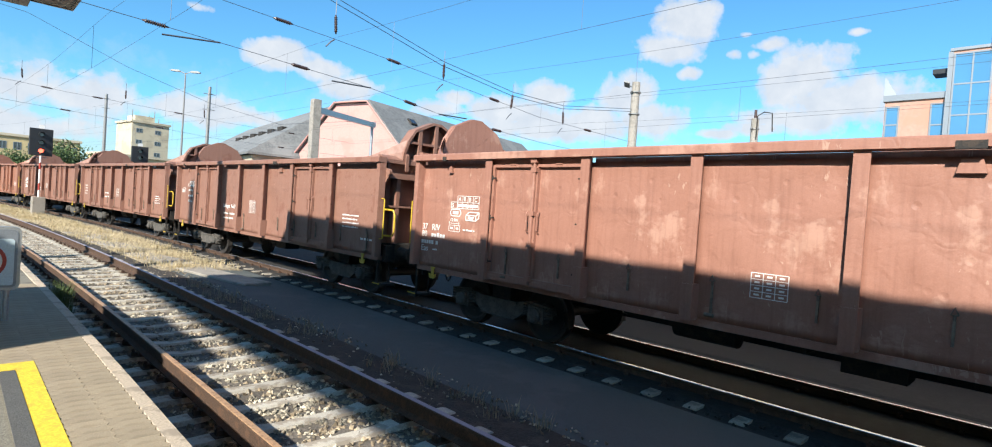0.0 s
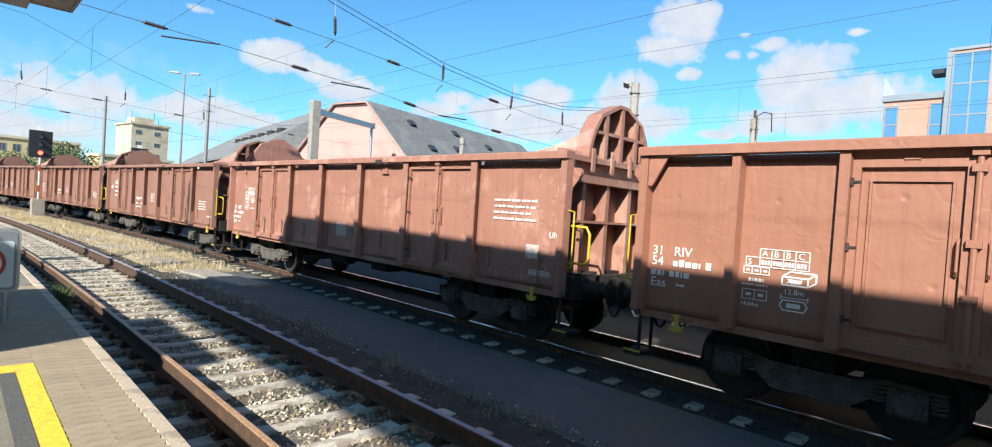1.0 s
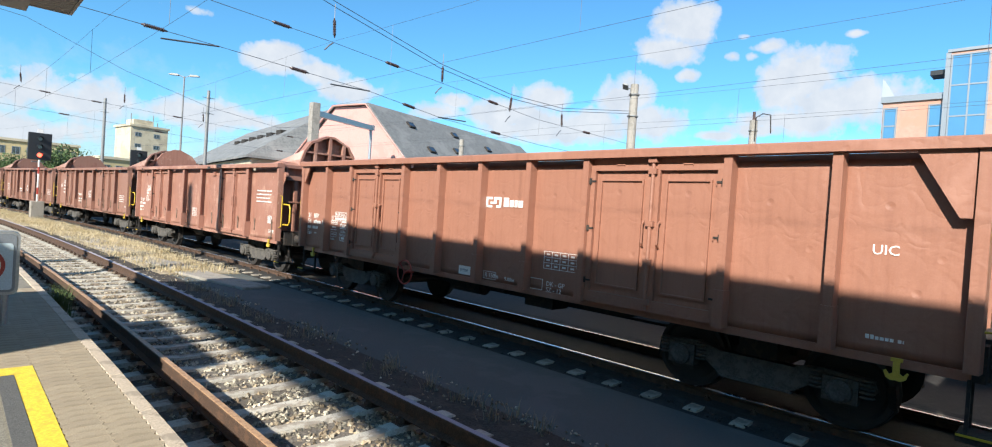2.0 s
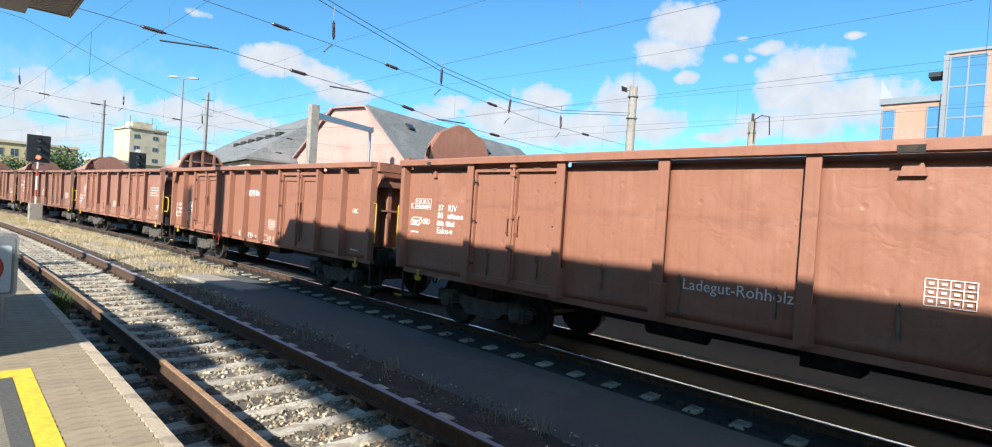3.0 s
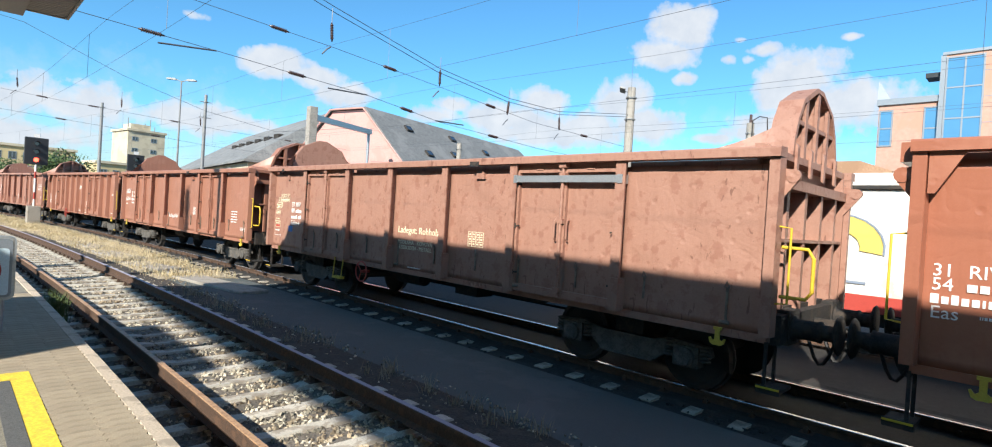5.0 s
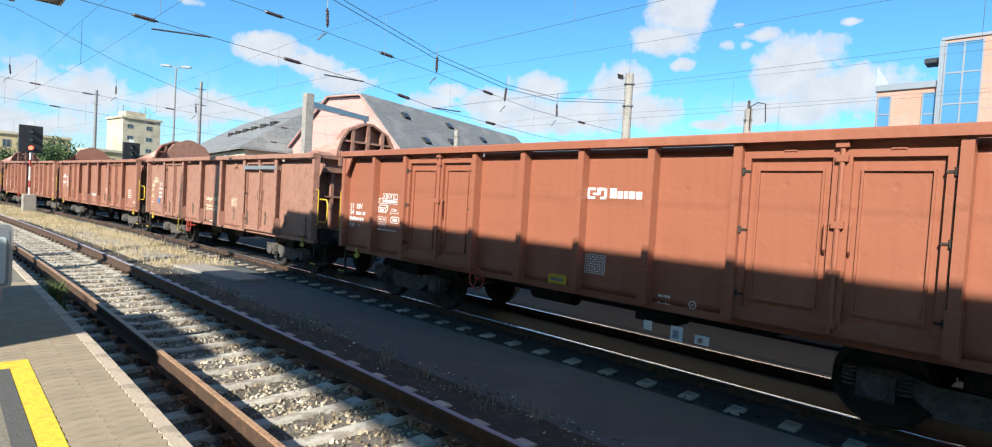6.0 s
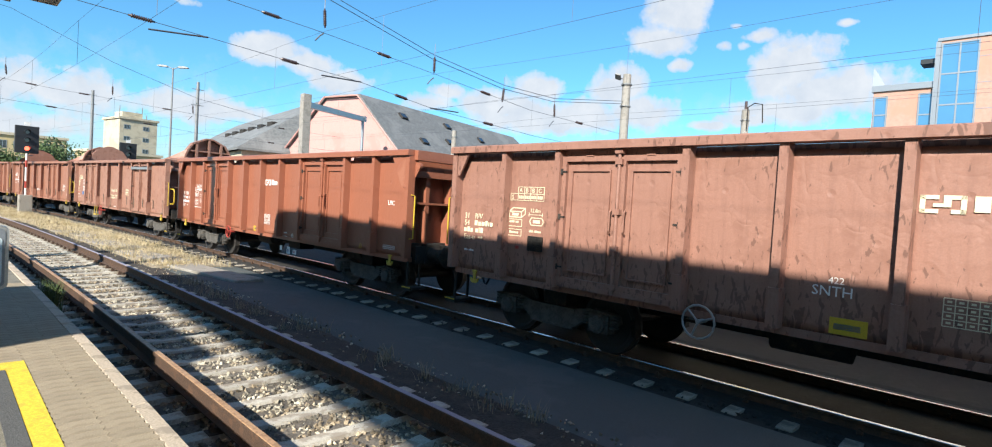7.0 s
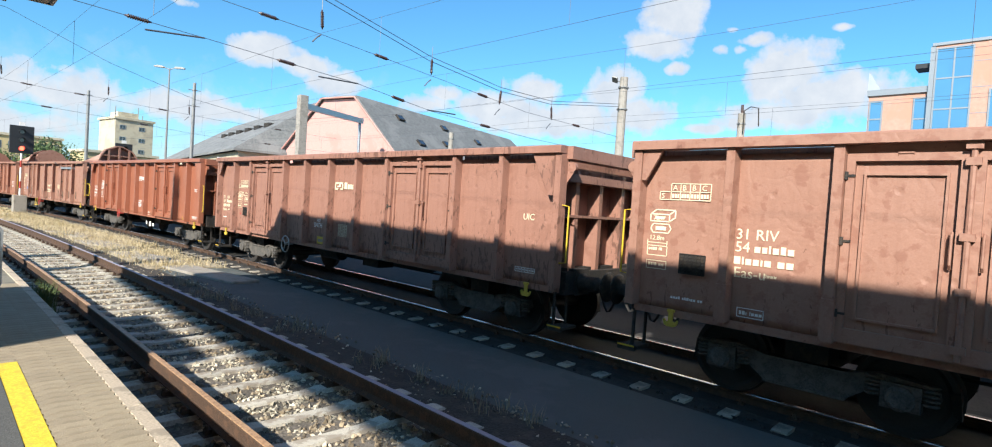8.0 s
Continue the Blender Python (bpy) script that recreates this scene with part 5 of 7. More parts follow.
MARKS = {
    -3: [("bars", 0.5, 1.9, 0.5, 4, 0.08), ("bars", 11.6, 1.7, 0.6, 3, 0.06)],
    -2: [("bars", 0.5, 1.9, 0.5, 4, 0.08), ("spray", 0.75, 1.45, 0.6), ("bars", 4.5, 1.5, 0.6, 2, 0.08), ("table", 6.2, 1.55, 0.4, 0.3, 2, 3)],
    -1: [("bars", 0.5, 1.9, 0.5, 4, 0.08), ("bars", 4.3, 1.6, 0.8, 2, 0.1), ("table", 6.2, 1.55, 0.4, 0.35, 2, 3), ("bars", 11.6, 1.7, 0.6, 4, 0.05)],
    0: loads(0.9, 2.2) + volume(0.3, 2.0) + [("bars", 0.95, 2.02, 0.55, 3, 0.11), ("text", 4.3, 1.62, 0.17, "Ladegut: Rohholz"), ("bars", 4.35, 1.40, 0.9, 2, 0.08), ("table", 6.3, 1.55, 0.42, 0.35, 2, 4), ("bars", 11.5, 1.75, 0.75, 4, 0.05),
        ("bars", 12.3, 1.25, 0.45, 1, 0.07)],
    1: loads(1.0, 2.10, k=1.12) + volume(1.42, 1.90) + riv(0.17, 1.66, 0.135, "37", "Eas") + length(0.99, 1.86)
        + [("hexagon", 0.98, 2.02, 0.3), ("table", 0.97, 1.68, 0.30, 0.11, 2, 1), ("bars", 1.36, 1.70, 0.4, 1, 0.045), ("table", 6.40, 1.33, 0.40, 0.28, 3, 4), ("bars", 11.50, 2.28, 0.92, 4, 0.058), ("text", 12.72, 1.76, 0.13, "UIC"),
           ("table", 12.28, 1.42, 0.24, 0.20, 5, 5), ("table", 12.36, 1.16, 0.40, 0.07, 6, 1), ("plate", 10.45, 1.27, 0.13, 0.035, "grip")],
    2: riv(0.20, 1.70, 0.135, "31", "Eas") + loads(1.40, 1.69) + volume(1.80, 1.52) + length(1.82, 1.42)
        + [("table", 1.38, 1.60, 0.28, 0.08, 3, 1), ("bars", 1.44, 1.50, 0.2, 1, 0.07), ("bars", 1.36, 1.46, 0.36, 1, 0.03), ("table", 1.38, 1.31, 0.27, 0.11, 2, 1), ("hexagon", 1.79, 1.30, 0.28), ("text", 1.36, 1.23, 0.07, "14.04m"), ("emblem", 6.62, 2.20, 0.44),
           ("plate", 6.03, 1.00, 0.33, 0.15, "white"), ("plate", 6.07, 1.05, 0.20, 0.05, "frame"), ("border", 6.66, 1.00, 0.30, 0.13), ("text", 6.69, 1.03, 0.105, "R 150m"), ("text", 7.16, 1.02, 0.09, "9.00m"), ("table", 7.98, 1.32, 0.62, 0.26, 4, 3),
           ("border", 7.71, 0.98, 0.27, 0.17), ("text", 8.05, 1.06, 0.1, "DK - GP"), ("text", 8.05, 0.97, 0.1, "SZ - 12"), ("ring", 4.58, 0.85, 0.23, "redpaint"), ("text", 12.2, 1.95, 0.14, "UIC"), ("bars", 12.2, 1.10, 0.38, 1, 0.06)],
    3: loads(0.22, 2.14, k=0.95) + riv(1.06, 2.12, 0.14, "37", "Ealos-t") + volume(0.24, 1.82) + [("bars", 0.26, 1.66, 0.3, 1, 0.05), ("hexagon", 0.62, 1.90, 0.22), ("text", 5.99, 1.35, 0.19, "Ladegut-Rohholz"),
        ("table", 8.40, 1.53, 0.38, 0.25, 4, 3), ("bars", 11.60, 1.74, 0.46, 5, 0.045), ("table", 12.32, 1.22, 0.40, 0.08, 6, 1), ("plate", 10.45, 1.30, 0.13, 0.035, "grip")],
    4: loads(0.37, 2.16, "cream", 0.98) + volume(0.27, 1.98, "cream") + riv(1.15, 2.04, 0.155, "37", "Ealos-t", "white", 0.17, 0.24, 0.70) + length(0.25, 1.67, "cream", "12.6m")
        + [("hexagon", 0.25, 1.87, 0.26, "cream"), ("border", 0.26, 1.47, 0.27, 0.16, "cream"), ("bars", 0.28, 1.55, 0.22, 1, 0.05, "cream"), ("plate", 0.275, 1.48, 0.24, 0.055, "redpaint"), ("bars", 0.26, 1.36, 0.24, 1, 0.055), ("bracket", 0.24, 1.26, 0.36), ("roundel", 1.82, 2.09, 0.06),
           ("plate", 1.03, 1.39, 0.23, 0.15, "bluepaint"), ("text", 5.91, 1.68, 0.185, "Ladegut: Rohholz", "cream"), ("text", 5.93, 1.46, 0.112, "PODLAHA - KOVOV\u00c1", "cream"), ("text", 5.93, 1.36, 0.108, "FUSSBODEN - METALL", "cream"),
           ("table", 8.0, 1.57, 0.38, 0.25, 4, 3, "cream"), ("ring", 4.84, 0.77, 0.21, "redpaint"), ("stirrup", 3.56, 0.52, 0.36), ("plate", 3.42, 1.25, 0.19, 0.05, "grip"), ("strap", 9.18, 2.72, 1.9), ("bars", 6.3, 1.0, 0.5, 1, 0.04)],
    5: riv(0.20, 1.82, 0.13, "31", "Eas", gap=0.26) + loads(1.32, 1.98) + volume(1.32, 1.80) + length(1.78, 1.83) + [("hexagon", 1.78, 1.66, 0.3), ("table", 1.32, 1.50, 0.30, 0.2, 2, 2), ("bars", 1.30, 1.42, 0.7, 1, 0.04), ("emblem", 6.61, 2.26, 0.40),
        ("text", 12.27, 1.97, 0.14, "UIC"), ("table", 6.65, 1.22, 0.33, 0.26, 4, 4), ("plate", 6.0, 0.98, 0.34, 0.14, "grip"), ("plate", 6.04, 1.02, 0.24, 0.05, "frame"), ("table", 12.18, 1.08, 0.39, 0.07, 6, 1), ("ring", 4.55, 0.84, 0.17, "redpaint"), ("roundel", 11.35, 1.05, 0.05, "grip"),
        ("plate", 7.64, 0.60, 0.12, 0.12, "white"), ("plate", 8.02, 0.54, 0.16, 0.18, "white"), ("plate", 8.05, 0.57, 0.08, 0.10, "bluepaint"), ("plate", 8.34, 0.56, 0.18, 0.11, "white"), ("plate", 8.38, 0.58, 0.06, 0.06, "redpaint"), ("bars", 7.82, 1.04, 0.2, 2, 0.06), ("roundel", 8.28, 1.02, 0.05)],
    6: riv(0.25, 1.85, 0.12, "31", "Eas-u", "cream", 0.13, 0.26, 0.58) + loads(1.33, 2.20, "cream", 1.05) + volume(1.32, 1.93, "cream") + length(1.76, 2.02, "cream") + [("border", 1.31, 1.78, 0.29, 0.12, "cream"), ("bars", 1.33, 1.83, 0.24, 1, 0.05, "cream"), ("border", 1.31, 1.63, 0.29, 0.11, "cream"),
        ("bars", 1.34, 1.66, 0.2, 1, 0.055, "cream"), ("hexagon", 1.76, 1.88, 0.28, "cream"), ("bars", 1.76, 1.70, 0.3, 1, 0.05, "cream"), ("mesh", 1.78, 1.43, 0.28, 0.22), ("plate", 1.49, 1.43, 0.07, 0.05, "redpaint"), ("text", 5.78, 1.37, 0.15, "SNTH"), ("text", 5.93, 1.50, 0.10, "422"),
        ("emblem", 6.64, 2.27, 0.42, "cream"), ("table", 6.88, 1.24, 0.34, 0.26, 4, 4, "cream"), ("plate", 5.97, 0.99, 0.34, 0.17, "grip"), ("plate", 6.01, 1.04, 0.24, 0.06, "frame"), ("ring", 4.63, 0.86, 0.20, "steel"), ("text", 12.3, 1.94, 0.14, "UIC", "cream"), ("table", 12.2, 1.12, 0.40, 0.07, 6, 1), ("bars", 0.28, 1.28, 0.3, 1, 0.05)],
    7: loads(0.34, 2.34, "cream") + volume(0.23, 2.06, "cream") + riv(1.33, 1.92, 0.147, "31", "Eas-u", "cream", 0.17, 0.22, 0.74) + length(0.23, 1.82, "cream")
        + [("hexagon", 0.24, 1.97, 0.28, "cream"), ("border", 0.21, 1.62, 0.28, 0.13, "cream"), ("bars", 0.23, 1.68, 0.2, 1, 0.05, "cream"), ("border", 0.21, 1.45, 0.28, 0.11, "cream"), ("bars", 0.24, 1.48, 0.2, 1, 0.055, "cream"), ("mesh", 0.68, 1.44, 0.32, 0.24), ("bars", 0.58, 1.10, 0.5, 1, 0.05), ("border", 1.40, 1.03, 0.30, 0.11), ("bars", 1.43, 1.05, 0.22, 1, 0.06)],
}
TRAIN = {-3: ("rack", "brown"), -2: ("rack", "umber"), -1: ("rack", "umber"), 0: ("rack", "umber"), 1: ("rack", "red"), 2: ("plain", "brown"),
         3: ("rack", "brown"), 4: ("rack", "tan"), 5: ("plain", "orange"), 6: ("plain", "faded"), 7: ("plain", "tan")}
wagons = {i: build_wagon(i, style, colour, 100 * i, MARKS[i]) for i, (style, colour) in TRAIN.items()}


# ---- platform surface ----
def paver_mesh():
    """A zigzag-edged concrete paver with a chamfered top."""
    bm = bmesh.new()
    z = [0.0, 0.014, 0.0, -0.014, 0.0]
    left = [(-0.1103 + z[i], -0.0553 + 0.1106 * i / 4) for i in range(5)]
    right = [(0.1103 + z[i], -0.0553 + 0.1106 * i / 4) for i in range(5)]
    prism(bm, left[::-1] + right, -0.05, 0.0, "z")
    return mesh_of("paver", bm, M["paver"], bevel=0.0018)


platform_floor = thing("platform_paving", "sand-coloured zigzag concrete pavers with a pale kerb", "paving", kind="structure")
bm = bmesh.new()
box(bm, -0.052, 0.052, -0.496, 0.496, -0.15, 0.0)
KERB = mesh_of("kerb_stone", bm, M["kerb"], bevel=0.006)
for i in range(46):
    part("kerb_stone", KERB, None, platform_floor, at=line_pose(-2 + i, EDGE - 0.052, TOP + random.uniform(-0.002, 0.002)))
PAVER = paver_mesh()
for i in range(76):
    s = 2.2 + 0.112 * i
    for j in range(6):
        x = 0.90 - 0.222 * j
        if j > 1 and s < 6.12:
            continue
        part("paver", PAVER, None, platform_floor, at=line_pose(s, x, TOP + random.uniform(-0.0012, 0.0008)) @ pose(0, 0, 0, random.uniform(-0.2, 0.2), random.uniform(-0.2, 0.2)))
bm = bmesh.new()
prism(bm, [(0.435, -3.0), (0.435, 5.88), (-3.0, 5.88), (-3.0, 6.10), (0.565, 6.10), (0.565, -3.0)], TOP - 0.011, TOP + 0.003, "z")
solid("yellow_line", bm, M["yellow"], "worn yellow safety line painted on the platform", "line marking", kind="structure")
bm = bmesh.new()
box(bm, 0.325, 0.43, -3.0, 5.87, TOP - 0.011, TOP + 0.001)
solid("tactile_strip", bm, M["tactile"], "dark grey tactile strip beside the yellow line", "paving", kind="structure")


# ---- canopy over the platform that shades the train, an unseen block added for shade on platform and track, and the lamp ----
def build_canopy():
    c = thing("platform_canopy", "grey slatted platform canopy with light metal edge", "canopy", kind="structure")
    x0, x1, y0, y1, z = -4.42, 1.39, -30.0, 12.02, 4.8
    bm = bmesh.new()
    box(bm, x0, x1 - 0.02, y0, y1 - 0.02, z + 0.04, z + 0.11)
    part("deck", bm, M["fascia"], c)
    bm = bmesh.new()
    box(bm, x1 - 0.04, x1, y0, y1, z - 0.01, z + 0.12)
    part("edge_trim", bm, M["fascia"], c)
    bm = bmesh.new()
    box(bm, x0, x1 - 0.04, y1 - 0.04, y1, z - 0.01, z + 0.12)
    part("edge_trim", bm, M["fascia"], c)
    for i in range(80):
        y = y1 - 0.10 - 0.11 * i
        b2 = bmesh.new()
        box(b2, 0.83, x1 - 0.045, y - 0.045, y + 0.045, z + 0.004, z + 0.03)
        part("slat", b2, M["soffit"], c)
    bm = bmesh.new()
    box(bm, 0.38, 0.81, y0, y1 + 0.15, z - 0.075, z + 0.05)
    part("beam", bm, M["fascia"], c, "pale edge beam")
    bm = bmesh.new()
    box(bm, x0, 0.36, y0, y1 - 0.05, z + 0.0, z + 0.04)
    part("soffit_panel", bm, M["soffit"], c)
    for y in (-15.5, -9.5, -3.6):
        bm = bmesh.new()
        rod(bm, (-2.0, y, TOP - 0.02), (-2.0, y, z + 0.05), 0.10, 14)
        rod(bm, (-2.0, y, TOP - 0.02), (-2.0, y, TOP + 0.05), 0.17, 14)
        part("column", bm, M["steel"], c)


build_canopy()


def build_shade_block():
    """An unseen shade caster under the canopy: two rows of upright panels with narrow gaps, and a flat roof."""
    s = thing("shade_block", "unseen grey panelled block with a flat roof, added to cast shade", "shelter")
    # height and gaps are set by the shade wanted on platform and near track
    z0, z1, y0 = TOP - 0.012, 3.45, 5.2
    bm = bmesh.new()
    box(bm, -4.7, -2.9, y0 - 0.05, y0 + 3.1, z1, z1 + 0.1)
    part("roof", bm, M["fascia"], s)
    for x in (-4.6, -3.0):
        for i in range(4):
            bm = bmesh.new()
            box(bm, x - 0.03, x + 0.03, y0 + 0.76 * i, y0 + 0.76 * i + 0.70, z0 + 0.04, z1)
            part("panel", bm, M["soffit"], s)
        for y in (y0 + 0.02, y0 + 2.98):
            bm = bmesh.new()
            rod(bm, (x + 0.07, y, z0), (x + 0.07, y, z1), 0.035, 10)
            part("post", bm, M["steel"], s)


build_shade_block()


def build_lamp(name, x, y, z0, top, mat, label, heads=1, turn_=0.0):
    """A tall lamp: tapered pole, arm and flat heads."""
    w = thing(name, label, "lamp post", at=pose(x, y, z0, 0, 0, turn_))
    bm = bmesh.new()
    rod(bm, (0, 0, 0), (0, 0, top - z0), 0.11, 12, 0.055)
    rod(bm, (0, 0, 0), (0, 0, 0.4), 0.16, 12)
    part("pole", bm, M["lampmetal"], w)
    for k in range(heads):
        d = 1 if k == 0 else -1
        bm = bmesh.new()
        rod(bm, (0, 0, top - z0 - 0.1), (d * 0.5, 0, top - z0 + 0.12), 0.035, 8)
        arm = part("arm", bm, M["lampmetal"], w)
        bm = bmesh.new()
        prism(bm, [(d * 0.4, 0.06), (d * 0.5, 0.17), (d * 1.0, 0.19), (d * 1.25, 0.12), (d * 1.2, 0.05), (d * 0.5, 0.02)], -0.14, 0.14)
        bmesh.ops.translate(bm, vec=(0, 0, top - z0), verts=bm.verts[:])
        part("lamp_head", bm, M["lampmetal"], arm)
    return w


build_lamp("yard_lamp", 14.3, 54.5, -0.47, 12.0, M["lampmetal"], "tall double-headed yard lamp on a thin grey pole", 2, -38)


def build_notice():
    """The upright board with a rounded frame and a prohibition ring."""
    w = thing("warning_sign", "grey-framed notice board with a red prohibition ring on posts", "sign", at=pose(0.275, 8.0, TOP - 0.012, 0, 0, -4))
    def rounded(hw, h0, h1, r):
        pts = []
        for cx, cz, a0 in ((hw - r, h1 - r, 0), (-hw + r, h1 - r, 90), (-hw + r, h0 + r, 180), (hw - r, h0 + r, 270)):
            pts += [(cx + r * math.cos(radians(a0 + k * 22.5)), cz + r * math.sin(radians(a0 + k * 22.5))) for k in range(5)]
        return pts
    bm = bmesh.new()
    prism(bm, rounded(0.31, 0.345, 1.03, 0.07), -0.04, 0.04)
    part("board_frame", bm, M["steel"], w)
    bm = bmesh.new()
    prism(bm, rounded(0.28, 0.375, 1.0, 0.045), -0.046, -0.041)
    part("board", bm, M["frame"], w)
    bm = bmesh.new()
    prism(bm, rounded(0.255, 0.40, 0.90, 0.03), -0.052, -0.047)
    part("panel", bm, plain("pale_blue_panel", (0.55, 0.68, 0.74)), w)
    bm = bmesh.new()
    ring_o = [(0.195 * math.cos(a * math.pi / 14), 0.66 + 0.195 * math.sin(a * math.pi / 14)) for a in range(28)]
    prism(bm, ring_o, -0.0535, -0.0525)
    disc = part("disc", bm, M["white"], w)
    bm = bmesh.new()
    for a in range(28):
        c0, c1 = a * math.pi / 14, (a + 1) * math.pi / 14
        prism(bm, [(0.195 * math.cos(c0), 0.66 + 0.195 * math.sin(c0)), (0.195 * math.cos(c1), 0.66 + 0.195 * math.sin(c1)), (0.16 * math.cos(c1), 0.66 + 0.16 * math.sin(c1)), (0.16 * math.cos(c0), 0.66 + 0.16 * math.sin(c0))], -0.056, -0.054)
    bmesh.ops.remove_doubles(bm, verts=bm.verts[:], dist=0.0005)
    part("prohibition_ring", bm, M["redpaint"], disc, "red ring")
    bm = bmesh.new()
    box(bm, -0.18, 0.18, -0.0585, -0.0565, -0.018, 0.018, Matrix.Translation((0, 0, 0.66)) @ Matrix.Rotation(radians(45), 4, "Y"))
    part("prohibition_bar", bm, M["redpaint"], disc, "red diagonal bar")
    for x in (-0.2, 0.2):
        bm = bmesh.new()
        rod(bm, (x, 0, 0), (x, 0, 0.36), 0.03, 10)
        part("post", bm, M["steel"], w)


build_notice()


# ---- signals ----
def build_signal(x, y, z0, top, height, width, red_row, base, label):
    w = thing("railway_signal", label, "railway signal", "light signals", at=pose(x, y, z0, 0, 0, 4))
    if base:
        bm = bmesh.new()
        box(bm, -0.32, 0.32, -0.28, 0.28, 0, 1.12)
        part("base", bm, M["slab"], w, "pale concrete base", bevel=0.02)
    lo = 1.12 if base else 0.0
    body = top - height - z0
    n_ = 6 if base else 1
    for k in range(n_):
        bm = bmesh.new()
        a, b = lo + (body - lo) * k / n_, lo + (body - lo) * (k + 1) / n_
        rod(bm, (0, 0, a), (0, 0, b), 0.05, 12)
        part("mast_band", bm, (M["redpaint"] if k % 3 == 1 else M["white"]) if base else M["lampmetal"], w)
    bm = bmesh.new()
    box(bm, -width / 2, width / 2, -0.03, 0.12, body, body + height)
    board = part("signal_board", bm, M["blackpaint"], w, "black signal board", bevel=0.02)
    for k in range(3):
        z = body + height * (0.18 + 0.3 * k)
        bm = bmesh.new()
        turned(bm, [(0.0, 0.16), (0.02, 0.16), (0.02, 0.13), (0.0, 0.125)], pose(0, -0.03, z, 0, 0, -90), 16)
        for i in range(5):
            a0, a1 = math.pi * i / 5, math.pi * (i + 1) / 5
            prism(bm, [(0.165 * math.cos(a0), z + 0.165 * math.sin(a0)), (0.165 * math.cos(a1), z + 0.165 * math.sin(a1)), (0.15 * math.cos(a1), z + 0.15 * math.sin(a1)), (0.15 * math.cos(a0), z + 0.15 * math.sin(a0))], -0.3, -0.03)
        part("hood", bm, M["blackpaint"], board)
        bm = bmesh.new()
        turned(bm, [(0.0, 0.125), (0.02, 0.11)], pose(0, -0.045, z, 0, 0, -90), 16)
        part("lens", bm, M["redlamp"] if k == red_row else M["darkglass"], board, "lit red lamp" if k == red_row else "")
    bm = bmesh.new()
    box(bm, -0.14, 0.14, 0.0, 0.03, body + height + 0.02, body + height + 0.22)
    part("number_plate", bm, M["white"], w)
    if base:
        bm = bmesh.new()
        pipe(bm, [(-0.3, 0.25, body - 0.1), (0.3, 0.25, body - 0.1), (0.3, 0.25, body + 0.5)], 0.02)
        box(bm, -0.32, 0.32, 0.12, 0.45, body - 0.14, body - 0.10)
        part("service_step", bm, M["lampmetal"], w)


build_signal(3.92, 44.4, -0.30, 5.0, 1.65, 1.15, 0, True, "black light signal showing red on a red-white mast")
build_signal(9.2, 44.6, -0.47, 4.6, 1.5, 1.0, 0, False, "black light signal showing red behind the train")
build_signal(15.6, 45.5, -0.47, 4.2, 1.0, 0.9, 1, False, "small black light signal beyond the train")


# ---- masts, head spans and contact wires ----
def build_mast(x, y, top, r0, r1, label, mat="mast", arm=None, floodlight=False, square=False):
    w = thing("catenary_mast", label, "catenary mast", "overhead line masts", at=pose(x, y, -0.47))
    bm = bmesh.new()
    if square:
        prism(bm, [(-r0, -r0), (r0, -r0), (r0, r0), (-r0, r0)], 0, top + 0.47, "z")
    else:
        rod(bm, (0, 0, 0), (0, 0, top + 0.47), r0, 12, r1)
    part("pole", bm, M[mat], w)
    for z in (top - 0.5, top - 1.6):
        bm = bmesh.new()
        rod(bm, (0, 0, z + 0.42), (0, 0, z + 0.48), r0 * 1.06, 12)
        rod(bm, (-0.4, 0, z + 0.45), (0.4, 0, z + 0.45), 0.025, 6)
        part("clamp", bm, M["lampmetal"], w)
    if floodlight:
        bm = bmesh.new()
        rod(bm, (0, 0, top + 0.2), (-0.40, 0.2, top + 0.25), 0.02, 6)
        arm_ = part("bracket", bm, M["lampmetal"], w)
        bm = bmesh.new()
        box(bm, -0.20, 0.20, -0.14, 0.14, -0.04, 0.04, Matrix.Translation((-0.46, 0.24, top + 0.3)) @ Euler((radians(20), radians(25), 0.5)).to_matrix().to_4x4())
        part("floodlight", bm, M["lampmetal"], arm_)
    return w


build_mast(0.12, 16.3, 8.6, 0.21, 0.19, "thick concrete mast standing at the platform")
build_mast(24.8, 16.0, 8.95, 0.26, 0.20, "weathered concrete overhead line mast with a small floodlight", floodlight=True)
short = build_mast(28.5, 11.4, 7.4, 0.20, 0.18, "short concrete mast with a looped bracket")
bm = bmesh.new()
pipe(bm, [(-0.25, -0.2, 6.9), (-0.25, -0.2, 7.95), (-0.1, -0.45, 8.15), (0.1, -0.75, 8.1), (0.12, -0.8, 7.2)], 0.03)
part("loop_bracket", bm, M["iron"], short)
bm = bmesh.new()
rod(bm, (0, 0, 7.87), (0, 0, 8.3), 0.07, 8)
part("insulator", bm, M["insul"], short)
build_mast(13.0, 43.4, 9.3, 0.14, 0.10, "grey steel mast beyond the goods train", "lampmetal")
build_mast(12.8, 80.0, 12.4, 0.2, 0.15, "grey mast far down the line", "lampmetal")
build_mast(30.5, 36.0, 7.9, 0.24, 0.2, "pale concrete mast before the pink building")
build_mast(-6.5, 43.0, 12.5, 0.26, 0.2, "concrete mast carrying the far head span")
build_mast(-7.5, 16.0, 11.5, 0.26, 0.2, "concrete mast carrying the near head span")


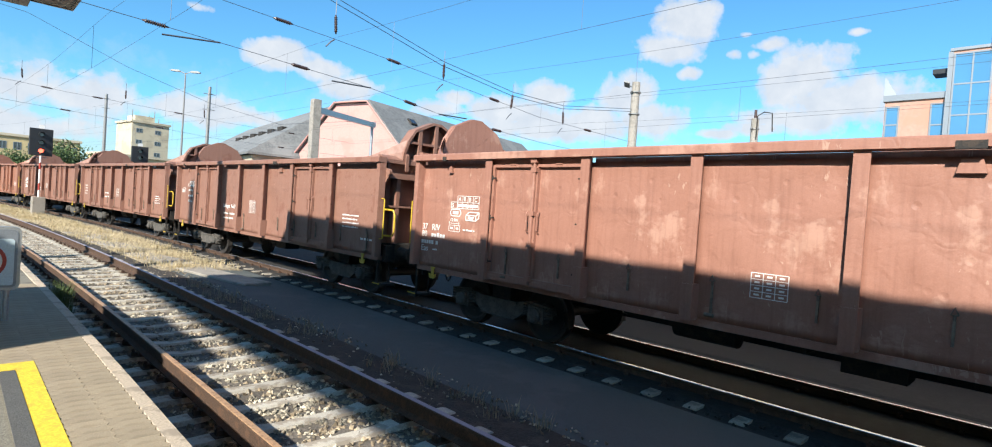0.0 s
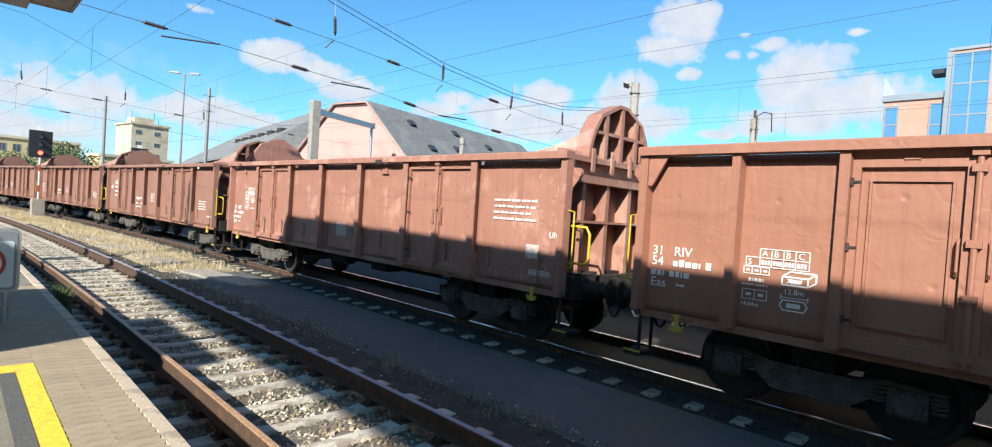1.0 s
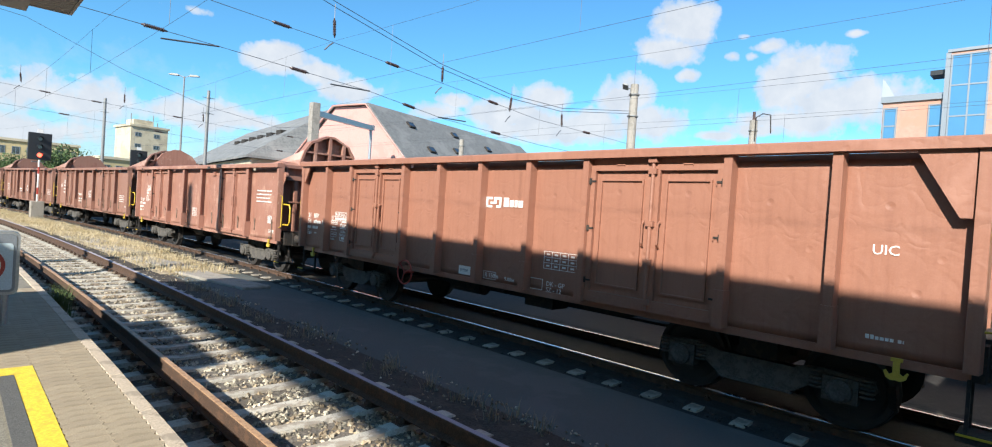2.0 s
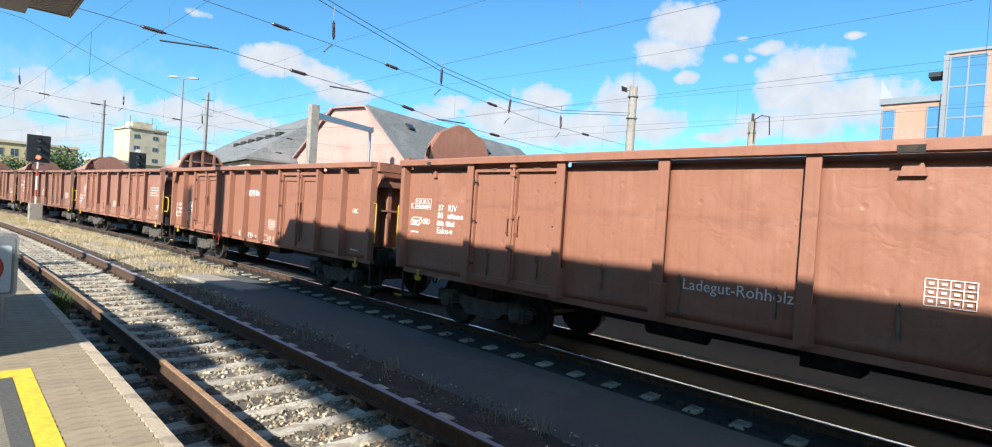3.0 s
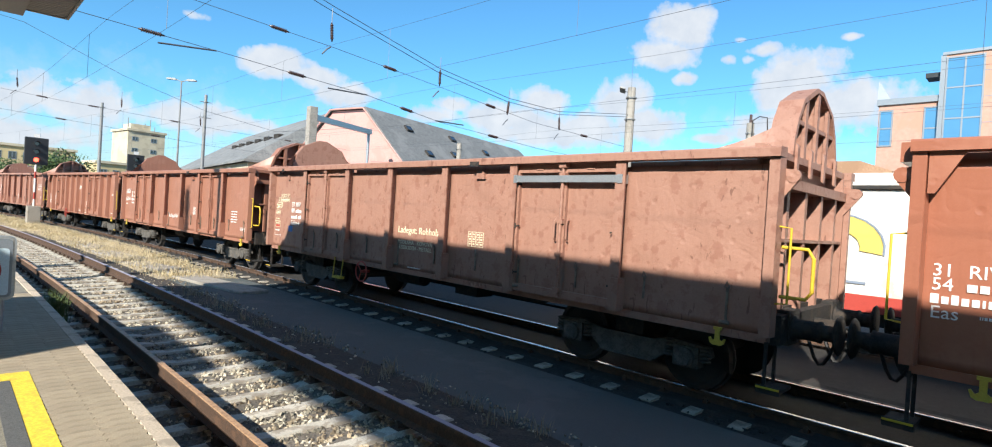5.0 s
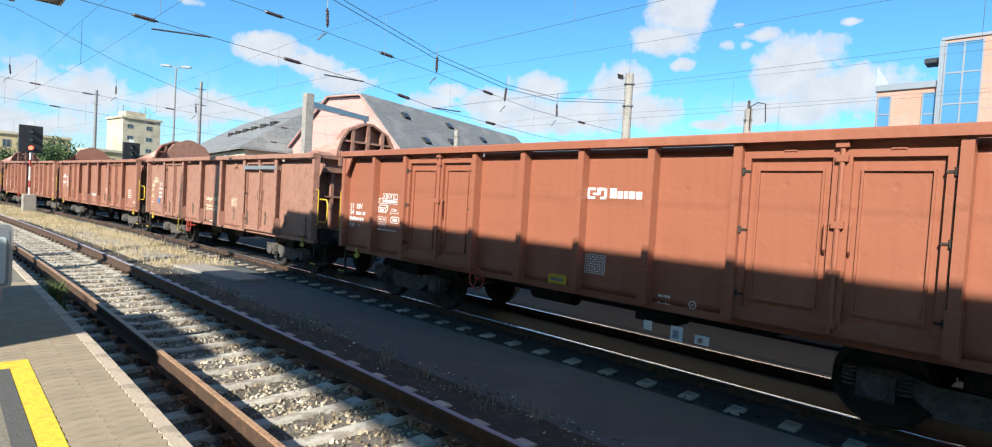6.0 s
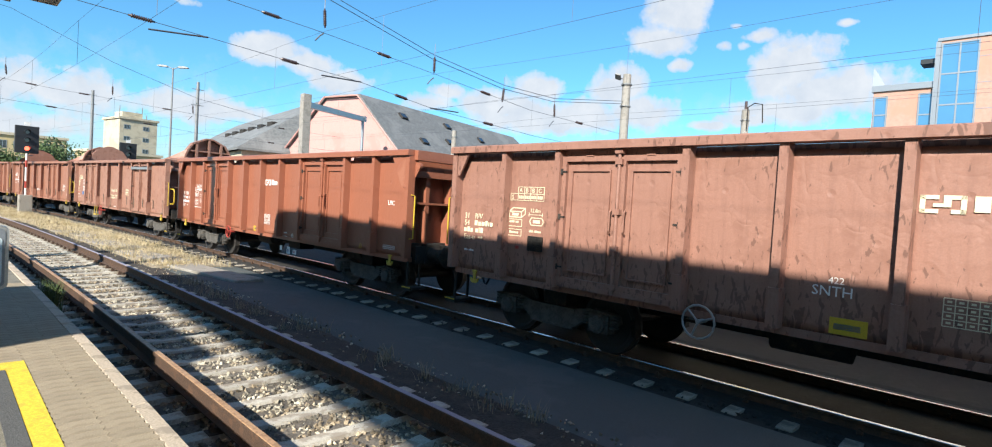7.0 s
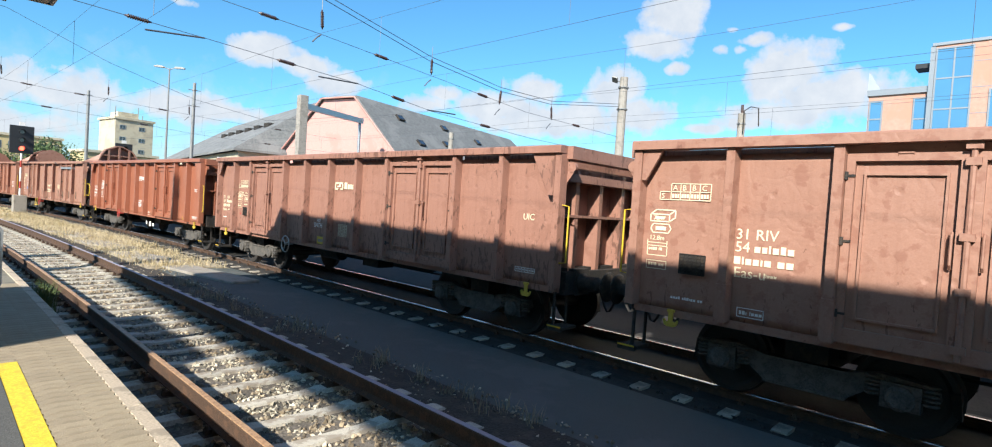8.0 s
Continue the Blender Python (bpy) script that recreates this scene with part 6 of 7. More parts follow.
def build_portal():
    """The bracket portal: a wide concrete post, a sloping box beam and a thin hanger."""
    w = thing("gantry", "pale steel gantry with a tall post and box beam", "gantry", at=pose(0, 0, -0.47))
    a, b = Vector((19.6, 40.5, 9.1)), Vector((28.0, 46.2, 9.6))
    bm = bmesh.new()
    box(bm, a.x - 0.32, a.x + 0.32, a.y - 0.3, a.y + 0.3, 0, a.z + 0.75)
    part("post", bm, M["mast"], w, "wide pale post", bevel=0.03)
    d = b - a
    bm = bmesh.new()
    box(bm, 0, d.length + 0.4, -0.18, 0.18, -0.22, 0.22, Matrix.Translation(a + Vector((0, 0, 0.0))) @ d.to_track_quat("X", "Z").to_matrix().to_4x4())
    part("beam", bm, M["steel"], w, "grey box beam")
    bm = bmesh.new()
    rod(bm, b, (b.x, b.y, 0.3), 0.14, 10)
    rod(bm, b - Vector((0, 0, 0.1)), b + Vector((0, 0, 0.25)), 0.3, 10)
    part("leg", bm, M["steel"], w)
    bm = bmesh.new()
    box(bm, b.x - 0.5, b.x + 0.6, b.y - 0.4, b.y - 0.1, b.z - 4.6, b.z - 3.9)
    part("cabinet", bm, M["iron"], w)


build_portal()


def wire(name, points, r, label, parent=None):
    pts = [Vector(q) for q in points]
    verts, faces = [], []
    for i, p in enumerate(pts):
        d = (pts[min(i + 1, len(pts) - 1)] - pts[max(i - 1, 0)]).normalized()
        u = d.cross(Vector((0, 0, 1)) if abs(d.z) < 0.9 else Vector((1, 0, 0))).normalized()
        v = d.cross(u)
        verts += [tuple(p + (u * math.cos(a * math.pi / 2) + v * math.sin(a * math.pi / 2)) * r) for a in range(4)]
        if i:
            k = 4 * i
            faces += [(k - 4 + a, k - 4 + (a + 1) % 4, k + (a + 1) % 4, k + a) for a in range(4)]
    me = bpy.data.meshes.new(name)
    me.from_pydata(verts, [], faces)
    me.materials.append(M["wire"])
    o = new(name, me)
    o.parent = parent
    if parent is None:
        tagged(o, label, "overhead wire")
    return o


def insulator_mesh(n_, length):
    bm = bmesh.new()
    step = length / n_
    prof = [(-0.06, 0.02)]
    for k in range(n_):
        prof += [(k * step, 0.03), (k * step + step * 0.25, 0.055), (k * step + step * 0.6, 0.05), (k * step + step * 0.75, 0.03)]
    turned(bm, prof + [(length + 0.06, 0.02)], None, 10)
    return mesh_of("insulator", bm, M["insul"], True)


INSUL = insulator_mesh(9, 0.45)


def overhead(x, z_low, z_high, name_label, follow=True, s0=-30.0, s1=110.0, step=5.6, phase=0.0):
    """Contact wire, messenger wire and droppers over one track."""
    w = thing("overhead_line", name_label, "overhead line", "overhead lines")
    span_at = [-11.0, 16.0, 43.0, 70.0, 97.0]

    def sag(s):
        k = min(range(len(span_at)), key=lambda i: abs(span_at[i] - s))
        f = abs(span_at[k] - s) / 13.5
        return z_high - 0.25 * (1 - (1 - min(f, 1)) ** 2)

    def at(s, z):
        p = on_line(s, x) if follow else Vector((x, s, 0))
        return (p.x, p.y, z)

    ss = [s0 + 2.5 * i for i in range(int((s1 - s0) / 2.5) + 1)]
    wire("contact_wire", [at(s, z_low) for s in ss], 0.0036, "", w)
    wire("messenger_wire", [at(s, sag(s)) for s in ss], 0.0036, "", w)
    s = s0 + phase
    while s < 60:
        wire("dropper", [at(s, z_low), at(s, sag(s))], 0.004, "", w)
        s += step


overhead(2.63, 4.75, 5.85, "thin dark contact and messenger wires over the near track", step=6.3, phase=3.0)
overhead(7.96, 5.26, 6.62, "dark overhead wires above the goods train", step=5.8, phase=1.5)
overhead(12.6, 5.2, 6.45, "dark overhead wires above the third track", step=6.8, phase=4.0)
overhead(16.6, 5.1, 6.3, "dark overhead wires above the fourth track", step=7.4, phase=0.0)
overhead(20.5, 5.0, 6.2, "dark overhead wires above the last track", step=7.0, phase=2.0)


def head_span(y, top, low1, low2, drops, label):
    """Cross wires between two masts, with hanging and inline insulators."""
    w = thing("head_span", label, "head span", "head spans")
    for pts, r in ((top, 0.012), (low1, 0.008), (low2, 0.008)):
        wire("cross_wire", [(x, y, z) for x, z in pts], r, "", w)
    if y < 20:
        wire("cross_wire", [(x, y + 0.1, z - 0.12) for x, z in top], 0.012, "", w)
    for x, z in drops:
        part("insulator", INSUL, None, w, "brown ribbed insulator", Matrix.Translation((x, y, z)) @ Matrix.Rotation(radians(90 + random.uniform(-6, 6)), 4, "Y"))
        wire("hanger", [(x, y, z + 0.5), (x, y, z + 0.05)], 0.012, "", w)
        wire("steady_arm", [(x, y, z - 0.68), (x - 0.12, y, z - 0.78), (x - 0.26, y, z - 0.95)], 0.022, "", w)
    for pts in (low1, low2):
        for (xa, za), (xb, zb) in zip(pts[1:], pts[2:]):
            t = 0.45
            d = Vector((xb - xa, 0, zb - za)).normalized()
            m = Matrix.Translation((xa + (xb - xa) * t, y, za + (zb - za) * t)) @ d.to_track_quat("X", "Z").to_matrix().to_4x4()
            part("insulator", INSUL, None, w, "dark inline insulator", m)


head_span(16.0, [(-7.5, 11.4), (0.5, 9.9), (8.3, 8.0), (12.4, 7.1), (16.0, 6.72), (19.2, 6.75), (24.8, 7.6)],
          [(-7.5, 7.7), (1.0, 7.2), (4.9, 6.97), (8.2, 6.79), (12.5, 6.44), (17.6, 6.0), (24.8, 5.9)],
          [(-7.5, 6.8), (1.9, 6.0), (4.9, 5.85), (9.5, 5.58), (12.6, 5.2), (18.0, 4.95), (24.8, 4.9)],
          [(8.2, 7.45), (12.45, 6.98), (16.0, 6.55), (19.2, 6.45)], "sagging head span of thin wires with ribbed insulators")
for xa, za, xb, zb in ((3.6, 5.68, 4.95, 5.82), (8.15, 5.5, 9.5, 5.56), (12.3, 5.2, 13.6, 5.25)):
    wire("registration_arm", [(xa, 15.9, za), (xb, 15.9, zb)], 0.022, "short dark registration arm holding the contact wire")
head_span(43.0, [(-6.5, 12.6), (2.9, 11.5), (7.9, 9.5), (12.9, 8.1), (18.0, 7.4), (24.0, 8.6)],
          [(-6.5, 8.0), (2.7, 7.45), (4.9, 7.3), (7.8, 7.2), (14.4, 6.9), (24.0, 6.8)],
          [(-6.5, 6.8), (2.7, 6.3), (7.0, 6.1), (13.0, 5.7), (24.0, 5.6)],
          [(2.75, 8.2), (7.9, 7.95), (12.6, 7.5)], "distant head span of thin wires with insulators")


# ---- buildings ----
def window_unit(parent, origin, along, up, out, width, height, panes=(2, 2), frame="frame", glass="blueglass", t=0.06):
    """A framed window that stands 3 cm proud of its wall."""
    m = Matrix((along, up, out)).transposed().to_4x4()
    m.translation = origin
    bm = bmesh.new()
    for x0, x1, y0, y1 in ((0, t, 0, height), (width - t, width, 0, height), (t, width - t, 0, t), (t, width - t, height - t, height)):
        box(bm, x0, x1, y0, y1, -0.04, 0.06)
    for i in range(1, panes[0]):
        box(bm, width * i / panes[0] - t / 2, width * i / panes[0] + t / 2, t, height - t, -0.04, 0.05)
    for j in range(1, panes[1]):
        box(bm, t, width - t, height * j / panes[1] - t / 2, height * j / panes[1] + t / 2, -0.04, 0.045)
    w = part("window", bm, M[frame], parent, at=m)
    bm = bmesh.new()
    box(bm, t * 0.5, width - t * 0.5, t * 0.5, height - t * 0.5, -0.03, 0.02)
    part("pane", bm, M[glass], w)
    return w


def build_pink():
    """The pink railway building: a half-hipped gable towards the tracks, slate roofs to both sides."""
    w = thing("railway_building", "pink rendered railway building with clipped gable and grey slate roof", "building")
    base, along, back = Vector((30.7, 51.5, -0.47)), Vector((-0.257, 0.966, 0)), Vector((0.966, 0.257, 0))
    eave, top, depth = 7.5, 12.6, 36.0

    def at(a, d, z):
        return base + along * a + back * d + Vector((0, 0, z))

    def slab(outline, name, mat, parent=w, label="", thick=None):
        bm = bmesh.new()
        vs = [bm.verts.new(p) for p in outline]
        f = bm.faces.new(vs)
        r = bmesh.ops.extrude_face_region(bm, geom=[f])
        bmesh.ops.translate(bm, vec=thick, verts=[v for v in r["geom"] if isinstance(v, bmesh.types.BMVert)])
        return part(name, bm, M[mat], parent, label)

    gable = [(-5.2, 0), (10.3, 0), (10.3, eave), (4.75, top), (0.0, top), (-5.2, eave)]
    slab([at(a, 0, z) for a, z in gable], "gable_wall", "pink", thick=back * 0.4)
    slab([at(-5.2, 0.4, 0), at(-5.2, depth, 0), at(-5.2, depth, eave), at(-5.2, 0.4, eave)], "wall", "pink", thick=along * 0.4)
    slab([at(-5.75, -0.35, eave - 0.45), at(-5.75, depth, eave - 0.45), at(-0.05, depth - 3, top + 0.12), at(-0.05, -0.2, top + 0.12)], "roof", "roof", label="grey slate slope", thick=Vector((0, 0, 0.22)))
    slab([at(4.8, -0.2, top + 0.12), at(4.8, depth - 3, top + 0.12), at(10.8, depth, eave - 0.45), at(10.8, -0.35, eave - 0.45)], "roof", "roof", thick=Vector((0, 0, 0.22)))
    slab([at(-0.05, -0.2, top + 0.1), at(-0.05, depth - 3, top + 0.1), at(2.35, depth - 3, top + 0.35), at(2.35, 0.6, top + 0.35)], "roof", "roof", thick=Vector((0, 0, 0.2)))
    slab([at(4.8, -0.2, top + 0.1), at(4.8, depth - 3, top + 0.1), at(2.35, depth - 3, top + 0.35), at(2.35, 0.6, top + 0.35)], "roof", "roof", thick=Vector((0, 0, 0.2)))
    # verge trim along the sloping gable edges
    for a0, z0, a1, z1 in ((-5.75, eave - 0.4, 0.0, top + 0.15), (4.75, top + 0.15, 10.8, eave - 0.4), (0.0, top + 0.15, 4.75, top + 0.15)):
        bm = bmesh.new()
        p, q = at(a0, -0.4, z0), at(a1, -0.4, z1)
        rod(bm, p, q, 0.08, 6)
        part("verge_trim", bm, M["pink"], w)
    # roof hatches
    for d, f in ((5.5, 0.25), (5.0, 0.72), (11.0, 0.35), (13.5, 0.75), (17.0, 0.3), (20.0, 0.6), (25.0, 0.42)):
        a, z = -5.75 + 5.7 * f, eave - 0.45 + (top - eave + 0.57) * f + 0.28
        bm = bmesh.new()
        m = Matrix((back, (along * 5.7 + Vector((0, 0, 5.67))).normalized(), back.cross((along * 5.7 + Vector((0, 0, 5.67))).normalized()))).transposed().to_4x4()
        m.translation = at(a, d, z)
        box(bm, -0.5, 0.5, -0.4, 0.4, -0.12, 0.16, m)
        hatch = part("roof_hatch", bm, M["iron"], w)
        bm = bmesh.new()
        box(bm, -0.4, 0.4, -0.3, 0.3, 0.16, 0.18, m)
        part("pane", bm, M["darkglass"], hatch)
    bm = bmesh.new()
    rod(bm, at(-5.95, -0.3, eave - 0.5), at(-5.95, depth, eave - 0.5), 0.12, 8)
    part("gutter", bm, M["steel"], w)
    bm = bmesh.new()
    rod(bm, at(-5.5, -0.12, 0), at(-5.5, -0.12, eave - 0.5), 0.08, 8)
    part("downpipe", bm, M["steel"], w)
    # the long wing beyond, with its ridge running away along the line
    v = thing("railway_shed", "long low railway shed with a grey slate roof and cream walls", "building")
    r0, r1 = Vector((34.0, 64.5, 0)), Vector((39.4, 108.0, 0))
    d = (r1 - r0).normalized()
    n_ = Vector((d.y, -d.x, 0))
    for sgn in (-1, 1):
        e0, e1 = r0 + n_ * sgn * 11 - d * 4, r1 + n_ * sgn * 11 + d * 4
        slab([Vector((e0.x, e0.y, 6.2)), Vector((e1.x, e1.y, 6.2)), Vector((r1.x, r1.y, 13.5)), Vector((r0.x, r0.y, 13.5))], "roof", "roof", v, thick=Vector((0, 0, 0.25)))
    for p, sgn in ((r0, -1), (r1, 1)):
        e0, e1 = p + n_ * -11 + d * 4 * sgn, p + n_ * 11 + d * 4 * sgn
        slab([Vector((e0.x, e0.y, 6.2)), Vector((e1.x, e1.y, 6.2)), Vector((p.x, p.y, 13.5))], "roof", "roof", v, thick=Vector((0, 0, 0.25)))
    bm = bmesh.new()
    q = [r0 - n_ * 10.4 - d * 3.4, r1 - n_ * 10.4 + d * 3.4, r1 + n_ * 10.4 + d * 3.4, r0 + n_ * 10.4 - d * 3.4]
    prism(bm, [(p.x, p.y) for p in q], -0.47, 6.2, "z")
    part("wall", bm, M["creamwall"], v)
    for i in range(6):
        c = q[0] + d * (4 + 7.2 * i)
        window_unit(v, c + Vector((0, 0, 2.6)), d, Vector((0, 0, 1)), -n_ if (d.cross(Vector((0, 0, 1)))).dot(-n_) > 0 else n_, 2.4, 2.2, (3, 2), glass="darkglass")
    for i in range(6):
        t = 0.06 + 0.1 * i
        c = (r0 - n_ * 5.5).lerp(r1 - n_ * 5.5, t)
        bm = bmesh.new()
        box(bm, c.x - 0.5, c.x + 0.5, c.y - 0.7, c.y + 0.7, 9.75, 10.3)
        part("roof_hatch", bm, M["iron"], v)


build_pink()


def build_modern():
    """Terracotta-clad office block with tall blue glazing and a stepped roofline."""
    w = thing("office_building", "modern terracotta-clad office block with blue glass bays", "building")
    x0 = 45.0
    blocks = [("wing", 9.55, 5.6, -0.47, 11.15), ("tower", 6.15, -22.0, -0.47, 14.0)]
    for name, ya, yb, z0, z1 in blocks:
        bm = bmesh.new()
        box(bm, x0 + (0.25 if name == "wing" else 0.0), x0 + 22, yb if name == "tower" else 6.16, ya, z0, z1)
        part("wall", bm, M["terra"], w, "terracotta panel cladding")
    up, out, along = Vector((0, 0, 1)), Vector((-1, 0, 0)), Vector((0, -1, 0))
    # glazing: start y, width, foot, height, panes
    for y, wd, z, h, panes, xo in ((9.50, 0.80, 8.35, 2.45, (1, 2), 0.25), (6.02, 1.9, 8.0, 5.85, (2, 3), 0.0), (7.05, 0.85, 8.05, 2.8, (1, 2), 0.25), (3.3, 4.6, 8.15, 2.9, (3, 1), 0.0), (-3.0, 4.6, 8.15, 2.9, (3, 1), 0.0),
                                   (8.3, 2.4, 3.6, 2.4, (2, 1), 0.25), (5.2, 2.6, 3.6, 2.4, (2, 1), 0.0), (1.2, 4.4, 3.6, 2.4, (3, 1), 0.0)):
        window_unit(w, Vector((x0 + xo, y, z)), along, up, out, wd, h, panes, t=0.09)
    for k in range(1, 9):
        bm = bmesh.new()
        box(bm, x0 - 0.012, x0 + 0.02, -22, 6.0, k * 1.6 - 0.02, k * 1.6 + 0.02)
        part("panel_joint", bm, M["frame"], w)
    bm = bmesh.new()
    box(bm, x0 + 0.1, x0 + 22.2, 6.16, 9.65, 11.15, 11.55)
    part("parapet", bm, M["frame"], w, "grey metal parapet")
    bm = bmesh.new()
    box(bm, x0 - 0.1, x0 + 22.2, -22.1, 6.22, 14.0, 14.18)
    part("roof_edge", bm, M["frame"], w)
    bm = bmesh.new()
    prism(bm, [(9.62, 11.55), (9.62, 12.75), (9.55, 12.75), (8.9, 11.55)], x0 + 0.1, x0 + 0.15, "x")
    part("glass_fin", bm, M["steel"], w)
    bm = bmesh.new()
    box(bm, x0 + 0.3, x0 + 1.6, 6.2, 7.1, 12.75, 13.05)
    part("roof_lamp", bm, M["blackpaint"], w)
    bm = bmesh.new()
    box(bm, x0 - 0.05, x0 + 0.1, 6.04, 6.3, 8.0, 14.0)
    part("corner_strip", bm, M["frame"], w)


build_modern()


def build_block(name, x, y, wx, wy, z1, mat, label, rows, cols, turn_=0.0):
    w = thing(name, label, "building", at=pose(x, y, -0.47, 0, 0, turn_))
    bm = bmesh.new()
    box(bm, -wx / 2, wx / 2, -wy / 2, wy / 2, 0, z1)
    part("wall", bm, M[mat], w)
    bm = bmesh.new()
    box(bm, -wx / 2 - 0.4, wx / 2 + 0.4, -wy / 2 - 0.4, wy / 2 + 0.4, z1, z1 + 0.6)
    part("roof_edge", bm, M["creamwall"], w)
    fh = z1 / (rows + 0.3)
    for i in range(rows):
        for j in range(cols):
            window_unit(w, Vector((-wx / 2 + wx * (j + 0.22) / cols, -wy / 2, fh * (i + 0.45))), Vector((1, 0, 0)), Vector((0, 0, 1)), Vector((0, -1, 0)), wx / cols * (0.56 if cols > 2 else 0.32), fh * (0.5 if cols > 2 else 0.36), (2, 1), glass="darkglass", t=0.12)
    return w


tower = build_block("tower_block", 40.8, 196.0, 9.8, 12.0, 20.6, "creamwall", "tall cream apartment tower with aerials on its roof", 6, 2, 8)
for k, (x, h) in enumerate(((-4.0, 3.5), (-1.5, 2.0), (1.2, 2.6), (3.0, 4.2), (4.6, 2.2))):
    bm = bmesh.new()
    rod(bm, (x, -3 + k, 21.0), (x, -3 + k, 21.0 + h), 0.12, 6)
    part("aerial", bm, M["lampmetal"], tower)
bm = bmesh.new()
box(bm, -3.2, 2.0, -3, 3, 21.1, 23.0)
part("lift_house", bm, M["creamwall"], tower)
build_block("yellow_building", 7.0, 190.0, 34.0, 12.0, 12.5, "yellowwall", "long ochre building with rows of windows", 3, 12, 4)
build_block("yellow_building", 33.5, 172.0, 16.0, 10.0, 9.5, "yellowwall", "lower ochre building behind the trees", 2, 6, 8)
build_block("brick_building", 33.0, 8.6, 13.0, 9.0, 4.35, "brick", "low tan brick building with a flat roof", 1, 2, -90)
bm = bmesh.new()
prism(bm, [(0.0, 0.0), (3.2, 0.0), (3.2, 0.6), (2.2, 1.05), (1.2, 1.05), (0.0, 0.6)], -0.5, 0.3, "x")


def build_parapet(bm):
    solid("roof_parapet", bm, M["brick"], "raised brick parapet on a flat roof", "parapet", at=pose(28.6, 5.3, 4.3))


build_parapet(bm)


def build_white_wagon():
    """The white goods van parked on the next track, with faded spray paint in shapes."""
    w = thing("parked_van_wagon", "dirty white van wagon with faded yellow spray-painted shapes", "freight wagon", at=pose(14.1, 1.0, DROP))
    bm = bmesh.new()
    prism(bm, [(-1.35, 1.05), (-1.35, 3.25), (-1.25, 3.42), (1.25, 3.42), (1.35, 3.25), (1.35, 1.05)], -9.0, 9.0)
    part("body", bm, M["whitewag"], w)
    for y in (-7.6, -5.0, -2.4, 0.2, 2.8, 5.4, 8.0):
        bm = bmesh.new()
        box(bm, -1.375, -1.35, y - 0.04, y + 0.04, 1.05, 3.12)
        part("seam", bm, M["whitewag"], w)
    bm = bmesh.new()
    box(bm, -1.42, -1.351, -8.6, 8.6, 3.10, 3.17)
    part("door_track", bm, M["iron"], w)
    bm = bmesh.new()
    box(bm, -1.36, 1.36, -9.0, 9.0, 0.72, 1.05)
    part("skirt", bm, M["redpaint"], w, "dull red skirt")
    yellow, grey_ = plain("spray_yellow", (0.62, 0.47, 0.10)), plain("spray_grey", (0.20, 0.24, 0.30))
    def blob(pts, mat, z=-1.381):
        bm = bmesh.new()
        prism(bm, pts, z, z + 0.004, "x")
        part("spray_paint", bm, mat, w)
    def band(c, r0, r1, a0, a1, sy=1.0):
        n_ = 12
        o = [(c[0] + sy * r1 * math.cos(radians(a0 + (a1 - a0) * i / n_)), c[1] + r1 * math.sin(radians(a0 + (a1 - a0) * i / n_))) for i in range(n_ + 1)]
        return o + [(c[0] + sy * r0 * math.cos(radians(a1 + (a0 - a1) * i / n_)), c[1] + r0 * math.sin(radians(a1 + (a0 - a1) * i / n_))) for i in range(n_ + 1)]
    for y in (-6.2, -2.7, 2.2, 5.2):
        blob(band((y, 1.95), 0.30, 0.62, -10, 190, 1.2), yellow)
        blob([(y + 0.95, 2.05), (y + 1.05, 2.35), (y + 1.9, 2.40), (y + 2.0, 2.1), (y + 1.6, 2.02)], yellow)
        blob([(y + 1.3, 1.4), (y + 1.3, 2.02), (y + 1.55, 2.02), (y + 1.5, 1.4)], yellow)
        blob(band((y, 1.95), 0.63, 0.66, -10, 190, 1.2), grey_, -1.385)
        blob([(y - 0.5, 1.25), (y - 0.5, 1.30), (y + 1.4, 1.32), (y + 1.4, 1.27)], grey_)
    bm = bmesh.new()
    box(bm, -1.2, 1.2, -8.9, 8.9, 0.45, 0.72)
    part("underframe", bm, M["iron"], w)
    for y in (-6.4, 6.4):
        for e in (-0.9, 0.9):
            part("wheelset", BOGIE["wheelset"], None, w, at=pose(0, y + e, 0.46))


build_white_wagon()
third = track("track_3", 14.1, DROP, {-1: M["railshine"], 1: M["railhead"]}, "rusty rails under the parked white wagon")


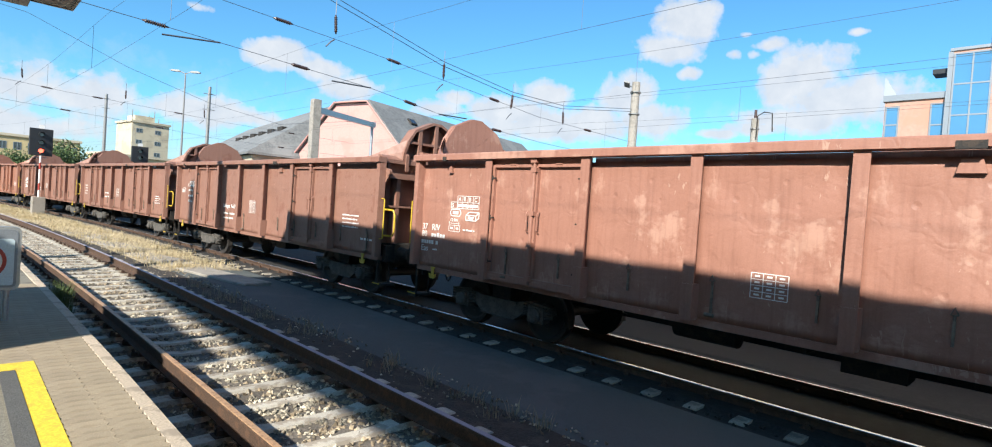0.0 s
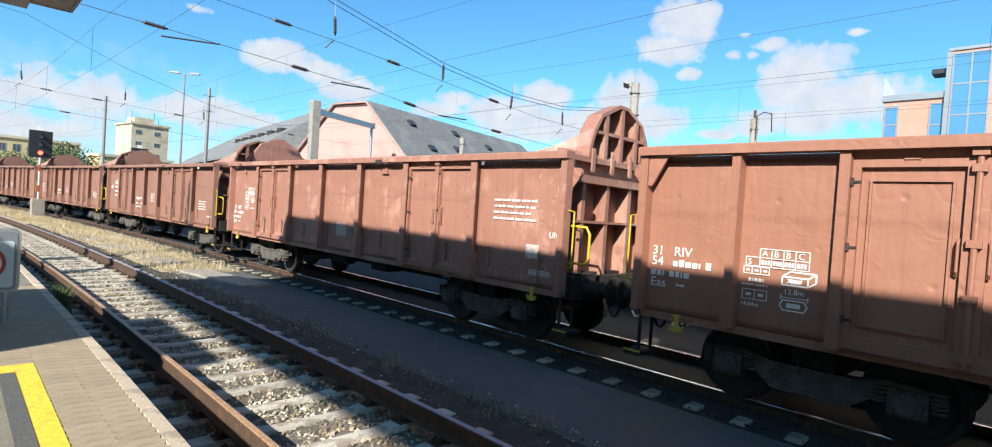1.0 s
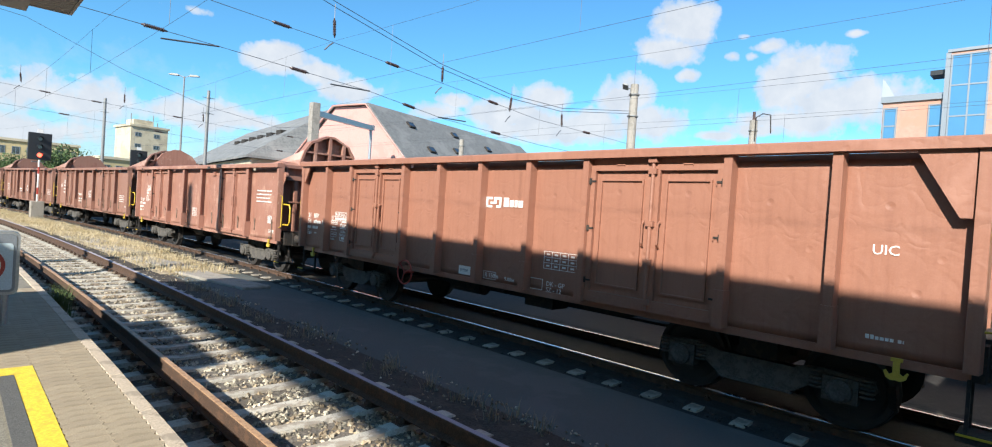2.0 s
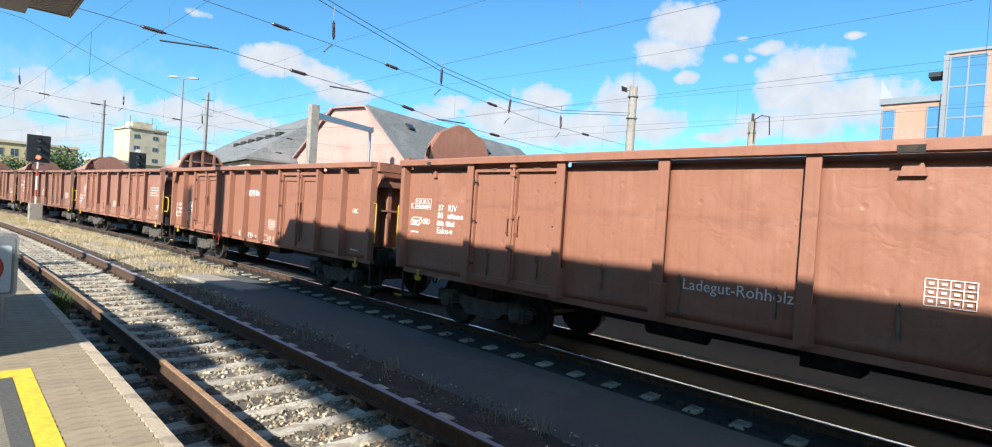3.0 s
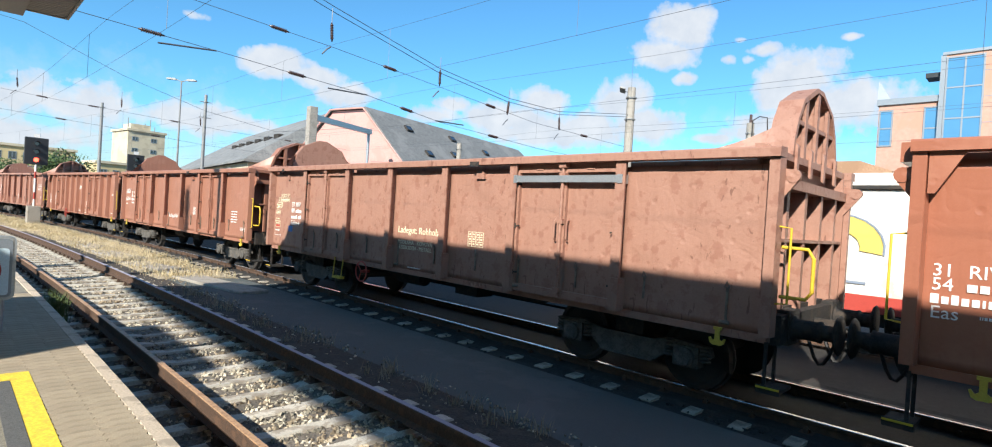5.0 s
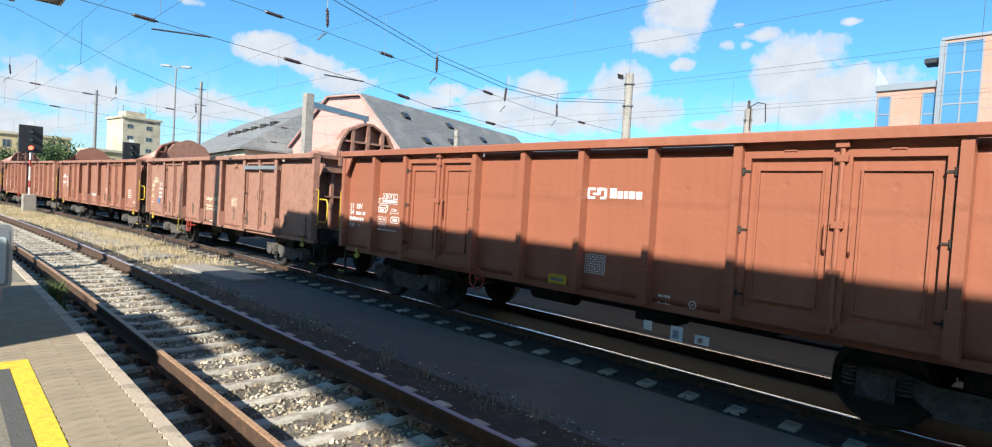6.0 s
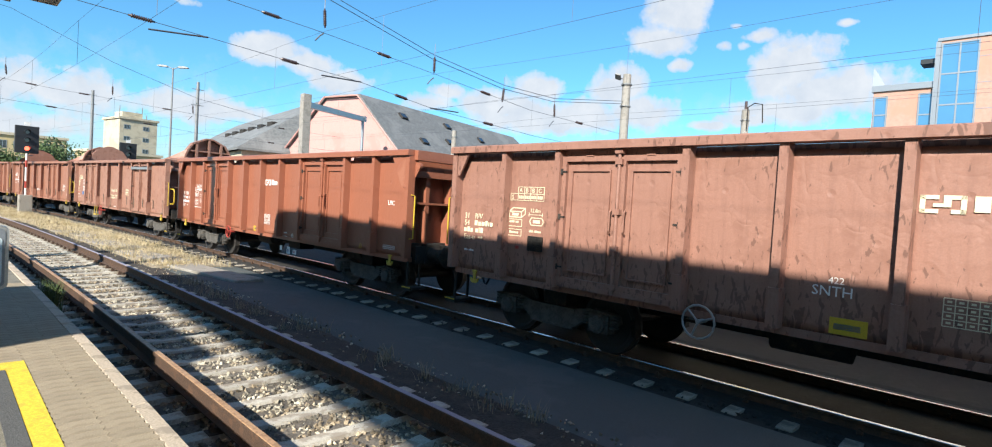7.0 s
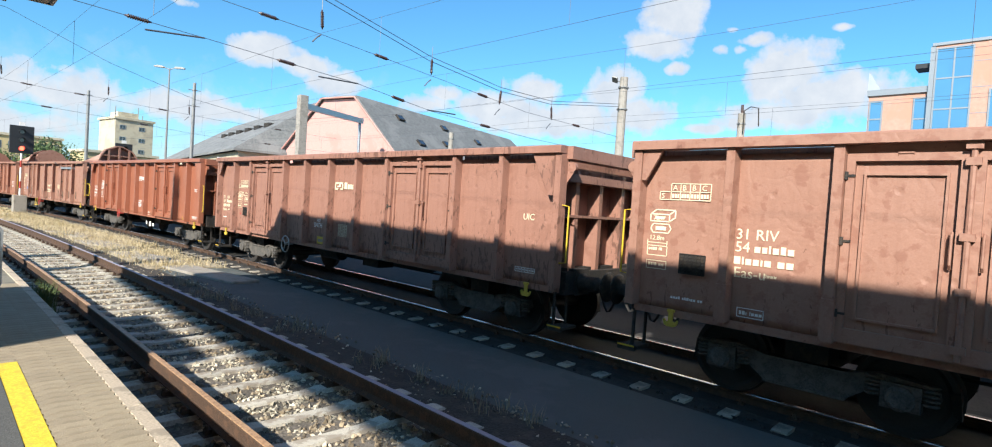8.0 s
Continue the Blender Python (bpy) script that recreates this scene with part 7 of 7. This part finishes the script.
# ---- trees and dry growth ----
def build_tree(x, y, height, spread, seed, label):
    rng = random.Random(seed)
    w = thing("tree", label, "tree", "trees", at=pose(x, y, -0.47))
    bm = bmesh.new()
    rod(bm, (0, 0, 0), (0.1, 0, height * 0.45), 0.32, 10, 0.2)
    tips = []
    for i in range(9):
        a, h = rng.uniform(0, 6.28), height * rng.uniform(0.35, 0.8)
        tip = Vector((math.cos(a) * spread * rng.uniform(0.3, 0.7), math.sin(a) * spread * rng.uniform(0.3, 0.7), h + height * 0.15))
        rod(bm, (0.08, 0, min(h, height * 0.44)), tip, 0.12, 6, 0.04)
        tips.append(tip)
    part("trunk", bm, M["bark"], w)
    verts, faces = [], []
    for tip in tips + [Vector((0, 0, height * 0.8)), Vector((0, 0, height * 0.62))]:
        for _ in range(260):
            d = Vector((rng.gauss(0, 1), rng.gauss(0, 1), rng.gauss(0, 0.8)))
            p = tip + d * spread * 0.26
            q = Euler((rng.uniform(0, 6), rng.uniform(0, 6), rng.uniform(0, 6))).to_matrix()
            r = rng.uniform(0.16, 0.34)
            k = len(verts)
            for c in ((-r, 0, 0), (0, -r * 0.6, 0), (r, 0, 0), (0, r * 0.6, r * 0.2)):
                verts.append(p + q @ Vector(c))
            faces.append((k, k + 1, k + 2, k + 3))
    me = bpy.data.meshes.new("crown")
    me.from_pydata([tuple(v) for v in verts], [], faces)
    me.materials.append(M["leaf"])
    part("crown", me, None, w)


build_tree(16.0, 150.0, 9.0, 4.6, 3, "dense green deciduous tree beyond the tracks")
build_tree(19.5, 158.0, 9.5, 5.4, 5, "broad green deciduous tree beyond the tracks")
build_tree(9.5, 160.0, 7.0, 4.6, 8, "green deciduous tree at the end of the yard")


def grass(name, count, place, mat, label, h0, h1):
    """Tufts of bent blades as one body."""
    rng = np.random.default_rng(count)
    verts, faces = [], []
    for _ in range(count):
        s, x, z = place(rng)
        p = on_line(s, x)
        a, h, w_ = rng.uniform(0, 6.28), rng.uniform(h0, h1), rng.uniform(0.003, 0.008)
        lean = rng.uniform(0.1, 0.7) * h
        dx, dy = math.cos(a), math.sin(a)
        k = len(verts)
        verts += [(p.x - dy * w_, p.y + dx * w_, z), (p.x + dy * w_, p.y - dx * w_, z), (p.x + dx * lean * 0.4 + dy * w_ * 0.7, p.y + dy * lean * 0.4 - dx * w_ * 0.7, z + h * 0.6),
                  (p.x + dx * lean * 0.4 - dy * w_ * 0.7, p.y + dy * lean * 0.4 + dx * w_ * 0.7, z + h * 0.6), (p.x + dx * lean, p.y + dy * lean, z + h)]
        faces += [(k, k + 1, k + 2, k + 3), (k + 3, k + 2, k + 4)]
    me = bpy.data.meshes.new(name)
    me.from_pydata(verts, [], faces)
    me.materials.append(mat)
    return tagged(new(name, me), label, "grass", "", "stuff")


def clumps(s0, s1, x0, x1, z, n_, seed, spread=0.12):
    r = np.random.default_rng(seed)
    centres = [(r.uniform(s0, s1), r.uniform(x0, x1)) for _ in range(n_)]

    def place(rng):
        c = centres[rng.integers(len(centres))]
        return c[0] + rng.normal(0, spread), float(np.clip(c[1] + rng.normal(0, spread), x0 - 0.2, x1 + 0.2)), z
    return place


grass("dry_grass", 26000, clumps(16.4, 62, 4.3, 6.2, -0.27, 900, 4, 0.2), M["drygrass"], "straw-coloured dry grass between the tracks", 0.05, 0.22)
grass("dry_weeds", 700, clumps(3.5, 16, 3.95, 4.5, -0.32, 34, 5, 0.06), M["deadweed"], "sparse dead weeds along the sleeper ends", 0.06, 0.30)
grass("green_weeds", 420, clumps(11.0, 11.3, 1.25, 1.4, -0.25, 3, 9, 0.06), M["weed"], "small green weed growing at the platform edge", 0.25, 0.62)
grass("green_weeds", 3500, clumps(55, 90, 3.2, 5.5, -0.27, 120, 12, 0.3), M["weed"], "low green weeds far down the yard", 0.05, 0.25)

# flat concrete slabs of an old crossing in the turf
crossing = thing("old_crossing", "pale concrete slabs of a disused crossing in the turf", "paving", kind="structure")
for i, (s, x, l, b) in enumerate(((15.2, 5.3, 3.4, 0.75), (19.2, 5.0, 3.2, 0.8), (23.2, 4.9, 3.4, 0.8), (27.5, 4.9, 3.6, 0.8))):
    bm = bmesh.new()
    box(bm, -b / 2, b / 2, -l / 2, l / 2, -0.2, 0.0)
    part("slab", bm, M["slab"], crossing, at=line_pose(s, x, -0.215) @ pose(0, 0, 0, 0, 0, 8), bevel=0.02)

# unseen wall added behind the platform on the sunny side, its height set to cut low sky light
bm = bmesh.new()
box(bm, -18.4, -18.0, -90, 60, -0.47, 10.2)
solid("sky_block_wall", bm, M["yellowwall"], "unseen plain ochre wall added to block low sky light", "wall", kind="structure")


# ---- motion ----
PITCH = 14.04


# slack in the couplings: how far each wagon hangs back from an even spacing
SLACK = {-3: -0.55, -2: -0.46, -1: -0.38, 0: -0.293, 1: -0.195, 2: -0.055, 3: -0.128, 4: -0.033, 5: 0.091, 6: 0.246, 7: 0.369}


def train_front(t):
    """How far along the line the front corner of wagon 0 has come: the train gathers speed slowly."""
    return 22.748 + 9.145 * t + 0.1353 * t * t - 0.0039 * t ** 3


def motions():
    for i, (w, wheels) in wagons.items():
        rows = []
        for k in range(17):
            t = k * 0.5
            mid = train_front(t) - PITCH * i - SLACK[i] - HALF
            a, b = on_line(mid + 4.5, FAR), on_line(mid - 4.5, FAR)
            d = a - b
            rows.append((t, Matrix.Translation((a + b) / 2 + Vector((0, 0, DROP))) @ Matrix.Rotation(math.atan2(-d.x, d.y), 4, "Z")))
        walk(w, rows)
        for wheel in wheels:
            rest = Vector(wheel.location)
            rows = []
            for k in range(121):
                t = k / 15
                roll = (train_front(t) - train_front(0)) / 0.46
                rows.append((t, Matrix.Translation(rest) @ Matrix.Rotation(-roll, 4, "X")))
            walk(wheel, rows)


motions()
